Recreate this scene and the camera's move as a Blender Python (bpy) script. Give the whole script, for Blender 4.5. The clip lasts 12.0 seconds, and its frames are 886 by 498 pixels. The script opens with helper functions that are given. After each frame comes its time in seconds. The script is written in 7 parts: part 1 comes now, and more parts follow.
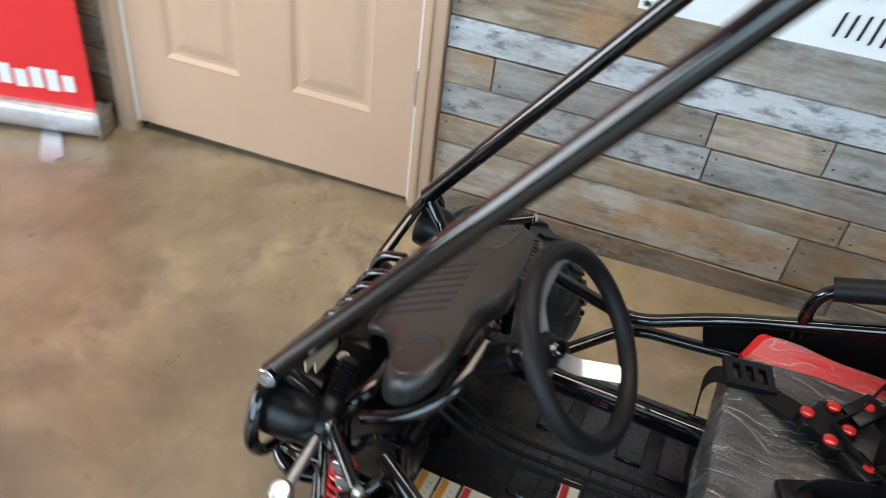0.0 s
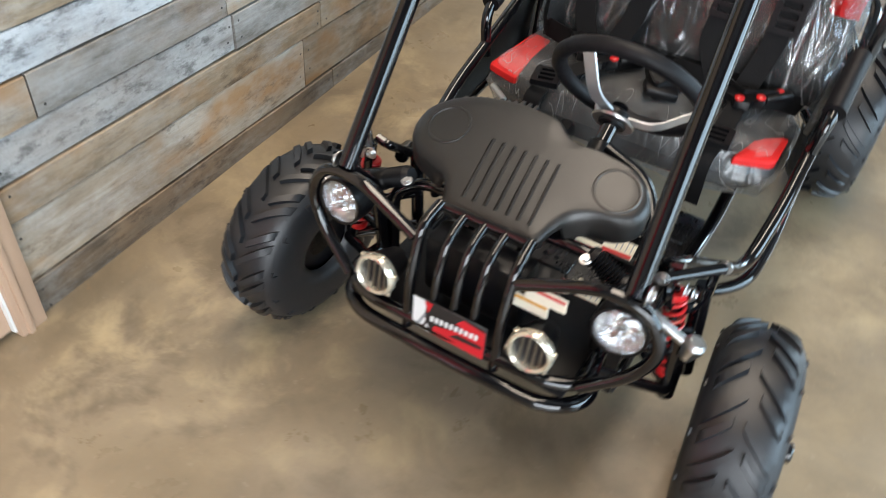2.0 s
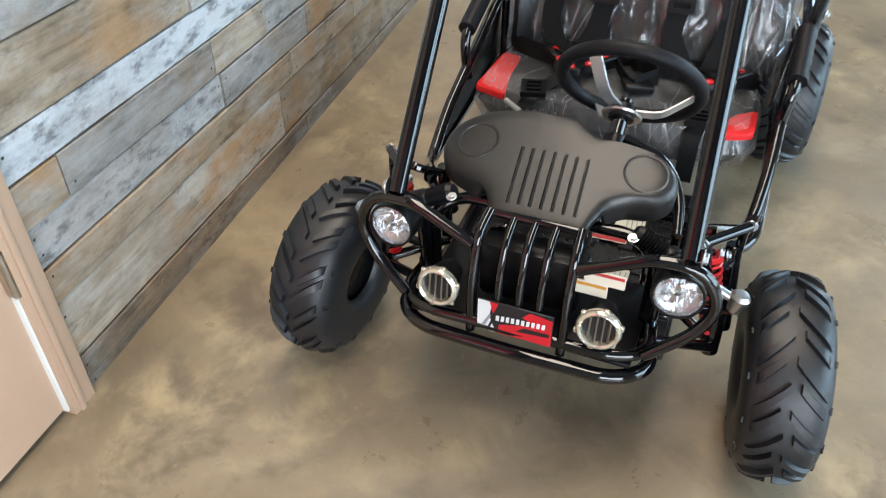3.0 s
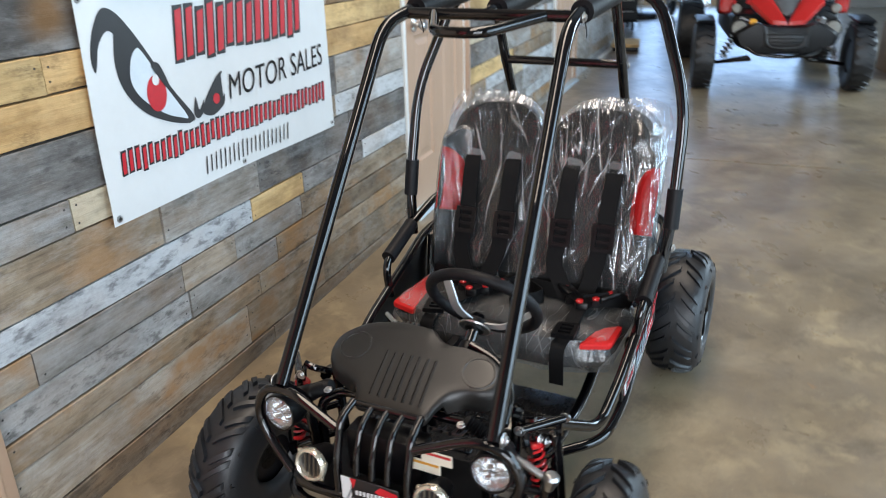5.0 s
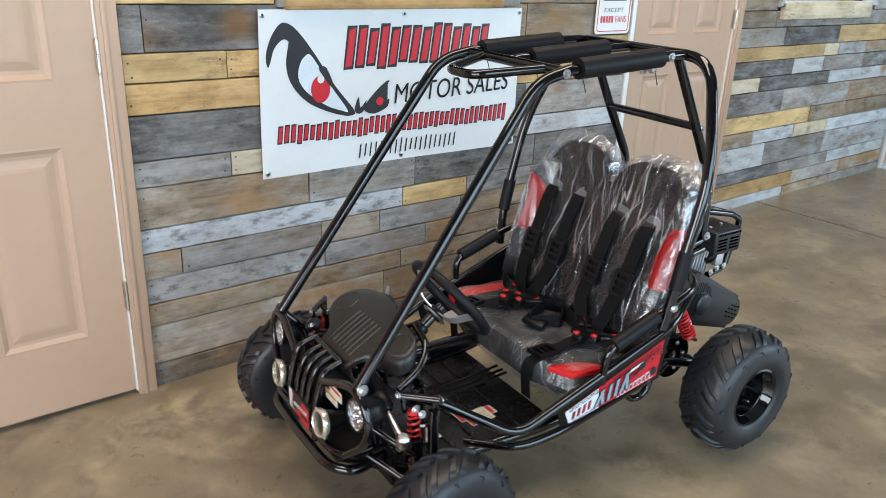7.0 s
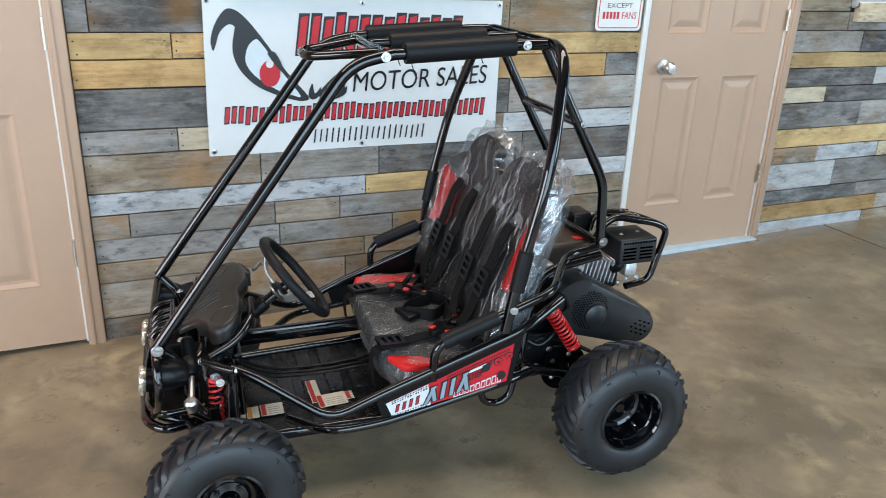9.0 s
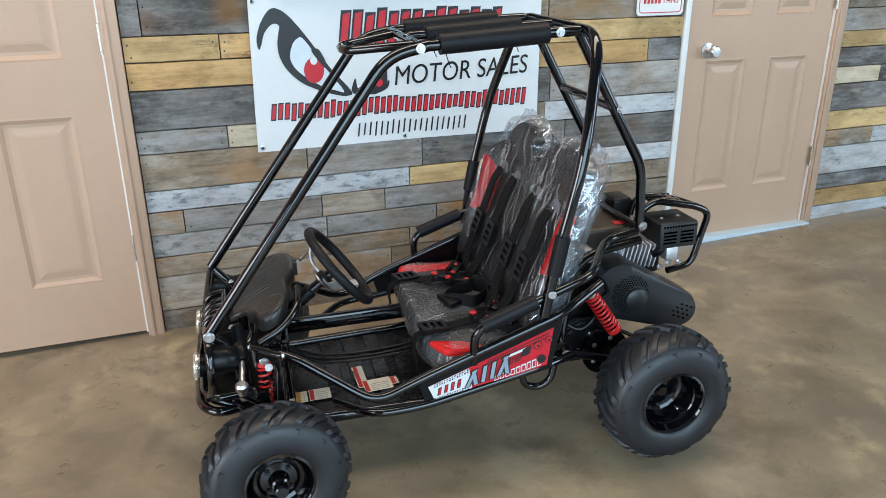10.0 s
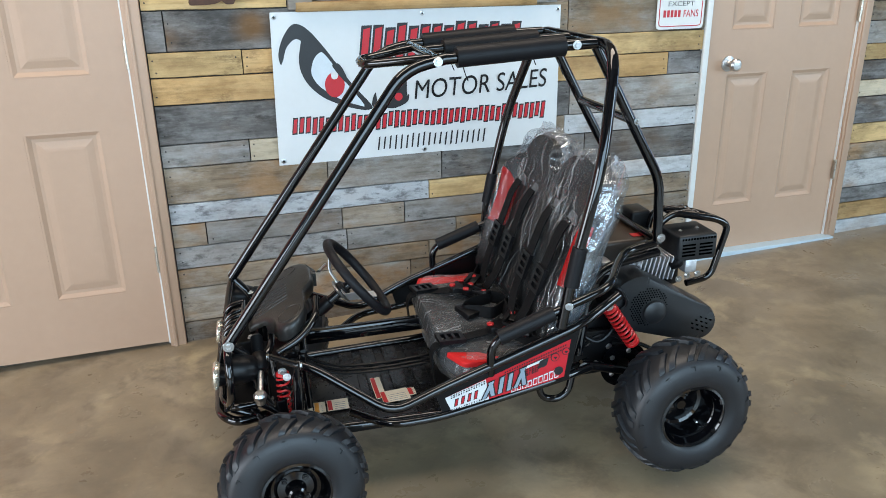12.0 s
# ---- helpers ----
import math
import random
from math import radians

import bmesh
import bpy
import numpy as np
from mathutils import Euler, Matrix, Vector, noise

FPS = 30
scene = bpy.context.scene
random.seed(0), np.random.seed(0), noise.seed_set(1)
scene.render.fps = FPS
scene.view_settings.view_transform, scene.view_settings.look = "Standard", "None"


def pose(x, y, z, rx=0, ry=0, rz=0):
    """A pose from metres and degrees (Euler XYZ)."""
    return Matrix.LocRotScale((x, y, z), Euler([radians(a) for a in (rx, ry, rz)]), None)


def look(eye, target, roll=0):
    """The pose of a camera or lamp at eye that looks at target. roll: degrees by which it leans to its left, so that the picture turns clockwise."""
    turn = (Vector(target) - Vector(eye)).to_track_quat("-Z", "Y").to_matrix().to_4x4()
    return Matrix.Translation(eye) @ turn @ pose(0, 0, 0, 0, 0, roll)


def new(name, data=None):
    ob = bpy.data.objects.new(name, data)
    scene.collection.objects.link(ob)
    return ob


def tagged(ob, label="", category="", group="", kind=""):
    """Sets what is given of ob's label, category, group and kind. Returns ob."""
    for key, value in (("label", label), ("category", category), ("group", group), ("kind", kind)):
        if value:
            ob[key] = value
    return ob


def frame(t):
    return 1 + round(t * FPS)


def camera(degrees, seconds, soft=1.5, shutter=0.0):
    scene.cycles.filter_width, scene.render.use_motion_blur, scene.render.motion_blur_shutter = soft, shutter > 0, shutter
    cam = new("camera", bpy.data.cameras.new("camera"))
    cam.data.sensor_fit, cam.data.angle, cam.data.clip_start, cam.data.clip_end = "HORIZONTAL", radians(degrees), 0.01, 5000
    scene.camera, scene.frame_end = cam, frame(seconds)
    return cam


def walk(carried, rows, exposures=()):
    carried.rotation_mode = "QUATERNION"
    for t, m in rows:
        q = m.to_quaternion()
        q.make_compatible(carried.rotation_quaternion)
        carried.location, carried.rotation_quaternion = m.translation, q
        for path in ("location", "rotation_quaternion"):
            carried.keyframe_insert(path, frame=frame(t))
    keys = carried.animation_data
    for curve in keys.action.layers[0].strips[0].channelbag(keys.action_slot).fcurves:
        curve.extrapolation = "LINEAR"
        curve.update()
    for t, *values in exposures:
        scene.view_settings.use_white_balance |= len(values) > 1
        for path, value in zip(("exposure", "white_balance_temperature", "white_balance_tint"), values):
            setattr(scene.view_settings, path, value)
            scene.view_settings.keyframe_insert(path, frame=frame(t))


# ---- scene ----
cam = camera(60.1, 12.0, soft=0.85, shutter=0.45)
PATH = [
    (0, (0.501, -1.652, 1.236), (0.101, -0.14, -0.011), 7.6),
    (0.5, (0.092, -1.654, 1.232), (0.248, -0.074, 0.016), 12.4),
    (1, (-0.136, -1.441, 1.204), (0.501, -0.049, -0.084), 11.0),
    (1.5, (-0.353, -1.291, 1.164), (0.91, -0.294, -0.024), 14.0),
    (2, (-0.606, -1.137, 1.149), (0.773, -0.519, -0.162), 4.8),
    (2.5, (-0.703, -0.982, 1.15), (0.722, -0.464, -0.155), 0.9),
    (4.5, (-0.929, -1.084, 1.295), (0.816, -0.651, 0.418), -3.4),
    (5, (-0.933, -1.404, 1.308), (0.794, -0.734, 0.555), -1.5),
    (5.5, (-0.992, -1.624, 1.373), (0.651, -0.727, 0.671), 0.5),
    (6, (-0.799, -1.88, 1.361), (0.731, -0.761, 0.724), 1.2),
    (6.5, (-0.683, -2.136, 1.376), (0.636, -0.791, 0.704), 0.2),
    (7, (-0.638, -2.349, 1.39), (0.521, -0.882, 0.68), 2.3),
    (7.5, (-0.318, -2.51, 1.367), (0.751, -0.982, 0.645), 3.6),
    (9.5, (0.111, -2.827, 1.371), (0.794, -1.091, 0.652), 1.0),
    (10, (0.119, -2.846, 1.367), (0.752, -1.095, 0.637), -0.3),
    (10.5, (0.122, -2.856, 1.364), (0.727, -1.096, 0.632), -0.8),
    (11, (0.127, -2.859, 1.364), (0.715, -1.089, 0.642), -1.0),
    (11.5, (0.128, -2.854, 1.364), (0.709, -1.076, 0.655), -0.9),
    (12, (0.128, -2.864, 1.361), (0.71, -1.08, 0.669), -0.8),
]
walk(cam, [(t, look(eye, target, roll)) for t, eye, target, roll in PATH], exposures=[(0, -0.02, 7350, 15), (1, 0.10, 7150, 12), (1.5, 0.31, 7200, 13), (2.1, 0.29, 7450, 15), (2.5, 0.29, 7150, 13), (4.5, -0.10, 7280, 16), (7, -0.25, 7450, 17), (9.5, -0.28, 7250, 15), (12, -0.31, 7150, 14)])

# ---- light ----
world = bpy.data.worlds.new("sky")
scene.world = world
world.use_nodes = True
wn = world.node_tree
sky = wn.nodes.new("ShaderNodeTexSky")
sky.sky_type, sky.sun_disc, sky.sun_elevation, sky.sun_rotation = "NISHITA", False, radians(48), radians(200)
wn.links.new(sky.outputs[0], wn.nodes["Background"].inputs[0])
wn.nodes["Background"].inputs[1].default_value = 0.12


def area(name, m, w, h, watts, color):
    """An area lamp in an opening: daylight, and fill added from unseen sides."""
    data = bpy.data.lights.new(name, "AREA")
    data.shape, data.size, data.size_y, data.energy, data.color = "RECTANGLE", w, h, watts, color
    ob = new(name, data)
    ob.matrix_world = m
    return ob


area("daylight_south", look((0.3, -5.15, 1.65), (0.3, 0, 0.5)), 4.2, 2.5, 245, (0.45, 0.74, 1.0))
# Added overhead light, warm like indoor lamps; its roof opening is unseen.
area("skylight", look((0.6, -0.8, 4.56), (0.6, -0.8, 0)), 5.6, 1.2, 195, (1.0, 0.94, 0.84))
area("daylight_east", look((13.5, -0.2, 1.75), (2.0, -0.6, 0.3)), 5.2, 3.2, 215, (0.28, 0.55, 1.0))
# Added fill for the floor at the right; its opening is unseen.
area("daylight_shopfront", look((6.7, -5.15, 2.1), (7.2, 0, 0.2)), 4.2, 2.4, 380, (0.52, 0.78, 1.0))
# Added fill that brightens the first door; its opening is unseen.
area("daylight_west", look((-4.1, -3.0, 1.4), (0.2, -0.8, 0.5)), 3.0, 2.2, 265, (0.70, 0.85, 1.0))

# ---- materials ----


def material(name):
    m = bpy.data.materials.new(name)
    m.use_nodes = True
    return m, m.node_tree.nodes, m.node_tree.links, m.node_tree.nodes["Principled BSDF"]


def noise_tex(n, l, coord, scale, detail=5, rough=0.6, stretch=None, out="Fac"):
    t = n.new("ShaderNodeTexNoise")
    t.inputs["Scale"].default_value, t.inputs["Detail"].default_value, t.inputs["Roughness"].default_value = scale, detail, rough
    if stretch:
        mp = n.new("ShaderNodeMapping")
        mp.inputs["Scale"].default_value = stretch
        l.new(coord, mp.inputs[0])
        coord = mp.outputs[0]
    l.new(coord, t.inputs["Vector"])
    return t.outputs[out]


def ramp(n, l, fac, stops):
    r = n.new("ShaderNodeValToRGB")
    e = r.color_ramp.elements
    while len(e) < len(stops):
        e.new(0.5)
    for k, (p, c) in zip(e, stops):
        k.position, k.color = p, (*c, 1) if len(c) == 3 else c
    l.new(fac, r.inputs[0])
    return r.outputs[0]


def mix(n, l, fac, a, b, mode="MIX"):
    x = n.new("ShaderNodeMix")
    x.data_type, x.blend_type = "RGBA", mode
    for sock, v in ((x.inputs[0], fac), (x.inputs[6], a), (x.inputs[7], b)):
        if isinstance(v, bpy.types.NodeSocket):
            l.new(v, sock)
        else:
            sock.default_value = (*v, 1) if isinstance(v, tuple) else v
    return x.outputs[2]


def math_node(n, l, op, a, b=0.0):
    x = n.new("ShaderNodeMath")
    x.operation = op
    for sock, v in ((x.inputs[0], a), (x.inputs[1], b)):
        if isinstance(v, bpy.types.NodeSocket):
            l.new(v, sock)
        else:
            sock.default_value = v
    return x.outputs[0]


def bump(n, l, height, strength, dist, p):
    b = n.new("ShaderNodeBump")
    b.inputs["Strength"].default_value, b.inputs["Distance"].default_value = strength, dist
    l.new(height, b.inputs["Height"])
    l.new(b.outputs[0], p.inputs["Normal"])


def simple(name, color, rough=0.5, metal=0.0, vary=0.18, scale=18, bump_by=0.0, bump_scale=120, coat=0.0, spec=0.5):
    """A surface with two scales of tone and gloss variation."""
    m, n, l, p = material(name)
    tc = n.new("ShaderNodeTexCoord").outputs["Object"]
    big, fine = noise_tex(n, l, tc, scale), noise_tex(n, l, tc, scale * 9)
    f = math_node(n, l, "ADD", math_node(n, l, "MULTIPLY", big, 0.65), math_node(n, l, "MULTIPLY", fine, 0.35))
    lo, hi = tuple(c * (1 - vary) for c in color), tuple(min(1, c * (1 + vary)) for c in color)
    l.new(ramp(n, l, f, [(0.3, lo), (0.7, hi)]), p.inputs["Base Color"])
    mr = n.new("ShaderNodeMapRange")
    mr.inputs[3].default_value, mr.inputs[4].default_value = max(0.02, rough * 0.8), min(1, rough * 1.25)
    l.new(f, mr.inputs[0])
    l.new(mr.outputs[0], p.inputs["Roughness"])
    p.inputs["Metallic"].default_value, p.inputs["Coat Weight"].default_value = metal, coat
    p.inputs["Specular IOR Level"].default_value = spec
    if bump_by:
        bump(n, l, noise_tex(n, l, tc, bump_scale), 0.6, bump_by, p)
    return m


def barn_wood(name, dark, mid, light, wash=0.0, warm=0.0, specks=0.0):
    """Old sawn boards: grain along x, weathered patches, nail rust and some old paint."""
    m, n, l, p = material(name)
    geo = n.new("ShaderNodeNewGeometry").outputs["Position"]
    rnd = n.new("ShaderNodeObjectInfo").outputs["Random"]
    off = n.new("ShaderNodeCombineXYZ")
    l.new(math_node(n, l, "MULTIPLY", rnd, 37.0), off.inputs[0])
    l.new(math_node(n, l, "MULTIPLY", rnd, 11.0), off.inputs[2])
    add = n.new("ShaderNodeVectorMath")
    l.new(geo, add.inputs[0]), l.new(off.outputs[0], add.inputs[1])
    v = add.outputs[0]
    grain = noise_tex(n, l, v, 9, 6, 0.62, (0.30, 1, 4.6))
    fine = noise_tex(n, l, v, 46, 5, 0.70, (0.14, 1, 2.6))
    patch = noise_tex(n, l, v, 5.5, 6, 0.7, (0.7, 1, 1.7))
    saw = noise_tex(n, l, v, 120, 2, 0.5, (1.2, 1, 0.5))
    soft = tuple((a + b) / 2 for a, b in zip(dark, mid))
    base = ramp(n, l, grain, [(0.32, soft), (0.5, mid), (0.70, tuple((a * 0.6 + b * 0.4) for a, b in zip(light, mid)))])
    drift = noise_tex(n, l, v, 3.4, 5, 0.62, (0.8, 1, 1.25))
    base = mix(n, l, math_node(n, l, "MULTIPLY", ramp(n, l, drift, [(0.50, (0, 0, 0)), (0.60, (1, 1, 1))]), 0.60), base, light)
    base = mix(n, l, math_node(n, l, "MULTIPLY", ramp(n, l, drift, [(0.38, (1, 1, 1)), (0.47, (0, 0, 0))]), 0.50), base, soft)
    crack = ramp(n, l, fine, [(0.50, (0, 0, 0)), (0.72, (1, 1, 1))])
    base = mix(n, l, math_node(n, l, "MULTIPLY", crack, 0.32), base, tuple(c * 0.55 for c in dark))
    hair = ramp(n, l, noise_tex(n, l, v, 95, 3, 0.6, (0.045, 1, 1.8)), [(0.58, (0, 0, 0)), (0.66, (1, 1, 1))])
    base = mix(n, l, math_node(n, l, "MULTIPLY", hair, 0.16), base, tuple(c * 0.45 for c in dark))
    stain = ramp(n, l, patch, [(0.44, (0, 0, 0)), (0.60, (1, 1, 1))])
    base = mix(n, l, math_node(n, l, "MULTIPLY", stain, 0.5), base, tuple(min(1, c * 1.5 + 0.015) for c in mid))
    blot = ramp(n, l, noise_tex(n, l, v, 7.5, 5, 0.68, (0.6, 1, 1.5)), [(0.56, (0, 0, 0)), (0.70, (1, 1, 1))])
    base = mix(n, l, math_node(n, l, "MULTIPLY", blot, 0.5), base, tuple(c * 0.8 for c in dark))
    knot = n.new("ShaderNodeTexVoronoi")
    knot.inputs["Scale"].default_value = 3.1
    l.new(v, knot.inputs["Vector"])
    kn = ramp(n, l, knot.outputs["Distance"], [(0.0, (1, 1, 1)), (0.055, (0.8, 0.8, 0.8)), (0.10, (0, 0, 0))])
    base = mix(n, l, math_node(n, l, "MULTIPLY", kn, 0.65), base, (0.055, 0.032, 0.018))
    if wash:
        wh = ramp(n, l, noise_tex(n, l, v, 9, 8, 0.75, (0.5, 1, 1.6)), [(0.5 - 0.14 * wash, (0, 0, 0)), (0.66 - 0.1 * wash, (1, 1, 1))])
        wm = math_node(n, l, "MULTIPLY", wh, math_node(n, l, "ADD", 0.55, math_node(n, l, "MULTIPLY", saw, 0.45)))
        base = mix(n, l, math_node(n, l, "MULTIPLY", wm, min(1.0, 0.10 + 1.0 * wash)), base, (0.47, 0.465, 0.455))
    if warm:
        wr = ramp(n, l, noise_tex(n, l, v, 3.3, 4, 0.6, (0.9, 1, 1.5)), [(0.50, (0, 0, 0)), (0.64, (1, 1, 1))])
        base = mix(n, l, math_node(n, l, "MULTIPLY", wr, warm * 0.95), base, (0.29, 0.150, 0.060))
    smear = ramp(n, l, noise_tex(n, l, v, 4.4, 5, 0.65, (0.55, 1, 1.1)), [(0.55, (0, 0, 0)), (0.66, (1, 1, 1))])
    base = mix(n, l, math_node(n, l, "MULTIPLY", smear, 0.22 + 0.5 * warm), base, (0.165, 0.100, 0.052))
    halo = ramp(n, l, knot.outputs["Distance"], [(0.08, (1, 1, 1)), (0.17, (0.35, 0.35, 0.35)), (0.26, (0, 0, 0))])
    some = ramp(n, l, noise_tex(n, l, v, 1.7, 2, 0.5), [(0.50, (0, 0, 0)), (0.60, (1, 1, 1))])
    base = mix(n, l, math_node(n, l, "MULTIPLY", math_node(n, l, "MULTIPLY", halo, some), 0.75), base, (0.24, 0.115, 0.035))
    mould = ramp(n, l, noise_tex(n, l, v, 26, 6, 0.72, (0.5, 1, 1.2)), [(0.50, (0, 0, 0)), (0.63, (1, 1, 1))])
    spread = ramp(n, l, noise_tex(n, l, v, 4.2, 4, 0.6, (0.6, 1, 1.4)), [(0.46 - specks, (0, 0, 0)), (0.62 - specks, (1, 1, 1))])
    base = mix(n, l, math_node(n, l, "MULTIPLY", math_node(n, l, "MULTIPLY", mould, spread), 0.66), base, tuple(c * 0.5 for c in dark))
    if wash > 0.15:
        cold = math_node(n, l, "MULTIPLY", math_node(n, l, "FRACT", math_node(n, l, "MULTIPLY", rnd, 7.0)), 0.42 * min(1.0, wash + 0.3))
        base = mix(n, l, cold, base, (0.80, 0.94, 1.10), "MULTIPLY")
    tone = math_node(n, l, "ADD", 0.85, math_node(n, l, "MULTIPLY", rnd, 0.5))
    hsv = n.new("ShaderNodeHueSaturation")
    l.new(tone, hsv.inputs["Value"]), l.new(base, hsv.inputs["Color"])
    l.new(hsv.outputs[0], p.inputs["Base Color"])
    p.inputs["Roughness"].default_value = 0.78
    p.inputs["Specular IOR Level"].default_value = 0.3
    bump(n, l, math_node(n, l, "ADD", math_node(n, l, "ADD", grain, fine), math_node(n, l, "MULTIPLY", saw, 0.3)), 0.6, 0.003, p)
    return m


WOOD = {
    "dark": barn_wood("weathered_dark_boards", (0.030, 0.027, 0.025), (0.092, 0.084, 0.078), (0.23, 0.222, 0.212), 0.32, 0.12),
    "grey": barn_wood("weathered_grey_boards", (0.075, 0.064, 0.053), (0.188, 0.165, 0.142), (0.335, 0.31, 0.278), 0.42, 0.3),
    "brown": barn_wood("weathered_brown_boards", (0.062, 0.044, 0.030), (0.172, 0.126, 0.085), (0.32, 0.26, 0.185), 0.26, 0.6),
    "light": barn_wood("whitewashed_boards", (0.09, 0.083, 0.077), (0.25, 0.24, 0.228), (0.47, 0.475, 0.475), 1.0, 0.25),
    "stain": barn_wood("rust_stained_pale_boards", (0.085, 0.058, 0.036), (0.22, 0.158, 0.102), (0.38, 0.32, 0.25), 0.24, 0.9),
    "pale": barn_wood("pale_stained_boards", (0.11, 0.08, 0.055), (0.25, 0.20, 0.15), (0.42, 0.385, 0.335), 0.30, 0.85),
    "mould": barn_wood("mould_specked_white_boards", (0.085, 0.08, 0.078), (0.25, 0.248, 0.245), (0.47, 0.48, 0.485), 1.0, 0.2, 0.16),
    "umber": barn_wood("umber_base_boards", (0.030, 0.022, 0.016), (0.098, 0.072, 0.050), (0.19, 0.15, 0.11), 0.16, 0.2),
    "yellow": barn_wood("fresh_yellow_pine_boards", (0.27, 0.165, 0.072), (0.46, 0.31, 0.145), (0.57, 0.415, 0.225), 0.0, 0.3),
    "orange": barn_wood("fresh_orange_pine_boards", (0.22, 0.12, 0.048), (0.39, 0.235, 0.10), (0.50, 0.335, 0.165), 0.0, 0.35),
    "cream": barn_wood("pale_cream_boards", (0.22, 0.17, 0.11), (0.45, 0.37, 0.26), (0.58, 0.50, 0.38), 0.1, 0.15),
}


def concrete():
    """Stained, sealed concrete: brown and grey clouds, pale trowel smudges, dark blotches, fine grit and a worn gloss."""
    m, n, l, p = material("stained_sealed_concrete")
    geo = n.new("ShaderNodeNewGeometry").outputs["Position"]
    warp = n.new("ShaderNodeVectorMath")
    warp.operation = "MULTIPLY_ADD"
    warp.inputs[1].default_value = (0.22, 0.22, 0.0)
    l.new(noise_tex(n, l, geo, 2.2, 3, 0.55, None, "Color"), warp.inputs[0]), l.new(geo, warp.inputs[2])
    v = warp.outputs[0]
    broad = noise_tex(n, l, geo, 0.75, 3, 0.5)
    big = noise_tex(n, l, v, 2.1, 7, 0.62)
    med = noise_tex(n, l, v, 6.5, 6, 0.66)
    fine = noise_tex(n, l, geo, 85, 4, 0.75)
    base = ramp(n, l, big, [(0.34, (0.115, 0.090, 0.058)), (0.46, (0.195, 0.152, 0.095)), (0.55, (0.245, 0.192, 0.120)), (0.68, (0.335, 0.270, 0.176))])
    base = mix(n, l, math_node(n, l, "MULTIPLY", ramp(n, l, broad, [(0.40, (0, 0, 0)), (0.66, (1, 1, 1))]), 0.38), base, (0.170, 0.142, 0.102))
    cloud = ramp(n, l, med, [(0.46, (0, 0, 0)), (0.62, (1, 1, 1))])
    base = mix(n, l, math_node(n, l, "MULTIPLY", cloud, 0.44), base, (0.110, 0.088, 0.060))
    greys = ramp(n, l, noise_tex(n, l, v, 3.6, 5, 0.6), [(0.44, (0, 0, 0)), (0.64, (1, 1, 1))])
    base = mix(n, l, math_node(n, l, "MULTIPLY", greys, 0.30), base, (0.225, 0.195, 0.155))
    gate = ramp(n, l, noise_tex(n, l, geo, 1.35, 4, 0.55), [(0.46, (0, 0, 0)), (0.62, (1, 1, 1))])
    smudge = ramp(n, l, noise_tex(n, l, v, 8.0, 6, 0.60), [(0.50, (0, 0, 0)), (0.66, (1, 1, 1))])
    base = mix(n, l, math_node(n, l, "MULTIPLY", math_node(n, l, "MULTIPLY", smudge, gate), 0.54), base, (0.47, 0.385, 0.235))
    thin = math_node(n, l, "ABSOLUTE", math_node(n, l, "SUBTRACT", noise_tex(n, l, v, 3.4, 4, 0.55), 0.5))
    line = ramp(n, l, thin, [(0.0, (1, 1, 1)), (0.03, (0.5, 0.5, 0.5)), (0.09, (0, 0, 0))])
    arc = ramp(n, l, noise_tex(n, l, geo, 2.6, 3, 0.5), [(0.54, (0, 0, 0)), (0.66, (1, 1, 1))])
    base = mix(n, l, math_node(n, l, "MULTIPLY", math_node(n, l, "MULTIPLY", line, arc), 0.30), base, (0.44, 0.35, 0.20))
    dirt = ramp(n, l, noise_tex(n, l, v, 3.2, 6, 0.7), [(0.54, (0, 0, 0)), (0.66, (1, 1, 1))])
    base = mix(n, l, math_node(n, l, "MULTIPLY", dirt, 0.66), base, (0.088, 0.066, 0.040))
    base = mix(n, l, math_node(n, l, "MULTIPLY", fine, 0.35), base, (0.15, 0.122, 0.084))
    grit = ramp(n, l, noise_tex(n, l, geo, 55, 2, 0.5), [(0.69, (0, 0, 0)), (0.73, (1, 1, 1))])
    base = mix(n, l, math_node(n, l, "MULTIPLY", grit, 0.12), base, (0.42, 0.37, 0.29))
    rusty = ramp(n, l, noise_tex(n, l, geo, 13, 3, 0.6), [(0.70, (0, 0, 0)), (0.76, (1, 1, 1))])
    base = mix(n, l, math_node(n, l, "MULTIPLY", rusty, 0.35), base, (0.32, 0.17, 0.06))
    hs = n.new("ShaderNodeHueSaturation")
    hs.inputs["Hue"].default_value, hs.inputs["Value"].default_value, hs.inputs["Saturation"].default_value = 0.495, 1.11, 1.04
    l.new(base, hs.inputs["Color"]), l.new(hs.outputs[0], p.inputs["Base Color"])
    p.inputs["Coat Weight"].default_value, p.inputs["Coat Roughness"].default_value = 0.40, 0.32
    l.new(ramp(n, l, med, [(0.3, (0.24, 0.24, 0.24)), (0.75, (0.46, 0.46, 0.46))]), p.inputs["Roughness"])
    bump(n, l, math_node(n, l, "ADD", math_node(n, l, "MULTIPLY", med, 2.0), fine), 0.07, 0.004, p)
    return m


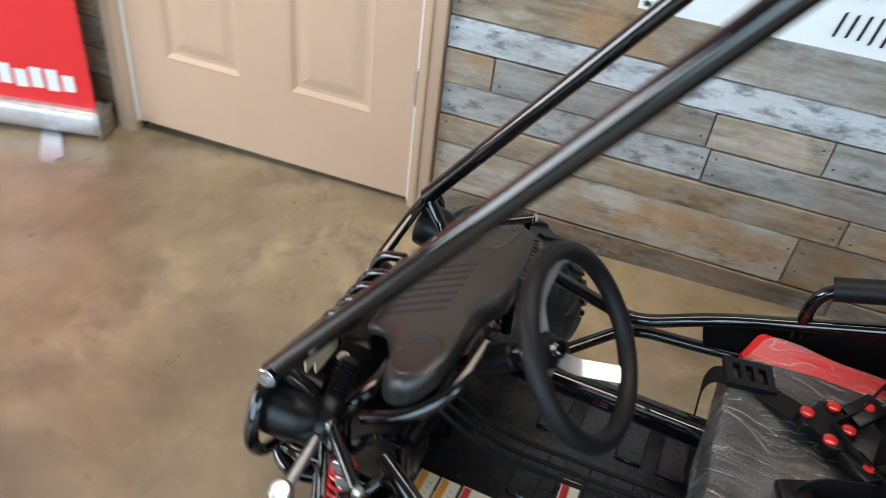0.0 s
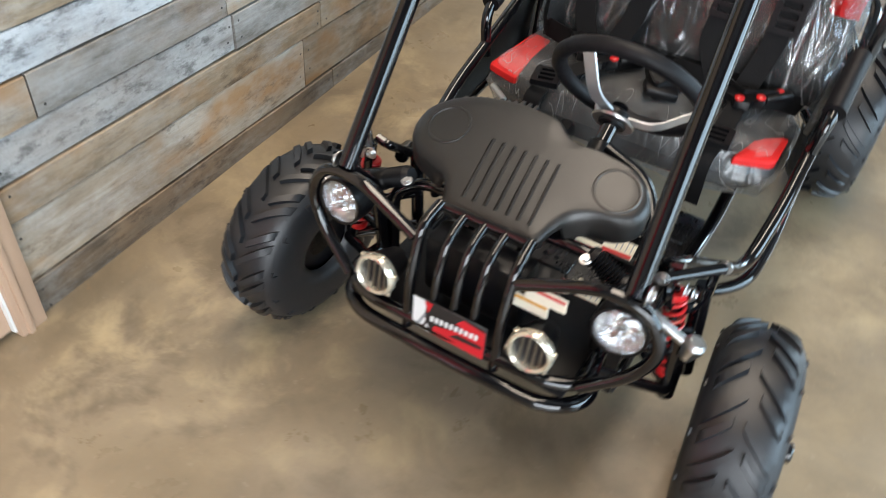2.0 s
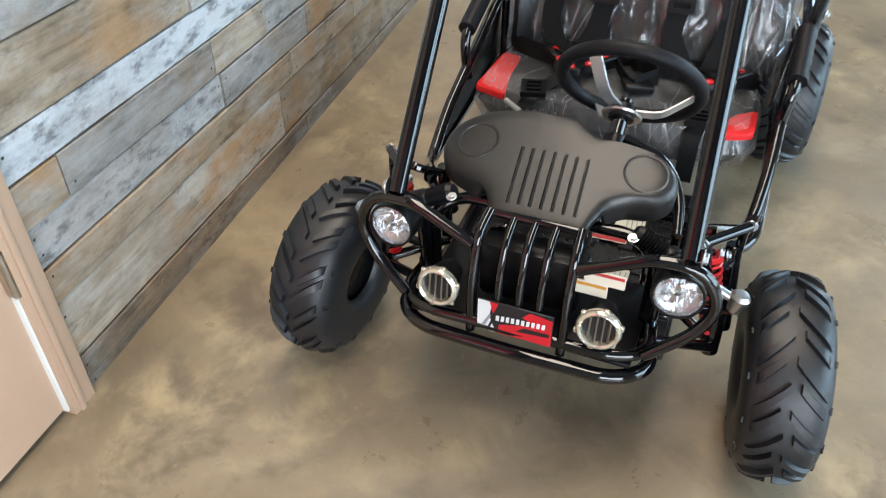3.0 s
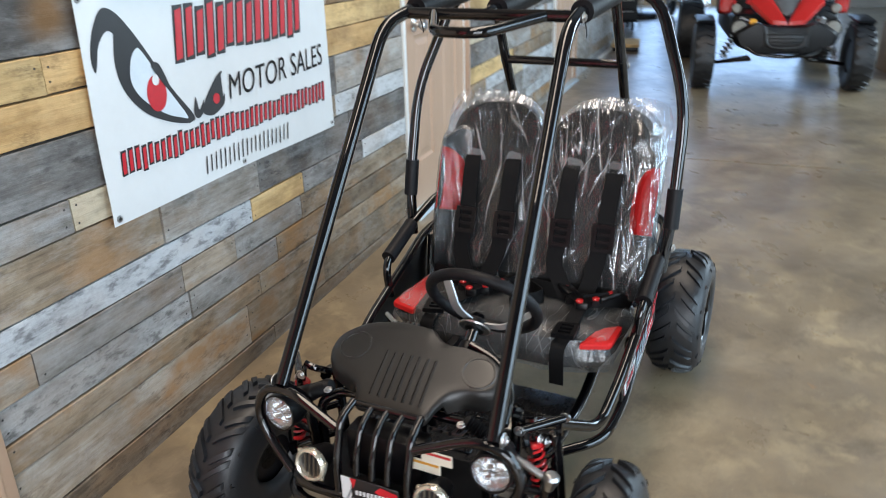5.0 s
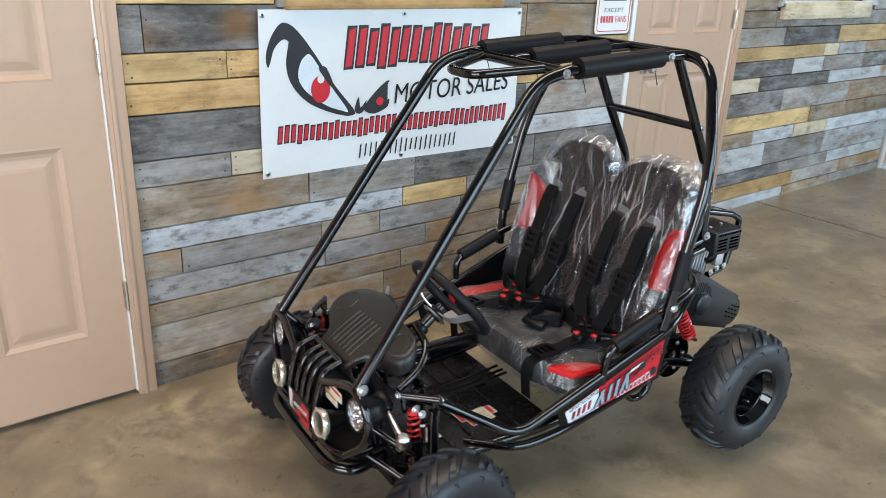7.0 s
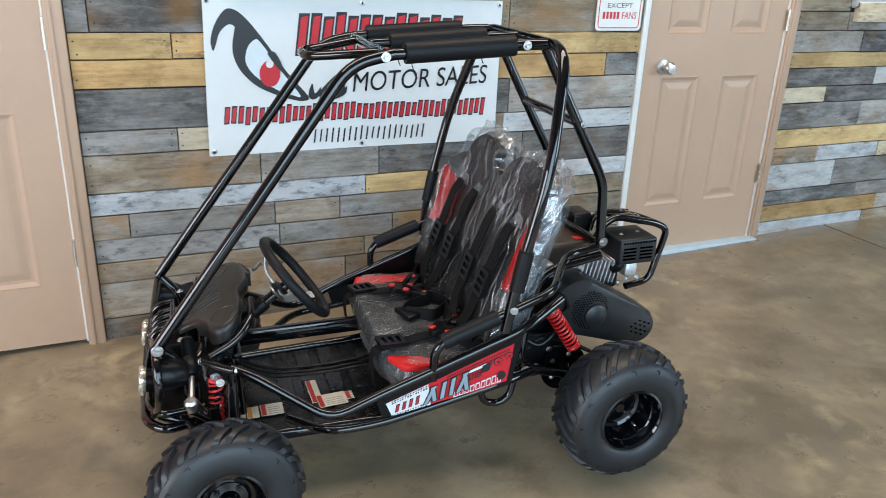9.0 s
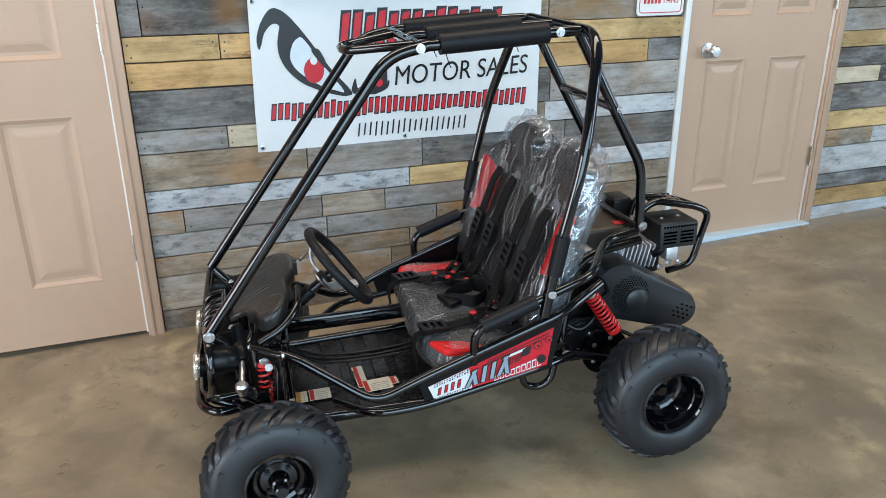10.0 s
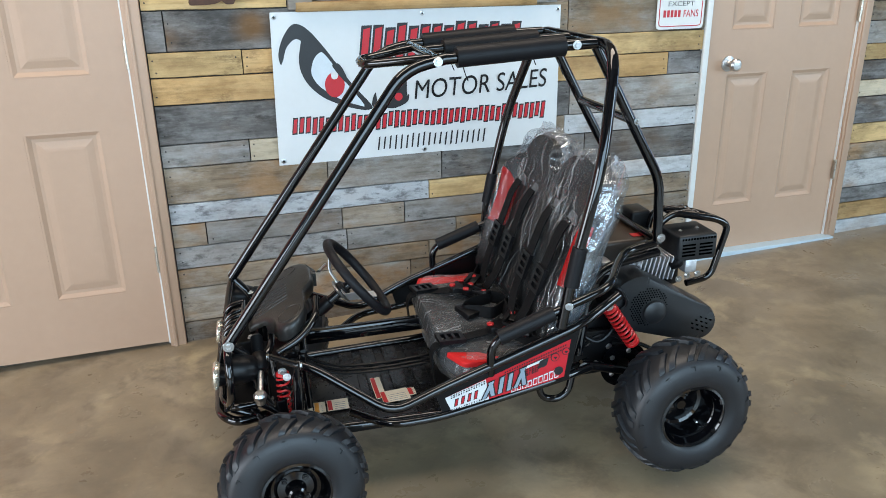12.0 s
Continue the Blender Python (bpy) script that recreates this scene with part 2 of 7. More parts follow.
CONCRETE = concrete()
TAN = simple("tan_satin_paint", (0.475, 0.308, 0.214), 0.42, vary=0.05, scale=3, bump_by=0.0006, bump_scale=180)
WHITE = simple("white_paint", (0.72, 0.72, 0.70), 0.5, vary=0.08, scale=6)
# Greys of the unseen walls and roof are kept low to darken reflections.
PLASTER = simple("plaster", (0.34, 0.33, 0.31), 0.8, vary=0.08, scale=2, bump_by=0.001)
CEIL = simple("ceiling_grey", (0.22, 0.22, 0.22), 0.85, vary=0.05, scale=2)
BLACK_GLOSS = simple("black_powder_coat", (0.0022, 0.0022, 0.003), 0.05, vary=0.3, scale=9, coat=0.35, spec=0.5)
BLACK_SATIN = simple("black_satin_plastic", (0.0032, 0.0032, 0.004), 0.34, vary=0.25, scale=14, bump_by=0.0004, bump_scale=350, spec=0.26)
COVER = simple("moulded_dark_grey_plastic", (0.010, 0.0108, 0.0125), 0.38, vary=0.2, scale=14, bump_by=0.0004, bump_scale=350)
HOOD_MAT = simple("grained_black_plastic", (0.0155, 0.0148, 0.0142), 0.33, vary=0.2, scale=10, bump_by=0.0006, bump_scale=420)
FOAM = simple("black_foam_sleeve", (0.0045, 0.0045, 0.006), 0.5, vary=0.3, scale=25, bump_by=0.0015, bump_scale=70, spec=0.25)
RUBBER = simple("tyre_rubber", (0.0075, 0.0090, 0.0120), 0.45, vary=0.3, scale=12, bump_by=0.0005, bump_scale=260, spec=0.6)
WEBBING = simple("black_webbing", (0.0035, 0.0035, 0.0042), 0.7, vary=0.3, scale=60, bump_by=0.0012, bump_scale=300, spec=0.2)
VINYL = simple("black_vinyl", (0.0035, 0.0038, 0.0046), 0.45, vary=0.3, scale=15, bump_by=0.001, bump_scale=220, spec=0.24)
RED_VINYL = simple("red_vinyl", (0.58, 0.020, 0.020), 0.5, vary=0.15, scale=12, bump_by=0.0008, bump_scale=200, spec=0.15)
RED_PAINT = simple("red_gloss_paint", (0.50, 0.012, 0.014), 0.28, vary=0.12, scale=10, coat=0.4)
RED_PLASTIC = simple("red_gloss_body_panel", (0.50, 0.015, 0.012), 0.25, vary=0.12, scale=4, coat=0.4)
CHROME = simple("chrome", (0.72, 0.72, 0.72), 0.10, 1.0, vary=0.1, scale=20)
STEEL = simple("zinc_plated_steel", (0.52, 0.52, 0.52), 0.3, 1.0, vary=0.2, scale=40)
BRIGHT = simple("bright_plated_sheet", (0.62, 0.63, 0.65), 0.30, 0.8, vary=0.08, scale=20)
ALU = simple("cast_aluminium", (0.58, 0.58, 0.60), 0.45, 0.85, vary=0.25, scale=30, bump_by=0.0005)
LAMP_LENS = simple("chromed_lamp_reflector", (0.80, 0.80, 0.82), 0.12, 1.0, vary=0.15, scale=60, bump_by=0.004, bump_scale=90)
BANNER = simple("white_banner_vinyl", (0.64, 0.665, 0.675), 0.35, vary=0.04, scale=4)
INK_BLACK = simple("black_print", (0.012, 0.012, 0.014), 0.4, vary=0.2)
INK_RED = simple("red_print", (0.52, 0.012, 0.022), 0.4, vary=0.15)
EYE_BLUE = simple("pale_blue_print", (0.58, 0.66, 0.72), 0.4, vary=0.08)
# Near-black skin that paints the darkness inside vents and slits.
HOLE = simple("hole_darkness", (0.0015, 0.0015, 0.0015), 0.9, spec=0.0)
INK_BLUE = simple("steel_blue_print", (0.24, 0.31, 0.37), 0.4, vary=0.08)
INK_GREY = simple("grey_print", (0.25, 0.27, 0.29), 0.4, vary=0.2)
SLOT = simple("dull_grey_slot_trim", (0.10, 0.105, 0.11), 0.5, vary=0.3)
STICKER = simple("cream_sticker", (0.70, 0.64, 0.52), 0.45, vary=0.08)
STICKER_RED = simple("red_sticker", (0.52, 0.03, 0.03), 0.4, vary=0.1)
STICKER_ORANGE = simple("orange_sticker", (0.62, 0.28, 0.04), 0.4, vary=0.1)
# Blue-grey puts reflected blue daylight into the threshold's colour.
SILL_BLUE = simple("sky_tinted_sill", (0.42, 0.53, 0.60), 0.35, vary=0.1, scale=8)
DULL_LENS = simple("dull_beige_lamp_lens", (0.20, 0.19, 0.165), 0.35, vary=0.2, scale=30)
CUT_SHADE = simple("saw_cut_shade", (0.022, 0.018, 0.014), 0.7)
# Cream tint paints the warm surroundings mirrored in the chrome.
FOG_RIM = simple("warm_tinted_chrome_rim", (0.66, 0.62, 0.52), 0.22, 0.75, vary=0.12, scale=30)
FOG_BAR = simple("dull_bronze_lamp_bar", (0.16, 0.14, 0.11), 0.35, 0.8)
SCREW = simple("dark_nail_heads", (0.02, 0.018, 0.016), 0.6)
RUST = simple("rusty_sheet_metal", (0.075, 0.035, 0.022), 0.75, vary=0.5, scale=14, bump_by=0.001)
CARDBOARD = simple("brown_cardboard", (0.36, 0.235, 0.125), 0.8, vary=0.12, scale=5, bump_by=0.0005)
AMBER = simple("amber_lens", (0.75, 0.35, 0.02), 0.25, vary=0.1)
# Dark paint stands in for the dimness behind the windows.
DARK_ROOM = simple("dark_painted_interior", (0.05, 0.048, 0.045), 0.8)
BRASS = simple("satin_nickel", (0.50, 0.46, 0.40), 0.28, 1.0, vary=0.1, scale=30)


def glass(name, tint, fac, rough):
    """Thin clear sheet: mostly see-through, with a share of gloss."""
    m, n, l, p = material(name)
    tr, gl, mx = n.new("ShaderNodeBsdfTransparent"), n.new("ShaderNodeBsdfGlossy"), n.new("ShaderNodeMixShader")
    tr.inputs[0].default_value, gl.inputs["Roughness"].default_value = (*tint, 1), rough
    lw = n.new("ShaderNodeLayerWeight")
    lw.inputs[0].default_value = 0.35
    l.new(math_node(n, l, "ADD", fac, math_node(n, l, "MULTIPLY", lw.outputs["Fresnel"], 0.5)), mx.inputs[0])
    l.new(tr.outputs[0], mx.inputs[1]), l.new(gl.outputs[0], mx.inputs[2])
    l.new(mx.outputs[0], n["Material Output"].inputs[0])
    return m


def bag_film(name, milk, crease_glint, gloss, crinkle=0.9, tint=(0.80, 0.83, 0.86), size=1.0):
    """Clear polythene: see-through, with clustered sharp folds and a slight milkiness. White fold lines paint glints
    into the film.
    """
    m, n, l, p = material(name)
    tc = n.new("ShaderNodeTexCoord").outputs["Object"]
    tr, gl, df = n.new("ShaderNodeBsdfTransparent"), n.new("ShaderNodeBsdfGlossy"), n.new("ShaderNodeBsdfDiffuse")
    tr.inputs[0].default_value, df.inputs[0].default_value = (0.97, 0.975, 0.98, 1), (*tint, 1)
    gl.inputs["Roughness"].default_value = 0.20 if crinkle > 0.5 else 0.32
    total, low = None, None
    for turn, scale, seed, width in ((0.06, 7.0, 0.0, 0.013), (0.42, 6.0, 4.0, 0.012), (-0.5, 8.0, 9.0, 0.010), (0.15, 15.0, 2.0, 0.014)):
        r = n.new("ShaderNodeMapping")
        r.inputs["Rotation"].default_value, r.inputs["Location"].default_value = (turn, 0, 0), (seed, seed * 0.7, 0)
        l.new(tc, r.inputs[0])
        s = n.new("ShaderNodeMapping")
        s.inputs["Scale"].default_value = (0.6, 2.6, 0.26)
        l.new(r.outputs[0], s.inputs[0])
        w = n.new("ShaderNodeTexNoise")
        w.inputs["Scale"].default_value, w.inputs["Detail"].default_value, w.inputs["Distortion"].default_value = scale * size, 1.0, 0.25
        l.new(s.outputs[0], w.inputs["Vector"])
        h = math_node(n, l, "ABSOLUTE", math_node(n, l, "SUBTRACT", w.outputs["Fac"], 0.5))
        low = h if low is None else math_node(n, l, "MINIMUM", low, h)
        line = ramp(n, l, h, [(0.0, (1, 1, 1)), (width * 0.40, (0.5, 0.5, 0.5)), (width * 1.1, (0, 0, 0))])
        gate = ramp(n, l, noise_tex(n, l, r.outputs[0], 6.5 * size, 2, 0.5), [(0.50, (0, 0, 0)), (0.63, (1, 1, 1))])
        line = math_node(n, l, "MULTIPLY", line, gate)
        total = line if total is None else math_node(n, l, "MAXIMUM", total, line)
    b = n.new("ShaderNodeBump")
    b.inputs["Strength"].default_value, b.inputs["Distance"].default_value = crinkle, 0.05
    l.new(math_node(n, l, "MINIMUM", low, 0.10), b.inputs["Height"])
    l.new(b.outputs[0], gl.inputs["Normal"])
    haze = ramp(n, l, noise_tex(n, l, tc, 9, 4, 0.6), [(0.46, (0, 0, 0)), (0.68, (1, 1, 1))])
    lw = n.new("ShaderNodeLayerWeight")
    lw.inputs[0].default_value = 0.30
    m1, m2 = n.new("ShaderNodeMixShader"), n.new("ShaderNodeMixShader")
    l.new(math_node(n, l, "ADD", math_node(n, l, "ADD", gloss, math_node(n, l, "MULTIPLY", lw.outputs["Fresnel"], 0.27)), math_node(n, l, "MULTIPLY", total, 0.3)), m1.inputs[0])
    l.new(tr.outputs[0], m1.inputs[1]), l.new(gl.outputs[0], m1.inputs[2])
    soft = math_node(n, l, "ADD", milk * 0.5, math_node(n, l, "MULTIPLY", haze, milk))
    l.new(math_node(n, l, "ADD", soft, math_node(n, l, "MULTIPLY", total, crease_glint)), m2.inputs[0])
    l.new(m1.outputs[0], m2.inputs[1]), l.new(df.outputs[0], m2.inputs[2])
    l.new(m2.outputs[0], n["Material Output"].inputs[0])
    return m


WRAP = bag_film("clear_plastic_wrap", 0.020, 0.30, 0.055, 0.9, size=0.65)
# The blue tint paints reflected daylight onto the bag's edges and sides.
WRAP_EDGE = bag_film("daylight_tinted_wrap", 0.085, 0.42, 0.13, 0.8, (0.58, 0.70, 0.84), 0.9)
# The bench film's extra milkiness paints its broad mottled sheen.
WRAP_BENCH = bag_film("taut_plastic_wrap", 0.07, 0.045, 0.07, 0.5)
WRAP_MID = bag_film("stretched_plastic_wrap", 0.016, 0.13, 0.03, 0.6, size=0.7)
PANE = glass("window_glass", (0.85, 0.88, 0.88), 0.05, 0.02)

# ---- mesh helpers ----


def thing(name, m, label, category, group="", kind=""):
    ob = new(name)
    ob.matrix_world = m
    return tagged(ob, label, category, group, kind)


def finish(bm, smooth=True):
    bmesh.ops.recalc_face_normals(bm, faces=bm.faces[:])
    me = bpy.data.meshes.new("mesh")
    bm.to_mesh(me)
    bm.free()
    if smooth:
        me.polygons.foreach_set("use_smooth", [True] * len(me.polygons))
        me.set_sharp_from_angle(angle=radians(38))
    return me


def part(name, bm, mat, parent=None, label="", m=None, smooth=True):
    me = bm if isinstance(bm, bpy.types.Mesh) else finish(bm, smooth)
    if not me.materials:
        me.materials.append(mat)
    ob = new(name, me)
    if parent is not None:
        ob.parent = parent
    if m is not None:
        ob.matrix_basis = m
    return tagged(ob, label)


def box(lo, hi, bevel=0.0, seg=2, bm=None):
    bm = bm or bmesh.new()
    c, s = [(a + b) / 2 for a, b in zip(lo, hi)], [abs(b - a) for a, b in zip(lo, hi)]
    vs = bmesh.ops.create_cube(bm, size=1, matrix=Matrix.Translation(c) @ Matrix.Diagonal((*s, 1)))["verts"]
    if bevel:
        es = list({e for v in vs for e in v.link_edges})
        bmesh.ops.bevel(bm, geom=es, offset=bevel, segments=seg, affect="EDGES", profile=0.5)
    return bm


def fillet(points, rad, steps=5):
    """Round the inner corners of a run of points."""
    pts = [Vector(p) for p in points]
    out = [pts[0]]
    for a, b, c in zip(pts, pts[1:], pts[2:]):
        d = min(rad, (a - b).length * 0.49, (c - b).length * 0.49)
        p, q = b + (a - b).normalized() * d, b + (c - b).normalized() * d
        for k in range(steps + 1):
            t = k / steps
            out.append(p * (1 - t) ** 2 + b * 2 * t * (1 - t) + q * t * t)
    return out + [pts[-1]]


def tube(points, r, rad=0.05, seg=12, bm=None, closed=False, taper=None):
    """A round bar along a bent path."""
    bm = bm or bmesh.new()
    pts = fillet(points, rad) if rad else [Vector(p) for p in points]
    n, rings, ref = len(pts), [], None
    for i, p in enumerate(pts):
        d = (pts[(i + 1) % n] - pts[i - 1]) if closed else (pts[min(i + 1, n - 1)] - pts[max(i - 1, 0)])
        d.normalize()
        if ref is None:
            ref = d.orthogonal().normalized()
        ref = (ref - d * ref.dot(d)).normalized()
        b = d.cross(ref)
        rr = r if taper is None else r + (taper - r) * i / (n - 1)
        rings.append([bm.verts.new(p + (ref * math.cos(2 * math.pi * k / seg) + b * math.sin(2 * math.pi * k / seg)) * rr) for k in range(seg)])
    pairs = list(zip(rings, rings[1:])) + ([(rings[-1], rings[0])] if closed else [])
    for a, b in pairs:
        for k in range(seg):
            bm.faces.new((a[k], a[(k + 1) % seg], b[(k + 1) % seg], b[k]))
    if not closed:
        bm.faces.new(rings[0][::-1])
        bm.faces.new(rings[-1])
    return bm


def axis_matrix(p, d):
    """A frame at p whose z runs along d."""
    return Matrix.Translation(p) @ Vector(d).to_track_quat("Z", "Y").to_matrix().to_4x4()


def lathe(profile, p=(0, 0, 0), d=(0, 0, 1), seg=32, bm=None):
    """Turn a profile of (radius, along) about the axis d through p."""
    bm = bm or bmesh.new()
    m, rings = axis_matrix(p, d), []
    for r, z in profile:
        if r < 1e-6:
            rings.append([bm.verts.new(m @ Vector((0, 0, z)))])
        else:
            rings.append([bm.verts.new(m @ Vector((r * math.cos(2 * math.pi * k / seg), r * math.sin(2 * math.pi * k / seg), z))) for k in range(seg)])
    for a, b in zip(rings, rings[1:]):
        for k in range(seg):
            j = (k + 1) % seg
            if len(a) == 1 and len(b) > 1:
                bm.faces.new((a[0], b[j], b[k]))
            elif len(b) == 1 and len(a) > 1:
                bm.faces.new((a[k], a[j], b[0]))
            elif len(a) > 1:
                bm.faces.new((a[k], a[j], b[j], b[k]))
    return bm


def rod(a, b, r, seg=12, bm=None, bevel=0.15):
    a, b = Vector(a), Vector(b)
    h = (b - a).length
    c = min(r * bevel, h * 0.3)
    return lathe([(0, 0), (r - c, 0), (r, c), (r, h - c), (r - c, h), (0, h)], a, b - a, seg, bm)


def bolt(p, d, r):
    """A hex bolt head on a flat washer."""
    bm = lathe([(0, 0), (r * 1.25, 0), (r * 1.3, r * 0.1), (r * 1.2, r * 0.2), (0, r * 0.2)], p, d, 18)
    return lathe([(r * 0.82, r * 0.15), (r * 0.82, r * 0.62), (r * 0.70, r * 0.74), (r * 0.42, r * 0.74), (r * 0.36, r * 0.62), (0, r * 0.60)], p, d, 6, bm)


def prism(outline, depth, m=None, bevel=0.0, bm=None):
    """A flat outline in x, y, raised along z by depth."""
    bm = bm or bmesh.new()
    m = m or Matrix()
    lo = [bm.verts.new(m @ Vector((x, y, 0))) for x, y in outline]
    hi = [bm.verts.new(m @ Vector((x, y, depth))) for x, y in outline]
    k = len(outline)
    top = bm.faces.new(hi)
    bm.faces.new(lo[::-1])
    for i in range(k):
        bm.faces.new((lo[i], lo[(i + 1) % k], hi[(i + 1) % k], hi[i]))
    if bevel:
        bmesh.ops.bevel(bm, geom=list(top.edges), offset=bevel, segments=2, affect="EDGES", profile=0.5)
    return bm


def coil(a, b, r, wire, turns, bm=None, seg=7, per=14):
    """A coil spring from a to b."""
    m = axis_matrix(a, Vector(b) - Vector(a))
    h = (Vector(b) - Vector(a)).length
    k = int(turns * per)
    pts = [m @ Vector((r * math.cos(2 * math.pi * i / per), r * math.sin(2 * math.pi * i / per), h * i / k)) for i in range(k + 1)]
    return tube(pts, wire, 0, seg, bm)


def ribbon(points, width_dir, w, t, bm=None, rad=0.02):
    """A flat strap of width w and thickness t along points."""
    bm = bm or bmesh.new()
    pts = fillet(points, rad)
    rings = []
    for i, p in enumerate(pts):
        d = (pts[min(i + 1, len(pts) - 1)] - pts[max(i - 1, 0)]).normalized()
        wd = Vector(width_dir)
        wd = (wd - d * wd.dot(d)).normalized()
        up = d.cross(wd)
        rings.append([bm.verts.new(p + wd * w / 2 * a + up * t / 2 * b) for a, b in ((-1, -1), (1, -1), (1, 1), (-1, 1))])
    for a, b in zip(rings, rings[1:]):
        for k in range(4):
            bm.faces.new((a[k], a[(k + 1) % 4], b[(k + 1) % 4], b[k]))
    bm.faces.new(rings[0][::-1]), bm.faces.new(rings[-1])
    return bm


def words(body, height, m, depth=0.001, shear=0.0, width=None, bold=0.0):
    """Raised lettering in the built-in font, lower left corner at m's origin, standing in x, y."""
    cu = bpy.data.curves.new("words", "FONT")
    cu.body, cu.extrude, cu.shear, cu.offset = body, depth / 2, shear, bold
    ob = bpy.data.objects.new("words", cu)
    scene.collection.objects.link(ob)
    bpy.context.view_layer.update()
    me = bpy.data.meshes.new_from_object(ob.evaluated_get(bpy.context.evaluated_depsgraph_get()))
    bpy.data.objects.remove(ob)
    bpy.data.curves.remove(cu)
    xs, ys = [v.co.x for v in me.vertices], [v.co.y for v in me.vertices]
    k = height / (max(ys) - min(ys))
    kx = k if width is None else width / (max(xs) - min(xs))
    me.transform(m @ Matrix.Diagonal((kx, k, 1, 1)) @ Matrix.Translation((-min(xs), -min(ys), 0)))
    me.materials.clear()
    return me


def slotted(xs, ys, solid, t):
    """A moulded plate on a grid of cells, with holes where solid(i, j) is false; t: half its thickness."""
    bm, made = bmesh.new(), {}

    def v(i, j, k):
        if (i, j, k) not in made:
            made[i, j, k] = bm.verts.new((xs[i], ys[j], t * k))
        return made[i, j, k]
    inside = lambda i, j: 0 <= i < len(xs) - 1 and 0 <= j < len(ys) - 1 and solid(i, j)
    for i in range(len(xs) - 1):
        for j in range(len(ys) - 1):
            if not solid(i, j):
                continue
            bm.faces.new([v(a, b, 1) for a, b in ((i, j), (i + 1, j), (i + 1, j + 1), (i, j + 1))])
            bm.faces.new([v(a, b, -1) for a, b in ((i, j), (i, j + 1), (i + 1, j + 1), (i + 1, j))])
            for (di, dj), (a, b) in (((-1, 0), ((i, j + 1), (i, j))), ((1, 0), ((i + 1, j), (i + 1, j + 1))), ((0, -1), ((i, j), (i + 1, j))), ((0, 1), ((i + 1, j + 1), (i, j + 1)))):
                if not inside(i + di, j + dj):
                    bm.faces.new((v(*a, -1), v(*b, -1), v(*b, 1), v(*a, 1)))
    bmesh.ops.bevel(bm, geom=[e for e in bm.edges if e.calc_face_angle(0) > 1.0], offset=0.0012, segments=1, affect="EDGES")
    return bm


# ---- the room ----
TILT_X = 1.25  # the slab falls towards the west
FALL = math.tan(radians(TILT_X))
LEVEL = 3.62 * FALL  # level of the slab east of its saw cut


def slab_z(x):
    return x * FALL if x < 3.62 else LEVEL


floor_bm = box((-4.2, -7.2, -0.32), (14.0, 4.2, -0.22))
floor_ob = tagged(part("floor", floor_bm, CONCRETE), "brown stained and sealed concrete floor", "floor", kind="structure")
for x0, x1 in ((-4.2, 3.612), (3.624, 14.0)):
    y1 = 4.2 if x0 > 0 else 0.2
    me = bpy.data.meshes.new("slab")
    zs = [slab_z(min(x, 3.62)) if x0 < 0 else LEVEL for x in (x0, x1)]
    me.from_pydata([(x, y, z - d) for d in (0, 0.2) for x, z in zip((x0, x1), zs) for y in (-7.2, y1)], [],
                   [(0, 2, 3, 1), (4, 5, 7, 6), (0, 1, 5, 4), (2, 6, 7, 3), (0, 4, 6, 2), (1, 3, 7, 5)])
    part("slab", me, CONCRETE, floor_ob, "sealed concrete slab with a saw-cut edge", smooth=False)

# Dark strip added to paint the shade down in the cut.
part("saw_cut", box((3.612, -7.2, LEVEL - 0.05), (3.624, 0.2, LEVEL - 0.005)), CUT_SHADE, floor_ob, "dark strip painting the shade inside the saw cut", smooth=False)

HEIGHT = 4.6
DOORS = {"door_1": (-0.924, -0.052, 0.0, 2.04), "door_2": (2.273, 3.072, 0.055, 2.10), "door_3": (5.26, 6.04, LEVEL, 2.11)}
WINDOWS = {"window_1": (0.583, 1.39, 1.245, 2.08), "window_2": (3.56, 4.45, 1.235, 2.05)}


def wall_mesh(x0, x1, y0, y1, z1, holes):
    """A thick wall along x with openings right through it."""
    bm = bmesh.new()
    x = x0
    for a, b, lo, hi in sorted(holes):
        box((x, y0, -0.25), (a, y1, z1), bm=bm)
        if lo > 0.2:
            box((a, y0, -0.25), (b, y1, lo), bm=bm)
        box((a, y0, hi), (b, y1, z1), bm=bm)
        x = b
    return box((x, y0, -0.25), (x1, y1, z1), bm=bm)


BACKING = simple("dark_wall_backing", (0.03, 0.027, 0.024), 0.85)
wall_n = tagged(part("wall_north", wall_mesh(-4.2, 8.15, 0.014, 0.16, HEIGHT, [*DOORS.values(), *WINDOWS.values()]), BACKING, smooth=False),
                "wall clad in reclaimed grey, brown and yellow pallet boards", "wall", kind="structure")
# South and west walls and the roof are unseen, added to close the room.
tagged(part("wall_south", wall_mesh(-4.2, 14.0, -5.5, -5.3, HEIGHT, [(-1.9, 2.5, 0.0, 3.0), (4.4, 8.8, 0.8, 3.4)]), PLASTER, smooth=False), "unseen plain wall with two openings for area lamps", "wall", kind="structure")
side = Matrix.Rotation(radians(90), 4, "Z")
for nm, x, holes in (("wall_west", -4.2, [(-4.6, -1.4, 0.5, 3.1)]), ("wall_east", 13.8, [(-2.9, 2.5, 0.0, 3.6)])):
    bm = wall_mesh(-5.3, 4.2, -0.2, 0.0, HEIGHT, holes)
    bm.transform(Matrix.Translation((x, 0, 0)) @ side)
    tagged(part(nm, bm, PLASTER, smooth=False), "plain wall with a large opening for an area lamp", "wall", kind="structure")
tagged(part("wall_inner", box((7.95, 0.161, -0.25), (8.15, 4.2, HEIGHT)), PLASTER, smooth=False), "plain painted wall behind the plank wall's end", "wall", kind="structure")
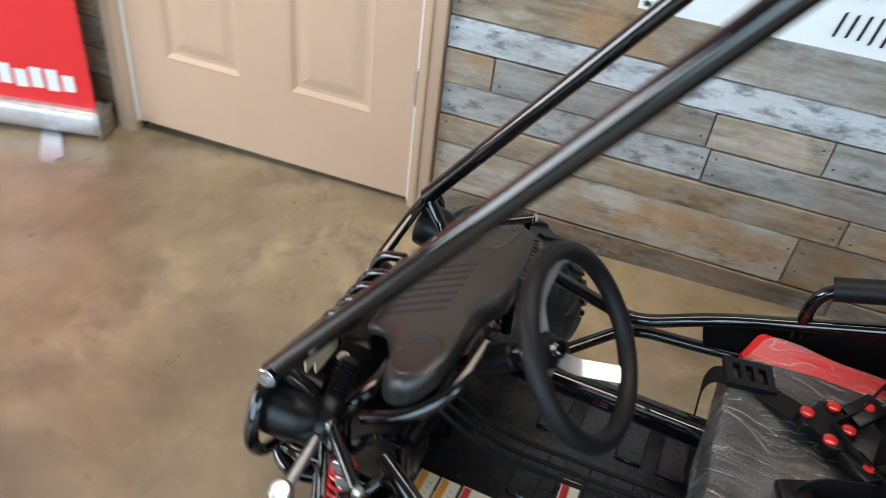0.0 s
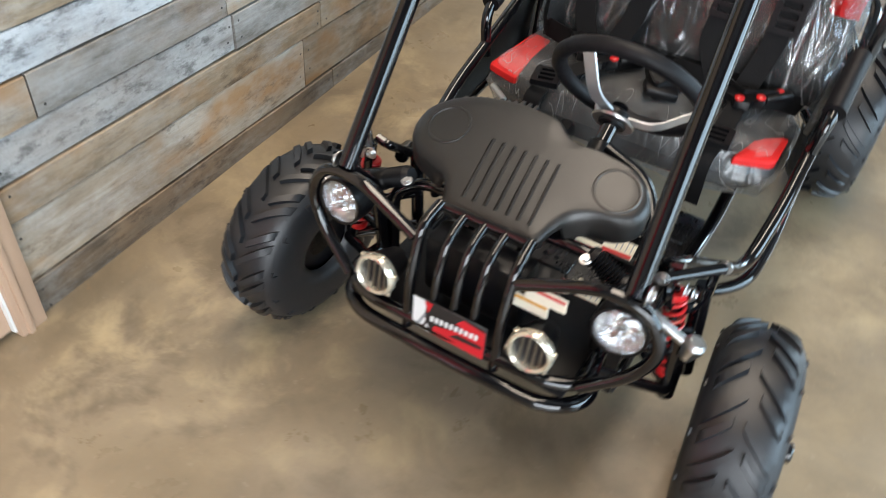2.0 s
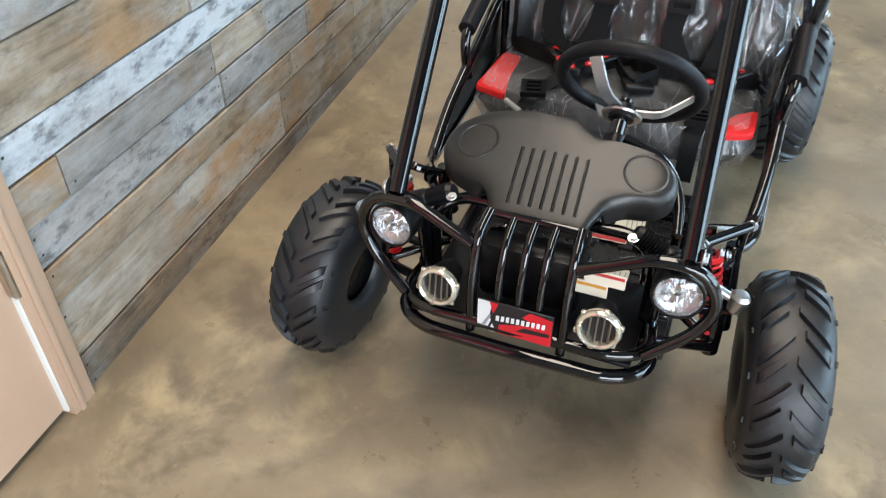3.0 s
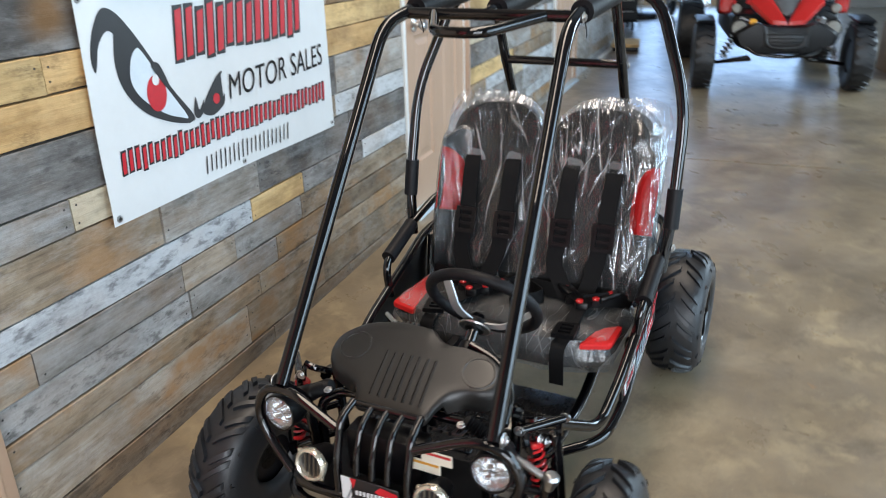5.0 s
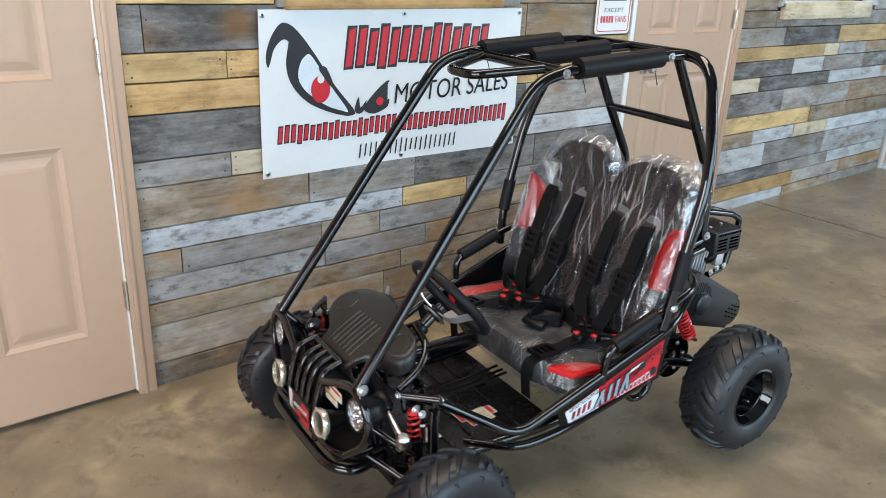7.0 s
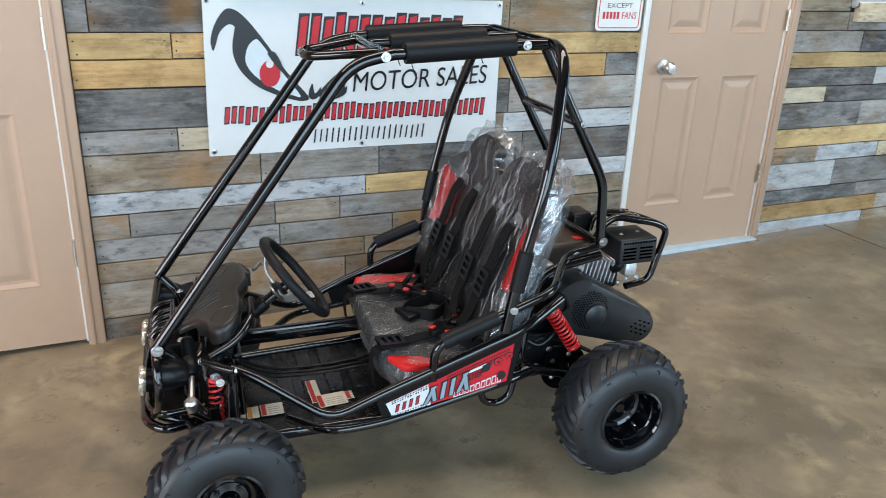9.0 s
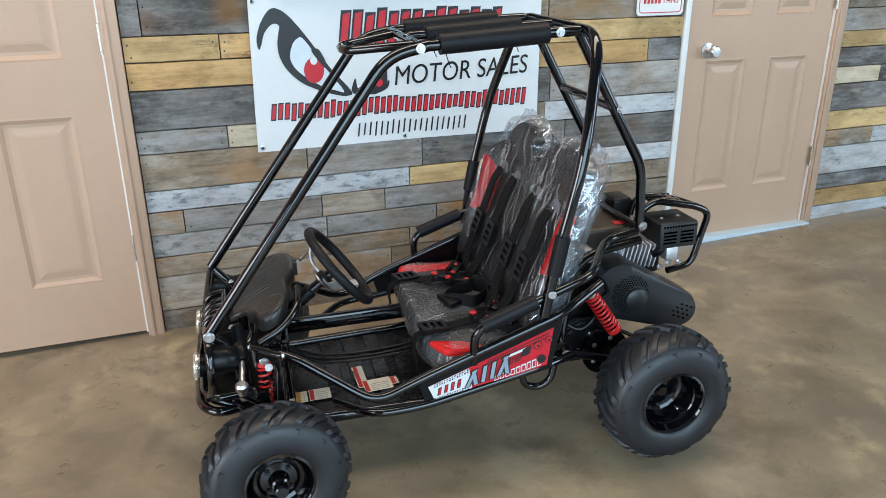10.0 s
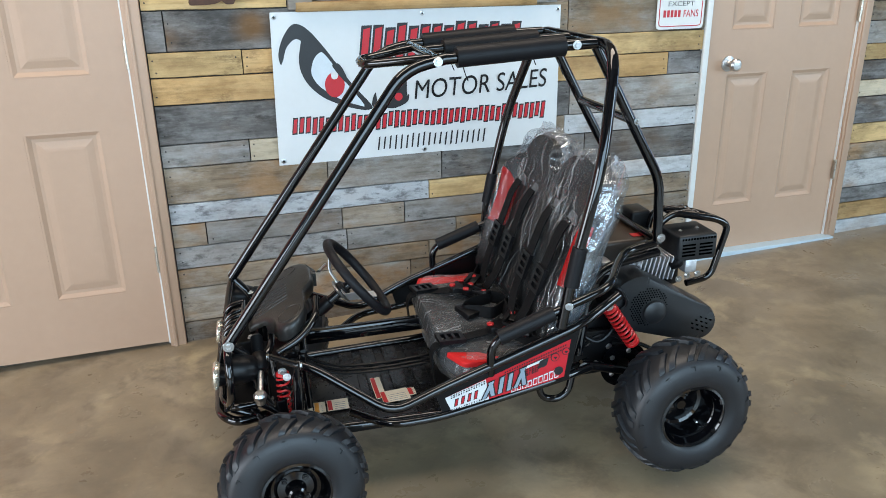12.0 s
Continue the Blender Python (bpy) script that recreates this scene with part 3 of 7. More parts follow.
tagged(part("wall_back", box((8.15, 4.2, -0.25), (14.0, 4.4, HEIGHT)), PLASTER, smooth=False), "plain painted wall at the back of the showroom", "wall", kind="structure")
bm = box((-4.2, -5.5, HEIGHT), (14.0, -1.5, HEIGHT + 0.15))
for lo, hi in (((-4.2, -1.5), (-2.4, -0.1)), ((3.6, -1.5), (14.0, -0.1)), ((-4.2, -0.1), (14.0, 4.4))):
    box((*lo, HEIGHT), (*hi, HEIGHT + 0.15), bm=bm)
tagged(part("ceiling", bm, CEIL, smooth=False), "unseen plain grey roof lining, cut open for the added overhead light", "ceiling", kind="structure")

# ---- doors ----


def door(name, x0, x1, z0, z1, hinge_right, label, threshold):
    w = x1 - x0
    leaf0, leaf1 = x0 + 0.005, x1 - 0.006
    bm = box((leaf0, 0.014, z0 + 0.012), (leaf1, 0.045, z1 - 0.004))
    stile, mull = 0.115 * w / 0.87, 0.14 * w / 0.87
    mid = (leaf0 + leaf1) / 2
    cols = [(leaf0 + stile, mid - mull / 2), (mid + mull / 2, leaf1 - stile)]
    rows = [(z0 + 0.235, z0 + 0.85), (z0 + 1.03, z0 + 1.61), (z0 + 1.70, z0 + 1.92)]
    for a, b in ((leaf0, cols[0][0]), (cols[0][1], cols[1][0]), (cols[1][1], leaf1)):
        box((a, 0.002, z0 + 0.012), (b, 0.015, z1 - 0.004), bm=bm)
    edges = [z0 + 0.012] + [z for r in rows for z in r] + [z1 - 0.004]
    for c in cols:
        for a, b in zip(edges[::2], edges[1::2]):
            box((c[0], 0.002, a), (c[1], 0.015, b), bm=bm)
    d = part(name, bm, TAN, smooth=False)
    tagged(d, label, "door", kind="structure")
    for c in cols:
        for r in rows:
            m = Matrix.Translation((0, 0.0155, 0)) @ Matrix.Rotation(radians(90), 4, "X")
            bm = bmesh.new()
            rings = []
            for inset, y in ((0.0, 0.003), (0.007, 0.0022), (0.021, 0.0102), (0.032, 0.0108), (0.056, 0.0056), (0.066, 0.0048)):
                rings.append([bm.verts.new((px, y, pz)) for px, pz in ((c[0] + inset, r[0] + inset), (c[1] - inset, r[0] + inset), (c[1] - inset, r[1] - inset), (c[0] + inset, r[1] - inset))])
            for a, b in zip(rings, rings[1:]):
                for k in range(4):
                    bm.faces.new((a[k], a[(k + 1) % 4], b[(k + 1) % 4], b[k]))
            bm.faces.new(rings[-1])
            part("panel", bm, TAN, d, smooth=False)
    for sgn, xe in ((-1, x0), (1, x1)):
        if threshold and hinge_right and sgn < 0:
            part("jamb_strip", box((x0 - 0.026, -0.012, z0 - 0.06), (x0 - 0.0005, 0.03, z1 + 0.06), 0.002), WHITE, d, "white unpainted strip beside the leaf")
            continue
        a, b = sorted((xe, xe + sgn * 0.058))
        bm = box((a, -0.020, z0 - 0.06), (b, 0.03, z1 + 0.06), 0.004)
        box(*(((xe + (0.012 if sgn > 0 else -0.026)), -0.026, z0 - 0.06), ((xe + (0.026 if sgn > 0 else -0.012)), -0.018, z1 + 0.06)), 0.003, bm=bm)
        part("casing", bm, TAN, d)
    part("casing", box((x0 - (0.02 if threshold and hinge_right else 0.058), -0.021, z1 + 0.002), (x1 + 0.058, 0.03, z1 + 0.062), 0.004), TAN, d)
    xh = x1 if hinge_right else x0
    part("jamb_strip", box((xh - 0.0055, -0.008, z0 + 0.01), (xh - 0.0005, 0.03, z1)), WHITE, d, "white unpainted edge between the leaf and casing")
    xl = x0 if hinge_right else x1
    part("jamb_strip", box((xl + 0.0003, -0.006, z0 + 0.01), (xl + 0.005, 0.03, z1)), WHITE, d)
    for zh in (z0 + 0.355, z0 + 1.095, z0 + 1.83):
        bm = rod((xh - 0.003, -0.012, zh - 0.05), (xh - 0.003, -0.012, zh + 0.05), 0.0065)
        box((xh - 0.010, -0.010, zh - 0.045), (xh + 0.002, 0.0, zh + 0.045), bm=bm)
        part("hinge", bm, BRASS, d, "satin nickel butt hinge")
    if threshold:
        part("threshold", box((x0 - 0.02, -0.055, z0 - 0.06), (x1 + 0.02, 0.06, z0 + 0.020), 0.004), SILL_BLUE, d, "threshold strip tinted pale blue for reflected daylight")
    xk = x0 + 0.115 if hinge_right else x1 - 0.115
    zk = z0 + 0.89
    bm = lathe([(0, -0.002), (0.033, 0), (0.033, 0.006), (0.014, 0.012), (0.011, 0.03), (0.018, 0.036), (0.027, 0.046), (0.027, 0.058), (0.02, 0.066), (0, 0.068)], (xk, 0.002, zk), (0, -1, 0), 24)
    part("knob", bm, STEEL, d, "brushed steel door knob")
    return d


door("door_1", *DOORS["door_1"], True, "closed tan six-panel door in a tan casing", False)
door("door_2", *DOORS["door_2"], True, "closed tan six-panel door with a steel knob and pale blue threshold", True)
door("door_3", *DOORS["door_3"], True, "closed tan six-panel door at the far end of the wall", True)
for name, (x0, x1, z0, z1) in DOORS.items():
    tagged(part("baseboard", box((x0, 0.05, -0.2), (x1, 0.16, z0 + (0.011 if name == "door_1" else 0.0))), BACKING, smooth=False), "dark sill under the door leaf", "trim", kind="structure")

# ---- windows in the plank wall ----


def window(name, x0, x1, z0, z1, frame_mat, sill_mat, label):
    bm = bmesh.new()
    for a, b in (((x0 - 0.085, z0 - 0.02), (x0, z1 + 0.085)), ((x1, z0 - 0.02), (x1 + 0.15, z1 + 0.085)), ((x0, z1), (x1, z1 + 0.085))):
        box((a[0], -0.022, a[1]), (b[0], 0.02, b[1]), 0.004, bm=bm)
    w = tagged(part(name, bm, frame_mat), label, "window", kind="structure")
    part("window_sill", box((x0 - 0.06, -0.03, z0 - 0.028), (x1 + 0.06, 0.10, z0 + 0.004), 0.004), sill_mat, w, "thin wooden sill board")
    bm = box((x0, 0.06, z0), (x0 + 0.03, 0.10, z1))
    box((x1 - 0.03, 0.06, z0), (x1, 0.10, z1), bm=bm), box((x0, 0.06, z1 - 0.03), (x1, 0.10, z1), bm=bm), box((x0, 0.06, z0 + 0.005), (x1, 0.10, z0 + 0.03), bm=bm)
    part("window_frame", bm, frame_mat, w)
    p = part("pane", box((x0 + 0.028, 0.078, z0 + 0.028), (x1 - 0.028, 0.082, z1 - 0.028)), PANE, w, "clear glass pane", smooth=False)
    p.visible_shadow = False
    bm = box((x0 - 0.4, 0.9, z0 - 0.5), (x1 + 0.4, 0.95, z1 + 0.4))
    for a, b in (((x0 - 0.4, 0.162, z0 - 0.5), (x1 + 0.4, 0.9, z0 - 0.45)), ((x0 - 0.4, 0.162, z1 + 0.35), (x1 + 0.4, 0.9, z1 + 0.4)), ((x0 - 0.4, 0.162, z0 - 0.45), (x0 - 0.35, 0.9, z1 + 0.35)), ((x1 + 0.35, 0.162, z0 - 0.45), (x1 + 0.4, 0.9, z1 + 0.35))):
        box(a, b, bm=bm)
    tagged(part("wall_recess", bm, DARK_ROOM, smooth=False), "dark-painted box for the dim room behind the window", "wall", kind="structure")


window("window_1", *WINDOWS["window_1"], WOOD["grey"], WOOD["orange"], "interior window framed in weathered grey boards")
window("window_2", *WINDOWS["window_2"], WOOD["light"], WHITE, "interior window framed in whitewashed boards")
tagged(part("shelf_board", box((3.50, -0.035, 1.145), (4.50, 0.0, 1.235), 0.003), WOOD["cream"], smooth=True), "pale whitewashed apron board under the window", "board")


# ---- parts of the go-kart ----


def crown(f):
    """A tyre's radius, as a share of the full one, at a share f of its width from its middle."""
    table = ((0.0, 0.966), (0.14, 0.962), (0.25, 0.951), (0.34, 0.929), (0.41, 0.890), (0.46, 0.838), (0.488, 0.765), (0.5, 0.69))
    for (a, p), (b, q) in zip(table, table[1:]):
        if f <= b:
            return p + (q - p) * (f - a) / (b - a)
    return table[-1][1]


def wheel(kart, p, r, w, rim_r, sgn, steer, deep, label, camber=0.0):
    """A wheel: hub with its tyre, rim and nuts. sgn: the side that faces out."""
    m = Matrix.Translation(p) @ Matrix.Rotation(radians(steer), 4, "Z") @ Matrix.Rotation(radians((camber - 90) * sgn), 4, "X")
    a = w * (-0.06 if deep else 0.22)
    if deep:
        hub = [(0, a + 0.014), (0.013, a + 0.014), (0.016, a + 0.011), (0.018, a + 0.002), (0.034, a), (0.048, a - 0.004), (0.050, a - 0.012), (0.03, a - 0.02), (0.03, -w * 0.3), (0, -w * 0.3)]
    else:
        hub = [(0, a + 0.056), (0.013, a + 0.056), (0.016, a + 0.053), (0.016, a + 0.030), (0.021, a + 0.026), (0.023, a + 0.01), (0.026, a - 0.002), (0.044, a - 0.006), (0.046, a - 0.014), (0.03, a - 0.02), (0.03, -w * 0.3), (0, -w * 0.3)]
    h = part("wheel", lathe(hub, seg=28), BLACK_GLOSS, kart, label, m)
    inner = rim_r - (0.0 if deep else 0.022)
    prof = [(inner, -0.37), (inner + 0.004, -0.43), (inner + 0.014, -0.475), (inner + 0.030, -0.498)]
    prof += [(r * crown(f), -f) for f in (0.5, 0.488, 0.46, 0.41, 0.34, 0.25, 0.14, 0.0)]
    prof = [(q, k * w) for q, k in prof] + [(q, -k * w) for q, k in prof[-2:3:-1]]
    prof += [(q, k * w) for q, k in ((rim_r + 0.030, 0.498), (rim_r + 0.014, 0.475), (rim_r + 0.004, 0.43), (rim_r, 0.37))]
    prof += [(rim_r - 0.008, 0.3 * w), (rim_r - 0.008, -0.3 * w), prof[0]]
    part("tyre", lathe(prof, seg=64), RUBBER, h, "knobbly black rubber tyre with chevron tread")
    count, lug = 13, bmesh.new()
    pitch = 2 * math.pi / count
    for side_k in (-1, 1):
        for i in range(count):
            th0 = pitch * (i + (0.5 if side_k > 0 else 0))
            for lead, f0, f1 in ((0.0, 0.02, 0.39), (0.175, 0.09, 0.375)):
                rows = []
                for k in range(7):
                    f = f0 + (f1 - f0) * k / 6
                    th, base = th0 + lead + 0.30 * (f / 0.37) ** 0.85, crown(f) * r
                    tall = (0.0105 if deep else 0.0100) * (1 - 0.5 * (f / 0.37) ** 2) * (0.3 if k == 6 else 1)
                    half = 0.046 + 0.022 * f / 0.37
                    zf = f * w * side_k
                    tilt = side_k * tall * (f / 0.37) * 0.5
                    rows.append([lug.verts.new((q * math.cos(th + d), q * math.sin(th + d), zz)) for q, d, zz in ((base - 0.003, -half, zf), (base + tall, -half * 0.72, zf + tilt), (base + tall, half * 0.72, zf + tilt), (base - 0.003, half, zf))])
                for u, v in zip(rows, rows[1:]):
                    for k in range(3):
                        lug.faces.new((u[k], u[k + 1], v[k + 1], v[k]))
                lug.faces.new(rows[0]), lug.faces.new(rows[-1])
            # small moulded marks on the shoulder
            th = th0 + 0.47
            for d0, d1, q0, q1 in ((-0.040, -0.026, 0.795, 0.85), (-0.026, 0.030, 0.84, 0.853)):
                vs = []
                for up in (0, 0.0028):
                    for q, t in ((q0, th + d0), (q0, th + d1), (q1, th + d1), (q1, th + d0)):
                        zz = (0.476 if q < 0.82 else 0.452) * w + up
                        vs.append(lug.verts.new((q * r * math.cos(t) * (1 + up), q * r * math.sin(t) * (1 + up), zz * side_k)))
                for f in ((4, 5, 6, 7), (0, 1, 5, 4), (1, 2, 6, 5), (2, 3, 7, 6), (3, 0, 4, 7)):
                    lug.faces.new([vs[k] for k in f])
    tagged(part("tread", lug, RUBBER, h, "raised chevron tread lugs"), kind="stuff")
    z = w * 0.5
    rim = [(rim_r + 0.006, 0.74 * z), (rim_r + 0.007, 0.86 * z), (rim_r - 0.001, 0.89 * z), (rim_r - 0.006, 0.80 * z), (rim_r - 0.009, 0.55 * z), (rim_r - 0.013, 0.50 * z), (rim_r - 0.014, a + 0.012), (rim_r - 0.020, a - 0.002), (rim_r - 0.028, a - 0.006), (0.048, a - 0.003), (0.045, a - 0.010), (rim_r - 0.018, a - 0.014), (rim_r - 0.008, -0.7 * z), (rim_r + 0.007, -0.86 * z), (rim_r + 0.006, -0.74 * z)]
    part("rim", lathe(rim, seg=48), BLACK_GLOSS, h, "glossy black steel rim")
    # Disc added only to darken the inside of the rim.
    part("back_plate", lathe([(0.0, -0.30 * w), (rim_r - 0.012, -0.30 * w), (rim_r - 0.012, -0.27 * w), (0.0, -0.27 * w)], seg=32), BLACK_SATIN, h)
    for k in range(4):
        t = math.pi * (k / 2 + 0.25)
        part("wheel_nut", bolt((0.036 * math.cos(t), 0.036 * math.sin(t), a - 0.002), (0, 0, 1), 0.006), BLACK_GLOSS, h)
    t = -0.9
    part("valve", rod(((rim_r - 0.016) * math.cos(t), (rim_r - 0.016) * math.sin(t), a + 0.012), ((rim_r - 0.026) * math.cos(t), (rim_r - 0.026) * math.sin(t), a + 0.036), 0.003), STEEL, h, "small bright tyre valve")
    return h


def shock(kart, top, bottom, r, label, paint=RED_PAINT, colour="bright red"):
    top, bottom = Vector(top), Vector(bottom)
    d = (bottom - top).normalized()
    s = part("shock_absorber", rod(top, bottom, r * 0.42), BLACK_GLOSS, kart, label)
    part("spring", coil(top + d * 0.018, bottom - d * 0.022, r, r * 0.2, 9), paint, s, colour + " coil spring")
    part("spring_seat", rod(top + d * 0.006, top + d * 0.018, r * 1.15), paint, s)
    part("spring_seat", rod(bottom - d * 0.024, bottom - d * 0.012, r * 1.15), paint, s)
    part("eye_bolt", bolt(top + Vector((0, -0.012 if top.y < 0 else 0.012, 0)), (0, -1 if top.y < 0 else 1, 0), 0.009), STEEL, s)


def pillow(outline, front, back, m, edge=0.10, puff=0.012, wob=0.0, seed=0.0, rings=9):
    """A stuffed panel: an outline in x, y (star-shaped about its middle), swelling along z."""
    bm = bmesh.new()
    k = len(outline)
    cx, cy = sum(p[0] for p in outline) / k, sum(p[1] for p in outline) / k

    def ring(s, z):
        out = []
        for x, y in outline:
            v = Vector((cx + (x - cx) * s, cy + (y - cy) * s, z))
            if wob:
                nz = noise.noise_vector(Vector((v.x * 11 + seed, v.y * 11, z * 9)))
                cr = abs(noise.noise(Vector((v.x * 7 + v.y * 3 + seed, v.y * 16, seed))))
                v += Vector((nz.x * wob, nz.y * wob, nz.z * wob * 1.6 - cr * wob * 1.6))
            out.append(bm.verts.new(m @ v))
        return out
    levels = []
    for sgn, depth in ((-1, back), (1, front)):
        row = []
        for i in range(rings):
            t = i / (rings - 1)
            s = t ** 0.75
            drop = max(0.0, (s - (1 - edge)) / edge)
            z = depth * math.sqrt(max(0.0, 1 - drop * drop)) + sgn * puff * math.cos(s * math.pi / 2)
            row.append((s, z))
        levels.append(row)
    chain = [(s, z) for s, z in levels[0][1:]] + [(s, z) for s, z in levels[1][-2:0:-1]]
    loops = [ring(s, z) for s, z in chain]
    for a, b in zip(loops, loops[1:]):
        for i in range(k):
            bm.faces.new((a[i], a[(i + 1) % k], b[(i + 1) % k], b[i]))
    for lp, z in ((loops[0], levels[0][0][1]), (loops[-1], levels[1][0][1])):
        c = bm.verts.new(m @ Vector((cx, cy, z)))
        for i in range(k):
            bm.faces.new((lp[i], lp[(i + 1) % k], c))
    return bm


def smooth_outline(points, rad, steps=4):
    """Round the corners of a closed outline."""
    n, out = len(points), []
    for i in range(n):
        a, b, c = (Vector((*points[j % n], 0)) for j in (i - 1, i, i + 1))
        d = min(rad, (a - b).length * 0.49, (c - b).length * 0.49)
        p, q = b + (a - b).normalized() * d, b + (c - b).normalized() * d
        for k in range(steps + 1):
            t = k / steps
            v = p * (1 - t) ** 2 + b * 2 * t * (1 - t) + q * t * t
            out.append((v.x, v.y))
    return out


def densify(pts, step):
    out = []
    for (x0, y0), (x1, y1) in zip(pts, pts[1:] + pts[:1]):
        k = max(1, int(math.hypot(x1 - x0, y1 - y0) / step))
        out += [(x0 + (x1 - x0) * i / k, y0 + (y1 - y0) * i / k) for i in range(k)]
    return out


# ---- the go-kart: x runs to its tail, y to its right, z up from the floor ----
kart = thing("go_kart", pose(0, 0, 0, 0, -TILT_X, 0) @ pose(0.17, -0.835, 0, 0, 0, -5.2),
             "new black two-seat off-road go-kart with red trim and plastic-wrapped seats", "go-kart")
TR = 0.0145
for s in (-1, 1):
    u = part("front_upright", tube([(0.006, 0.223 if s > 0 else -0.238, 0.478), (0.495, 0.221 if s > 0 else -0.198, 1.118), (0.60, 0.21 if s > 0 else -0.192, 1.138)], TR, 0.09), BLACK_GLOSS, kart, "glossy black cage tube")
    part("clamp_bolt", bolt((0.010, (0.223 if s > 0 else -0.238) + 0.016 * s, 0.483), (0, s, 0), 0.011), STEEL, u)
    part("clamp_bolt", bolt((0.576, 0.192 * s + 0.015 * s, 1.133), (0, s, 0), 0.009), STEEL, u)
    rl = part("roof_rail", tube([(0.60, 0.21 if s > 0 else -0.192, 1.137), (0.93, 0.205 if s > 0 else -0.188, 1.152), (0.985, 0.205 if s > 0 else -0.188, 1.152)], TR * 0.95, 0.03), BLACK_GLOSS, kart)
    part("clamp_bolt", bolt((0.93, 0.188 * s + 0.014 * s, 1.152), (0, s, 0), 0.009), STEEL, rl)
    lp = part("ladder_post", tube([(0.995, 0.166 * s, 1.145), (1.10, 0.17 * s, 0.948), (1.195, 0.17 * s, 0.775), (1.202, 0.17 * s, 0.59)], TR * 0.95, 0.04), BLACK_GLOSS, kart)
    part("clamp_bolt", bolt((1.112, 0.17 * s + 0.013 * s, 0.945), (0.3, s, 0), 0.008), STEEL, lp)
    part("clamp_bolt", bolt((1.205, 0.17 * s + 0.013 * s, 0.607), (0, s, 0), 0.010), STEEL, lp)
    ar = part("armrest_tube", tube([(0.655, 0.345 * s, 0.35), (0.655, 0.356 * s, 0.452), (0.83, 0.357 * s, 0.512), (0.98, 0.345 * s, 0.555), (1.045, 0.24 * s, 0.568), (1.10, 0.175 * s, 0.578), (1.195, 0.17 * s, 0.590)], 0.0115, 0.045), BLACK_GLOSS, kart)
    part("armrest_pad", tube([(0.675, 0.3565 * s, 0.459), (0.82, 0.357 * s, 0.5085)], 0.0205, 0, 14), FOAM, ar, "black foam armrest sleeve")
    part("side_tube", tube([(0.17, 0.235 * s, 0.40), (0.215, 0.255 * s, 0.385), (0.395, 0.332 * s, 0.273), (0.53, 0.345 * s, 0.333), (0.90, 0.352 * s, 0.462), (1.03, 0.29 * s, 0.50)], 0.0125, 0.05), BLACK_GLOSS, kart)
    part("step_tube", tube([(0.30, 0.24 * s, 0.235), (0.39, 0.345 * s, 0.245), (0.52, 0.352 * s, 0.252), (0.86, 0.342 * s, 0.308), (0.95, 0.30 * s, 0.30)], 0.0115, 0.05), BLACK_GLOSS, kart)
    part("chassis_rail", tube([(-0.01, 0.175 * s, 0.265), (0.16, 0.215 * s, 0.182), (0.60, 0.235 * s, 0.182), (0.98, 0.23 * s, 0.275)], 0.014, 0.06), BLACK_GLOSS, kart)
    part("rear_strut", tube([(0.95, 0.225 * s, 0.30), (0.985, 0.212 * s, 0.52), (1.05, 0.19 * s, 0.547), (1.205, 0.172 * s, 0.562)], 0.0125, 0.05), BLACK_GLOSS, kart)
    part("swing_arm", tube([(0.945, 0.255 * s, 0.285), (1.06, 0.262 * s, 0.255), (1.20, 0.255 * s, 0.198)], 0.0135, 0.05), BLACK_GLOSS, kart)
    part("pivot_bolt", bolt((0.945, 0.274 * s, 0.287), (0, s, 0), 0.011), STEEL, kart)
    part("hoop_bolt", bolt((0.851, 0.374 * s + 0.012 * s, 0.535), (-0.3, s, 0), 0.008), STEEL, kart)

hoop = part("rear_hoop", tube([(0.84, -0.364, 0.47), (0.862, -0.376, 0.62), (0.93, -0.374, 0.885), (1.002, -0.272, 1.152), (1.002, 0.272, 1.152), (0.93, 0.374, 0.885), (0.862, 0.376, 0.62), (0.84, 0.364, 0.47)], TR, 0.085), BLACK_GLOSS, kart, "glossy black roll hoop behind the seats")
for s in (-1, 1):
    part("hoop_sleeve", tube([(0.859, 0.3755 * s, 0.585), (0.880, 0.3755 * s, 0.685)], 0.0195, 0, 14), FOAM, hoop, "black foam sleeve on the hoop")
part("roof_crossbar", tube([(0.585, -0.192, 1.134), (0.585, 0.21, 1.134)], TR * 0.9, 0), BLACK_GLOSS, kart)
part("visor_loop", tube([(0.585, -0.125, 1.134), (0.418, -0.045, 1.118), (0.418, 0.06, 1.118), (0.585, 0.14, 1.134)], 0.0115, 0.035), BLACK_GLOSS, kart)
part("roof_rail", tube([(0.585, 0.01, 1.136), (0.60, 0.01, 1.14), (1.0, 0.01, 1.152)], TR * 0.85, 0.01), BLACK_GLOSS, kart)
part("ladder_crossbar", tube([(1.10, -0.17, 0.948), (1.10, 0.17, 0.948)], 0.012, 0), BLACK_GLOSS, kart)
part("ladder_crossbar", tube([(1.20, -0.17, 0.595), (1.20, 0.17, 0.595)], 0.012, 0), BLACK_GLOSS, kart)
for y, x0 in ((-0.19, 0.625), (0.01, 0.64), (0.208, 0.625)):
    pad = part("roof_pad", tube([(x0, y, 1.1395), (0.90, y, 1.151)], 0.0255, 0, 18), FOAM, kart, "black foam sleeve on a roof tube")
    for xx in (x0 + 0.015, 0.885):
        part("cable_tie", tube([(xx, y - 0.002, 1.118), (xx + 0.006, y - 0.006, 1.095), (xx + 0.012, y - 0.004, 1.082)], 0.0013, 0.01, 6), BLACK_SATIN, pad)

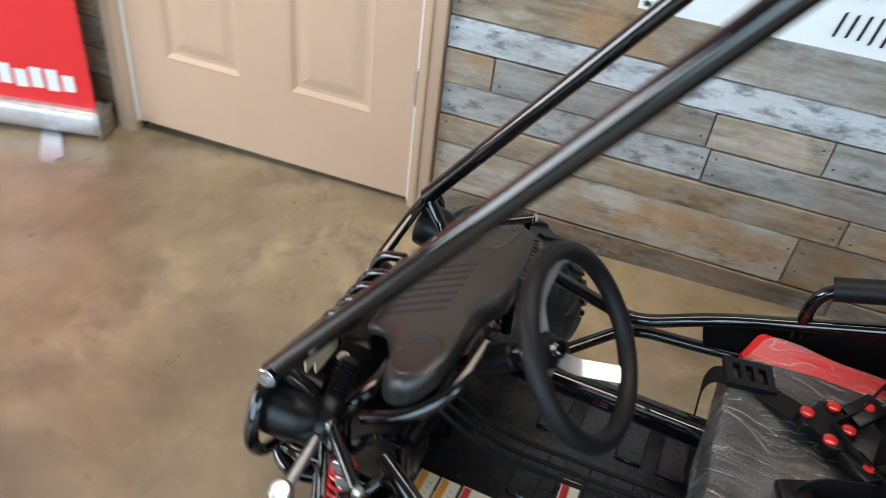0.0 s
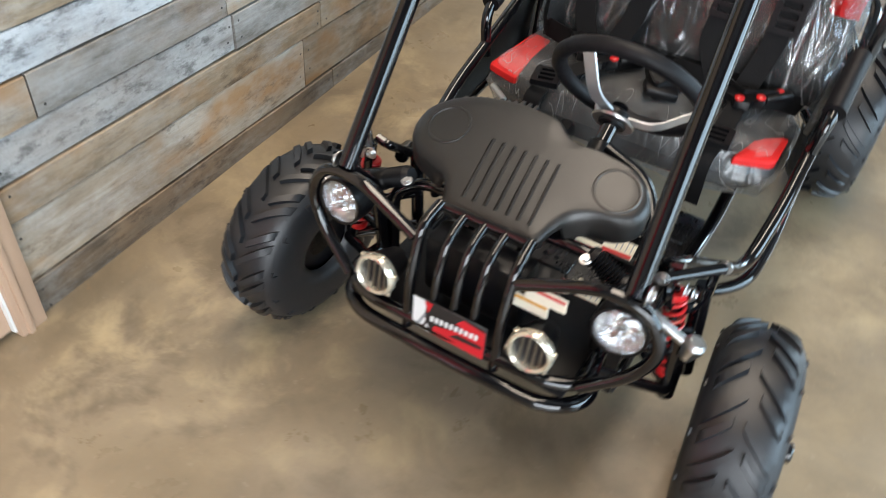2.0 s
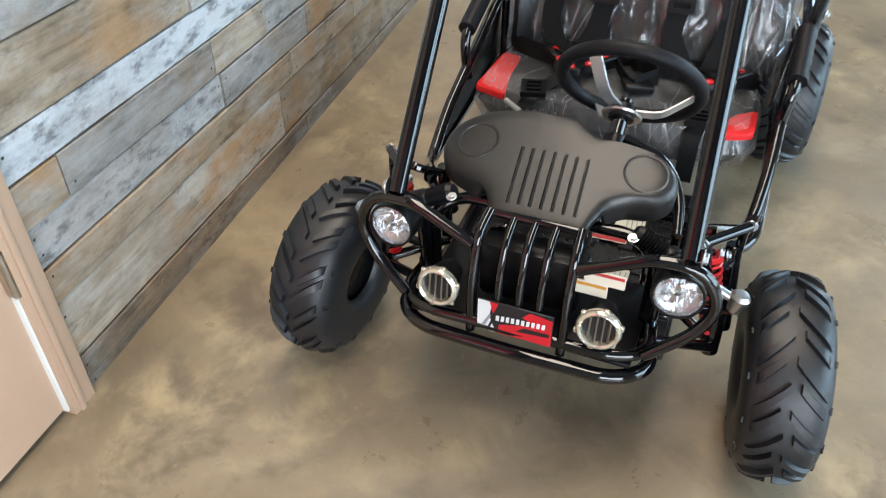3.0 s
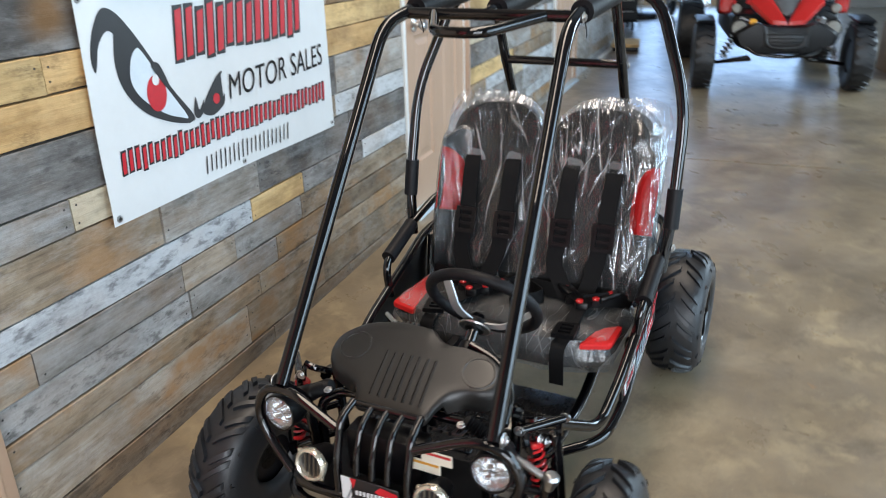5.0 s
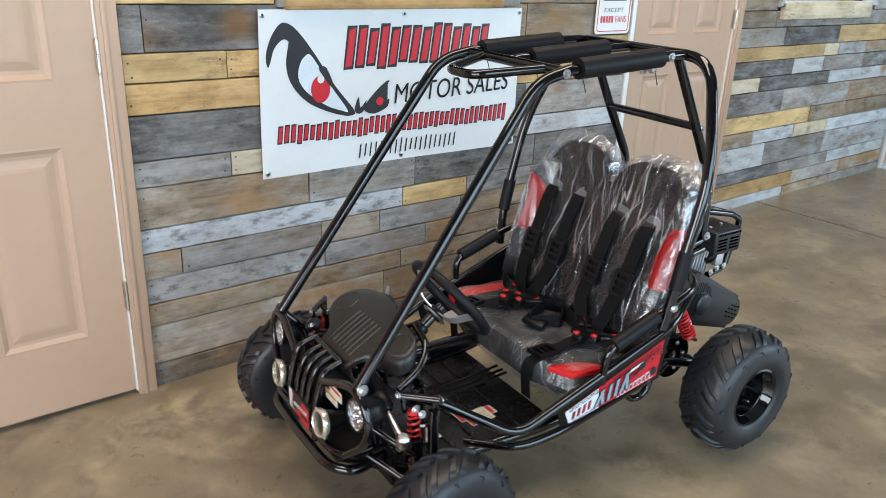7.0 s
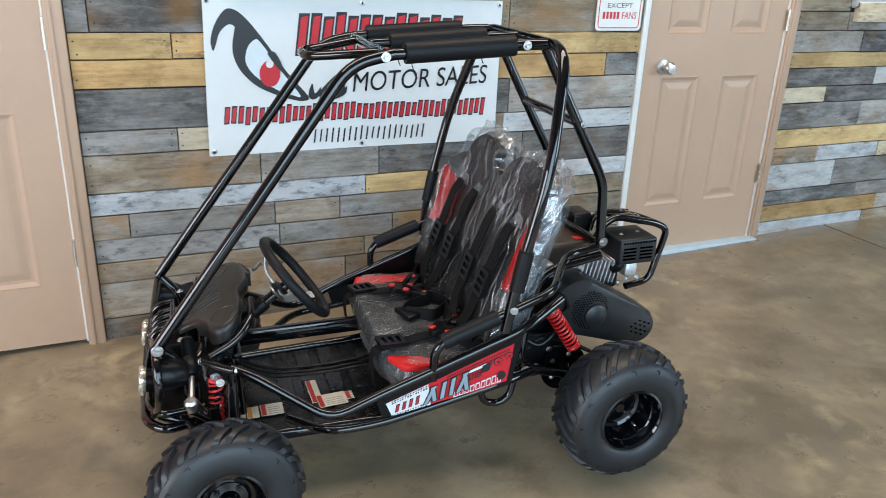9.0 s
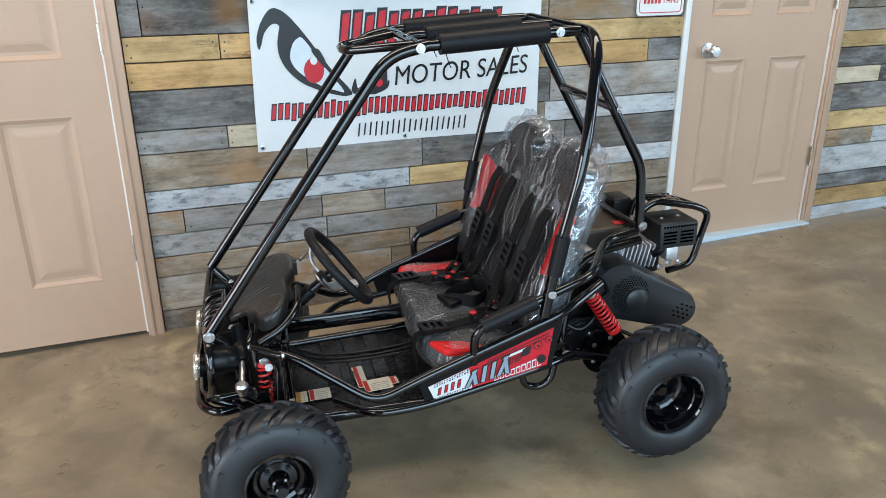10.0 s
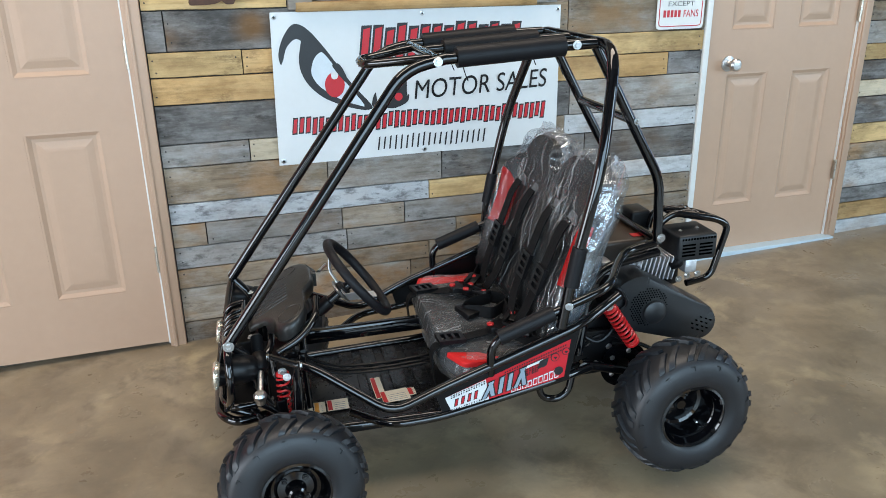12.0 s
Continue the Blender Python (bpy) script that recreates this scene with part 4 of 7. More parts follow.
# front bumper, grille and lamps
bump_ob = part("front_bumper", tube([(0.12, -0.19, 0.245), (0.0, -0.222, 0.245), (-0.045, -0.17, 0.247), (-0.052, 0.0, 0.25), (-0.045, 0.17, 0.247), (0.0, 0.222, 0.245), (0.12, 0.19, 0.245)], 0.0125, 0.05), BLACK_GLOSS, kart, "glossy black tubular bumper")
part("bumper_bar", tube([(0.10, -0.20, 0.284), (-0.005, -0.212, 0.284), (-0.032, -0.16, 0.284), (-0.038, 0.16, 0.284), (-0.005, 0.212, 0.284), (0.10, 0.20, 0.284)], 0.0105, 0.045), BLACK_GLOSS, bump_ob)
for s in (-1, 1):
    part("lamp_surround", tube([(-0.012, 0.085 * s, 0.425), (0.002, 0.20 * s, 0.472), (0.005, 0.268 * s, 0.463), (0.006, 0.295 * s, 0.40), (0.0, 0.27 * s, 0.345), (-0.016, 0.205 * s, 0.288)], 0.010, 0.045), BLACK_GLOSS, bump_ob)
    part("grille_post", tube([(-0.036, 0.078 * s, 0.262), (-0.032, 0.078 * s, 0.36), (-0.006, 0.078 * s, 0.446), (0.04, 0.075 * s, 0.458)], 0.0085, 0.03), BLACK_GLOSS, bump_ob)
    part("upright_socket", tube([(0.07, 0.20 * s, 0.29), (0.058, 0.205 * s, 0.42), (0.014, 0.222 * s, 0.468), (0.006, 0.223 if s > 0 else -0.238, 0.478)], 0.012, 0.05), BLACK_GLOSS, bump_ob)
for y in (-0.036, -0.002, 0.033):
    part("grille_bar", tube([(-0.034, y, 0.345), (-0.028, y, 0.385), (-0.004, y, 0.442), (0.045, y, 0.456)], 0.0072, 0.035), BLACK_GLOSS, bump_ob)
part("grille_top_bar", tube([(0.04, -0.078, 0.456), (0.04, 0.078, 0.456)], 0.007, 0), BLACK_GLOSS, bump_ob)
for s in (-1, 1):
    d = Vector((-1, 0.06 * s, 0.10)).normalized()
    p = Vector((0.004, 0.234 * s, 0.410))
    hl = part("headlight", lathe([(0, -0.078), (0.012, -0.077), (0.030, -0.06), (0.039, -0.03), (0.0405, 0.0), (0.0395, 0.006), (0.036, 0.006), (0.036, 0)], p, d, 28), BLACK_SATIN, kart, "round clear headlight in a black shell")
    part("reflector", lathe([(0.036, 0.003), (0.034, -0.004), (0.022, -0.010), (0.012, -0.007), (0, -0.009)], p, d, 28), LAMP_LENS, hl, "faceted chrome reflector")
    bm = bmesh.new()
    ax = axis_matrix(p, d)
    for k in range(4):
        q = ax @ Vector((0.016 * math.cos(k * math.pi / 2 + 0.7), 0.016 * math.sin(k * math.pi / 2 + 0.7), -0.006))
        lathe([(0.0125, 0.0), (0.011, 0.003), (0.006, -0.003), (0.002, 0.003), (0, 0.004)], q, d, 14, bm)
    part("led_cup", bm, LAMP_LENS, hl)
    gl = part("lens", lathe([(0.0385, 0.002), (0.034, 0.007), (0.02, 0.011), (0, 0.0125)], p, d, 28), PANE, hl, "clear domed lens")
    gl.visible_shadow = False
    p = Vector((-0.034, 0.133 * s, 0.344))
    d = Vector((-1, 0.04 * s, 0.14)).normalized()
    fl = part("fog_light", lathe([(0, -0.05), (0.020, -0.048), (0.028, -0.02), (0.031, 0.001), (0.0, 0.002)], p, d, 28), BLACK_SATIN, kart, "small round chrome-rimmed lamp")
    part("rim", lathe([(0.030, 0.0), (0.0335, 0.001), (0.036, 0.005), (0.0362, 0.011), (0.034, 0.016), (0.0305, 0.018), (0.0272, 0.015), (0.0255, 0.004)], p, d, 28), FOG_RIM, fl, "thick chrome rim tinted for warm reflections")
    part("lamp_face", lathe([(0.0265, 0.006), (0, 0.005)], p, d, 28), INK_BLACK, fl)
    ax = axis_matrix(p, d)
    for k in range(6):
        t = k * math.pi / 3 + 0.3
        q = ax @ Vector((0.0345 * math.cos(t), 0.0345 * math.sin(t), 0.0085))
        part("rim_tab", box((q.x - 0.004, q.y - 0.005, q.z - 0.005), (q.x + 0.003, q.y + 0.005, q.z + 0.005), 0.002, 2), FOG_RIM, fl)
    for k in (-0.0145, -0.004, 0.0065, 0.0165):
        h = math.sqrt(0.026 ** 2 - k * k)
        bm = rod(ax @ Vector((k, h, 0.008)), ax @ Vector((k, -h, 0.008)), 0.0021, 8)
        part("lamp_bar", bm, FOG_BAR, fl)
plate = part("name_plate", box((-0.0445, -0.0635, 0.278), (-0.0415, 0.0635, 0.345), 0.001, 1), INK_BLACK, kart, "red, white and black printed plate on the grille")


def on_plate(pts, mat, lift):
    """A printed shape on the plate: 0..1 across from the plate's white end and 0..1 up."""
    bm = bmesh.new()
    bm.faces.new([bm.verts.new((-0.0446 - lift, 0.0625 - u * 0.125, 0.2790 + v * 0.065)) for u, v in pts])
    part("print", bm, mat, plate, smooth=False)


on_plate([(0, 0), (0.26, 0), (0.16, 0.5), (0.20, 1), (0, 1)], BANNER, 0.0004)
on_plate([(0.16, 1), (0.28, 1), (0.215, 0.62)], INK_RED, 0.0008)
on_plate([(0.02, 0.0), (0.07, 0.0), (0.19, 0.55), (0.16, 0.58)], INK_GREY, 0.0008)
on_plate([(0.12, 0.0), (0.16, 0.0), (0.22, 0.42), (0.19, 0.40)], INK_BLACK, 0.0009)
on_plate([(0.28, 0), (1, 0), (1, 0.88), (0.70, 0.96), (0.60, 0.74), (0.78, 0.58), (0.30, 0.30)], INK_RED, 0.0004)
on_plate([(0.52, 0.22), (0.97, 0.30), (0.97, 0.42), (0.64, 0.40)], INK_BLACK, 0.0008)
for k in range(10):
    u = 0.25 + k * 0.068
    v = 0.42 + k * 0.012
    on_plate([(u, v), (u + 0.045, v + 0.01), (u + 0.05, v + 0.19), (u + 0.006, v + 0.18)], BANNER, 0.0012)

# nose box behind the grille
part("nose_cover", box((0.012, -0.085, 0.30), (0.07, 0.085, 0.41), 0.012), BLACK_SATIN, kart, "black plastic box behind the grille")
part("under_plate", box((-0.03, -0.19, 0.262), (0.17, 0.19, 0.272), 0.003), BLACK_SATIN, kart)
for y, z in ((-0.10, 0.40), (-0.125, 0.425)):
    lab = part("warning_label", box((0.0, y - 0.032, z - 0.03), (0.004, y + 0.032, z - 0.004), 0.001, 1), STICKER, kart, "cream warning label with coloured bars")
    part("print", box((-0.0015, y - 0.03, z - 0.011), (-0.0005, y + 0.03, z - 0.006)), STICKER_RED if z > 0.41 else STICKER_ORANGE, lab, smooth=False)

# hood
outline = smooth_outline([(0.052, -0.072), (0.080, -0.078), (0.102, -0.092), (0.122, -0.122), (0.130, -0.165), (0.152, -0.186), (0.182, -0.183), (0.206, -0.152), (0.213, -0.10), (0.211, -0.052), (0.226, -0.026), (0.240, -0.010), (0.242, 0.06), (0.230, 0.125), (0.214, 0.160), (0.186, 0.190), (0.150, 0.192), (0.124, 0.172), (0.106, 0.130), (0.094, 0.098), (0.074, 0.086), (0.052, 0.080)][::-1], 0.016, 3)
outline = [(x, y * 1.06) for x, y in outline]


def hood_z(x, y):
    return 0.440 + (x - 0.042) * 0.52 - 0.30 * y * y + 0.006 * math.sin((x - 0.04) / 0.2 * math.pi)


bm = bmesh.new()
rings = []
ccx = 0.155
for inset, dz in ((0.008, -0.048), (0.002, -0.043), (0.0, -0.018), (0.002, -0.010), (0.007, -0.003), (0.014, 0.0), (0.04, 0.0), (0.09, 0.0), (0.14, 0.0)):
    row = []
    for x, y in outline:
        k = 1 - inset / max(0.06, math.hypot(x - ccx, y))
        xx, yy = ccx + (x - ccx) * max(0, k), y * max(0, k)
        row.append(bm.verts.new((xx, yy, hood_z(xx, yy) + dz * (0.45 if x < 0.1 else 1))))
    rings.append(row)
for a, b in zip(rings, rings[1:]):
    for i in range(len(outline)):
        bm.faces.new((a[i], a[(i + 1) % len(outline)], b[(i + 1) % len(outline)], b[i]))
c = bm.verts.new((ccx, 0, hood_z(ccx, 0)))
for i in range(len(outline)):
    bm.faces.new((rings[-1][i], rings[-1][(i + 1) % len(outline)], c))
bmesh.ops.remove_doubles(bm, verts=bm.verts[:], dist=0.0004)
hood = part("hood", bm, HOOD_MAT, kart, "grained black plastic hood with moulded louvres")
for k in range(7):
    y = -0.052 + k * 0.0185
    bm = tube([(x, y + (x - 0.12) * 0.05, hood_z(x, y) - 0.0004) for x in (0.072, 0.09, 0.115, 0.14, 0.164)], 0.0021, 0, 8)
    part("louvre", bm, HOOD_MAT, hood, "raised louvre lip")
    # Black thread paints the shaded groove beside each lip.
    bm = tube([(x, y + 0.0032 + (x - 0.12) * 0.05, hood_z(x, y) - 0.0004) for x in (0.072, 0.09, 0.115, 0.14, 0.164)], 0.0009, 0, 6)
    part("louvre_slit", bm, HOLE, hood)
for s in (-1, 1):
    pts = []
    for k in range(28):
        t = 2 * math.pi * k / 28
        x, y = 0.165 + 0.030 * math.cos(t), (0.142 + 0.034 * math.sin(t)) * s
        pts.append((x, y, hood_z(x, y) - 0.0012))
    part("moulded_ring", tube(pts, 0.0028, 0, 8, closed=True), HOOD_MAT, hood)
for k in range(11):
    y = 0.035 + k * 0.0115
    x = 0.238 - max(0, y - 0.06) * 0.22
    part("rear_rib", box((x - 0.004, y - 0.003, hood_z(x, y) - 0.045), (x + 0.012, y + 0.003, hood_z(x, y) - 0.006), 0.001, 1), HOOD_MAT, hood)
for s in (-1, 1):
    if s < 0:
        part("hood_bracket", tube([(0.125, -0.21, 0.425), (0.19, -0.20, 0.455), (0.232, -0.165, 0.492), (0.240, -0.09, 0.515)], 0.0095, 0.04), BLACK_GLOSS, kart)
    part("dash_post", tube([(0.19, 0.21 * s, 0.255), (0.185, 0.215 * s, 0.42)], 0.0115, 0), BLACK_GLOSS, kart)
    part("dash_post", tube([(0.085, 0.19 * s, 0.27), (0.085, 0.19 * s, 0.40), (0.11, 0.15 * s, 0.42), (0.11, 0.06 * s, 0.42)], 0.0105, 0.03), BLACK_GLOSS, kart)
part("dash_bar", tube([(0.19, -0.21, 0.415), (0.19, 0.21, 0.415)], 0.0105, 0), BLACK_GLOSS, kart)

# front suspension and steering
for s in (-1, 1):
    bm = bmesh.new()
    a, b = Vector((0.074, 0.150 * s, 0.455)), Vector((0.078, 0.245 * s, 0.398))
    d = (b - a).normalized()
    prof = [(0, 0), (0.011, 0)]
    for k in range(9):
        prof += [(0.0165, 0.008 + k * 0.0055), (0.0125, 0.011 + k * 0.0055)]
    prof += [(0.0185, 0.062), (0.0205, 0.098), (0.015, 0.108), (0, 0.108)]
    boot = part("steering_boot", lathe(prof, a, d, 18), BLACK_SATIN, kart, "ribbed black rubber boot over the tie rod")
    part("tie_rod", rod(b, (0.074, 0.312 * s, 0.371), 0.0075), STEEL, boot, "bare zinc tie rod")
    part("ball_joint", lathe([(0, -0.018), (0.011, -0.016), (0.013, -0.004), (0.016, 0.002), (0.016, 0.012), (0.011, 0.018), (0, 0.019)], (0.073, 0.322 * s, 0.366), (0, 0.2 * s, 1), 16), STEEL, boot, "zinc ball joint with a pale cap")
    part("wishbone", tube([(0.045, 0.19 * s, 0.262), (0.11, 0.315 * s, 0.225), (0.175, 0.20 * s, 0.262)], 0.0095, 0.02), BLACK_GLOSS, kart)
    part("wishbone", tube([(0.06, 0.20 * s, 0.335), (0.115, 0.30 * s, 0.30), (0.17, 0.205 * s, 0.335)], 0.0085, 0.02), BLACK_GLOSS, kart)
    part("kingpin", rod((0.125, 0.305 * s, 0.20), (0.12, 0.30 * s, 0.345), 0.016), BLACK_GLOSS, kart)
    part("steering_arm", tube([(0.12, 0.305 * s, 0.30), (0.073, 0.322 * s, 0.350)], 0.008, 0), BLACK_GLOSS, kart)
    part("shock_tube", rod((0.168, 0.300 * s, 0.405), (0.158, 0.318 * s, 0.230), 0.0135), BLACK_GLOSS, kart)
    shock(kart, (0.132, 0.268 * s, 0.408), (0.124, 0.300 * s, 0.235), 0.0150, "small red coil-over shock absorber")
    br = part("shock_bracket", tube([(0.110, 0.258 * s, 0.438), (0.114, 0.266 * s, 0.383), (0.142, 0.290 * s, 0.362), (0.166, 0.308 * s, 0.383), (0.168, 0.308 * s, 0.438)], 0.0075, 0.02, 8), BLACK_GLOSS, kart)
    for xx, yy in ((0.103, 0.250), (0.176, 0.316)):
        part("bracket_bolt", bolt((xx, yy * s, 0.438), (-1 if xx < 0.15 else 1, 0, 0), 0.0085), STEEL, br)
    part("bracket_tube", rod((0.103, 0.250 * s, 0.438), (0.176, 0.316 * s, 0.438), 0.0085), BLACK_GLOSS, br)
    part("bracket_arm", tube([(0.17, 0.215 * s, 0.415), (0.145, 0.245 * s, 0.432), (0.145, 0.268 * s, 0.438)], 0.008, 0.02, 8), BLACK_GLOSS, br)
    part("bracket_bolt", bolt((0.142, 0.292 * s, 0.398), (0, s, 0.2), 0.008), STEEL, br)
    part("bracket_bolt", bolt((0.06, 0.15 * s, 0.452), (-0.3, 0, 1), 0.007), STEEL, kart)

STEER = {1: -4.0, -1: 5.0}
for s in (-1, 1):
    wheel(kart, (0.112 if s > 0 else 0.132, 0.416 if s > 0 else -0.424, 0.178), 0.178, 0.132, 0.080, s, STEER[s], False, "front wheel with a knobbly tyre and black rim", 4.5)
    wheel(kart, (1.190, 0.379 * s, 0.188), 0.188, 0.160, 0.088, s, 0.0, True, "rear wheel with a wide knobbly tyre and deep black rim")
    shock(kart, (1.018, 0.255 * s, 0.456), (1.108, 0.255 * s, 0.318), 0.0185, "red coil-over rear shock absorber")
part("rear_axle", rod((1.198, -0.33, 0.191), (1.198, 0.33, 0.191), 0.0145), STEEL, kart, "bare steel rear axle")
part("brake_disc", lathe([(0.02, 0), (0.075, 0), (0.075, 0.005), (0.02, 0.005)], (1.198, 0.13, 0.191), (0, 1, 0), 32), STEEL, kart)

col = Vector((0.80, 0.0, 0.60))
wc = Vector((0.358, -0.07, 0.553))
sw = part("steering_wheel", lathe([(0, -0.02), (0.022, -0.018), (0.026, -0.006), (0.024, 0.004), (0.018, 0.008), (0, 0.009)], wc - col * 0.05, col, 20), BLACK_SATIN, kart, "black grippy steering wheel with bright metal spokes")
ax = axis_matrix(wc, col)
part("grip", tube([ax @ Vector((0.122 * math.cos(2 * math.pi * k / 48), 0.122 * math.sin(2 * math.pi * k / 48), 0)) for k in range(48)], 0.0130, 0, 12, closed=True), FOAM, sw, "thick black foam rim")
for t in (90, 210, 330):
    t = radians(t + 90)
    a, b, c = (ax @ Vector((q * math.cos(t), q * math.sin(t), h)) for q, h in ((0.022, -0.052), (0.064, -0.050), (0.112, -0.006)))
    wd = ax.to_3x3() @ Vector((-math.sin(t), math.cos(t), 0))
    part("spoke", ribbon([a, b, c], wd, 0.024, 0.003), BRIGHT, sw, "bright metal spoke")
part("hub_plate", lathe([(0, -0.034), (0.034, -0.034), (0.036, -0.031), (0.034, -0.029), (0, -0.028)], wc - col * 0.03, col, 28), STEEL, sw, "bright metal hub plate")
part("steering_column", rod(wc - col * 0.26, wc - col * 0.03, 0.0135), BLACK_GLOSS, kart)
part("column_collar", rod(wc - col * 0.15, wc - col * 0.10, 0.02), BLACK_SATIN, kart)
part("kill_switch", rod((0.262, 0.10, 0.515), (0.285, 0.135, 0.52), 0.005), STEEL, kart, "small bright switch bracket")

# floor pan with raised ribs, pedals, cables and labels
PAN = simple("glossy_black_floor_plastic", (0.011, 0.011, 0.0125), 0.27, vary=0.3, scale=20, bump_by=0.002, bump_scale=16)
pan = part("floor_pan", box((0.10, -0.235, 0.168), (0.62, 0.235, 0.178), 0.003), PAN, kart, "black ribbed plastic floor pan")
for i in range(4):
    for j in range(3):
        x, y = 0.30 + i * 0.07, -0.15 + j * 0.15
        part("pan_rib", box((x, y - 0.055, 0.1775), (x + 0.045, y + 0.055, 0.183), 0.0025, 1), PAN, pan)
for k, y in enumerate((-0.055, -0.03, -0.075)):
    part("cable", tube([(0.16, y, 0.34), (0.26, y + 0.02, 0.255), (0.42, y + 0.05, 0.225), (0.60, y + 0.06, 0.23)], 0.0042, 0.06, 8), BLACK_SATIN, kart)
part("centre_beam", box((0.15, 0.075, 0.29), (0.60, 0.105, 0.335), 0.01), BLACK_GLOSS, kart)
for y in (-0.17, 0.0):
    pd = part("pedal", tube([(0.175, y, 0.178), (0.19, y, 0.34), (0.18, y, 0.36)], 0.006, 0.02, 8), BLACK_GLOSS, kart)
    part("pedal_pad", box((0.186, y - 0.03, 0.325), (0.196, y + 0.03, 0.365), 0.004), BLACK_SATIN, pd)
for (x, y, w, h, rz, bars) in ((0.183, -0.110, 0.032, 0.055, 0, (STICKER_ORANGE,)), (0.219, -0.110, 0.032, 0.055, 0, (STICKER_ORANGE,)), (0.270, -0.108, 0.060, 0.056, 0, (STICKER_RED,)), (0.436, -0.106, 0.080, 0.062, 4, (STICKER_RED,)), (0.394, -0.050, 0.030, 0.120, 2, (STICKER_RED,)), (0.486, -0.096, 0.022, 0.040, 3, (STICKER_RED,))):
    m = pose(x, y, 0.1845, 0, 0, rz)
    lab = part("warning_label", box((-w / 2, -h / 2, 0), (w / 2, h / 2, 0.0012)), STICKER, kart, "cream warning label with coloured bars", m, smooth=False)
    for k, bmat in enumerate(bars):
        part("print", box((-w / 2 + 0.002 + k * 0.048, -h / 2 + 0.002, 0.0013), (-w / 2 + 0.014 + k * 0.048, h / 2 - 0.002, 0.0018)), bmat, lab, smooth=False)
    for k in range(4):
        part("print", box((-w / 2 + 0.02, -h / 2 + 0.006 + k * 0.01, 0.0013), (w / 2 - 0.008, -h / 2 + 0.008 + k * 0.01, 0.0017)), INK_GREY, lab, smooth=False)

# seats
sb_m = Matrix.Translation((0.842, -0.012, 0.362)) @ Matrix.Rotation(radians(19.5), 4, "Y") @ Matrix(((0, 0, -1, 0), (1, 0, 0, 0), (0, 1, 0, 0), (0, 0, 0, 1)))
lobe = [(0.156 + 0.148 * math.copysign(abs(math.cos(t)) ** 0.8, math.cos(t)), 0.372 + 0.152 * math.sin(t) ** 0.8) for t in [radians(a) for a in range(4, 153, 12)]]
back_half = [(0.0, 0.0), (0.255, 0.0), (0.30, 0.06), (0.308, 0.20), (0.306, 0.32)] + lobe + [(0.012, 0.428)]
back_out = densify(smooth_outline(back_half[1:] + [(-x, y) for x, y in back_half[:0:-1]], 0.025, 3), 0.022)
seat = part("seat_back", pillow(back_out, 0.032, -0.03, sb_m, 0.10, 0.008), VINYL, kart, "black vinyl double seat back under clear plastic")
for s in (-1, 1):
    prof = [(0.205, 0.018), (0.240, 0.046), (0.284, 0.082), (0.302, 0.062), (0.306, 0.0), (0.29, -0.022), (0.235, -0.02)]
    if s < 0:
        prof = [(0.205, 0.018), (0.240, 0.030), (0.284, 0.044), (0.306, 0.036), (0.310, 0.0), (0.29, -0.022), (0.235, -0.02)]
    for grow, nm, mat, words_ in ((0.0, "bolster", VINYL, "stuffed black vinyl side bolster"), (0.006, "bolster_wrap", WRAP_MID, "clear plastic stretched over the bolster")):
        bm, loops = bmesh.new(), []
        for h, k in ((0.01, 0.6), (0.03, 0.85), (0.10, 0.95), (0.15, 0.97), (0.20, 1.0), (0.27, 1.0), (0.33, 1.0), (0.39, 0.92), (0.42, 0.7), (0.435, 0.4)):
            row = []
            for q, z in prof:
                wv = noise.noise(Vector((q * 40 + s, h * 30, z * 30))) * grow
                row.append(bm.verts.new(sb_m @ Vector(((0.262 + (q - 0.262) * min(1, 0.4 + 0.6 * k) * (1 + grow * 14) + wv - (0.025 if h > 0.4 else 0.0)) * s, h, z * k + grow + wv))))
            loops.append(row)
        for la, lb in zip(loops, loops[1:]):
            for i in range(len(prof)):
                bm.faces.new((la[i], la[(i + 1) % len(prof)], lb[(i + 1) % len(prof)], lb[i]))
        bm.faces.new(loops[0]), bm.faces.new(loops[-1][::-1])
        part(nm, bm, mat, seat, words_).visible_shadow = grow == 0
    bm, loops = bmesh.new(), []
    for h, k in ((0.188, 0.80), (0.194, 0.93), (0.23, 1.0), (0.27, 1.0), (0.31, 0.93), (0.335, 0.76), (0.355, 0.50), (0.364, 0.25)):
        y0, y1 = (0.298 - 0.080 * k, 0.298) if s > 0 else (0.314 - 0.060 * k, 0.314)
        row = []
        for f in (0, 0.35, 0.7, 1.0):
            q = y0 + (y1 - y0) * f
            z = 0.0270 + (min(q, 0.284) - 0.205) * (0.74 if s > 0 else 0.36) - max(0, q - 0.284) * 0.8 - (0.004 if f in (0, 1.0) else 0)
            row.append(bm.verts.new(sb_m @ Vector((q * s, h, z))))
        loops.append(row)
    for la, lb in zip(loops, loops[1:]):
        for i in range(3):
            bm.faces.new((la[i], la[i + 1], lb[i + 1], lb[i]))
    bmesh.ops.solidify(bm, geom=bm.faces[:], thickness=0.004)
    part("red_panel", bm, RED_VINYL, seat, "red vinyl inner face of the bolster")
    for cx in (0.085 * s, 0.205 * s):
        part("strap_slot", prism(smooth_outline([(cx - 0.033, 0.340), (cx + 0.033, 0.340), (cx + 0.018, 0.372), (cx - 0.022, 0.366)], 0.006, 2), 0.003, sb_m @ Matrix.Translation((0, 0, 0.0365))), SLOT, seat, "pale opening for a shoulder strap")
wrap_out = [(x * 1.03, 0.255 + (y - 0.25) * 1.03) for x, y in back_out]
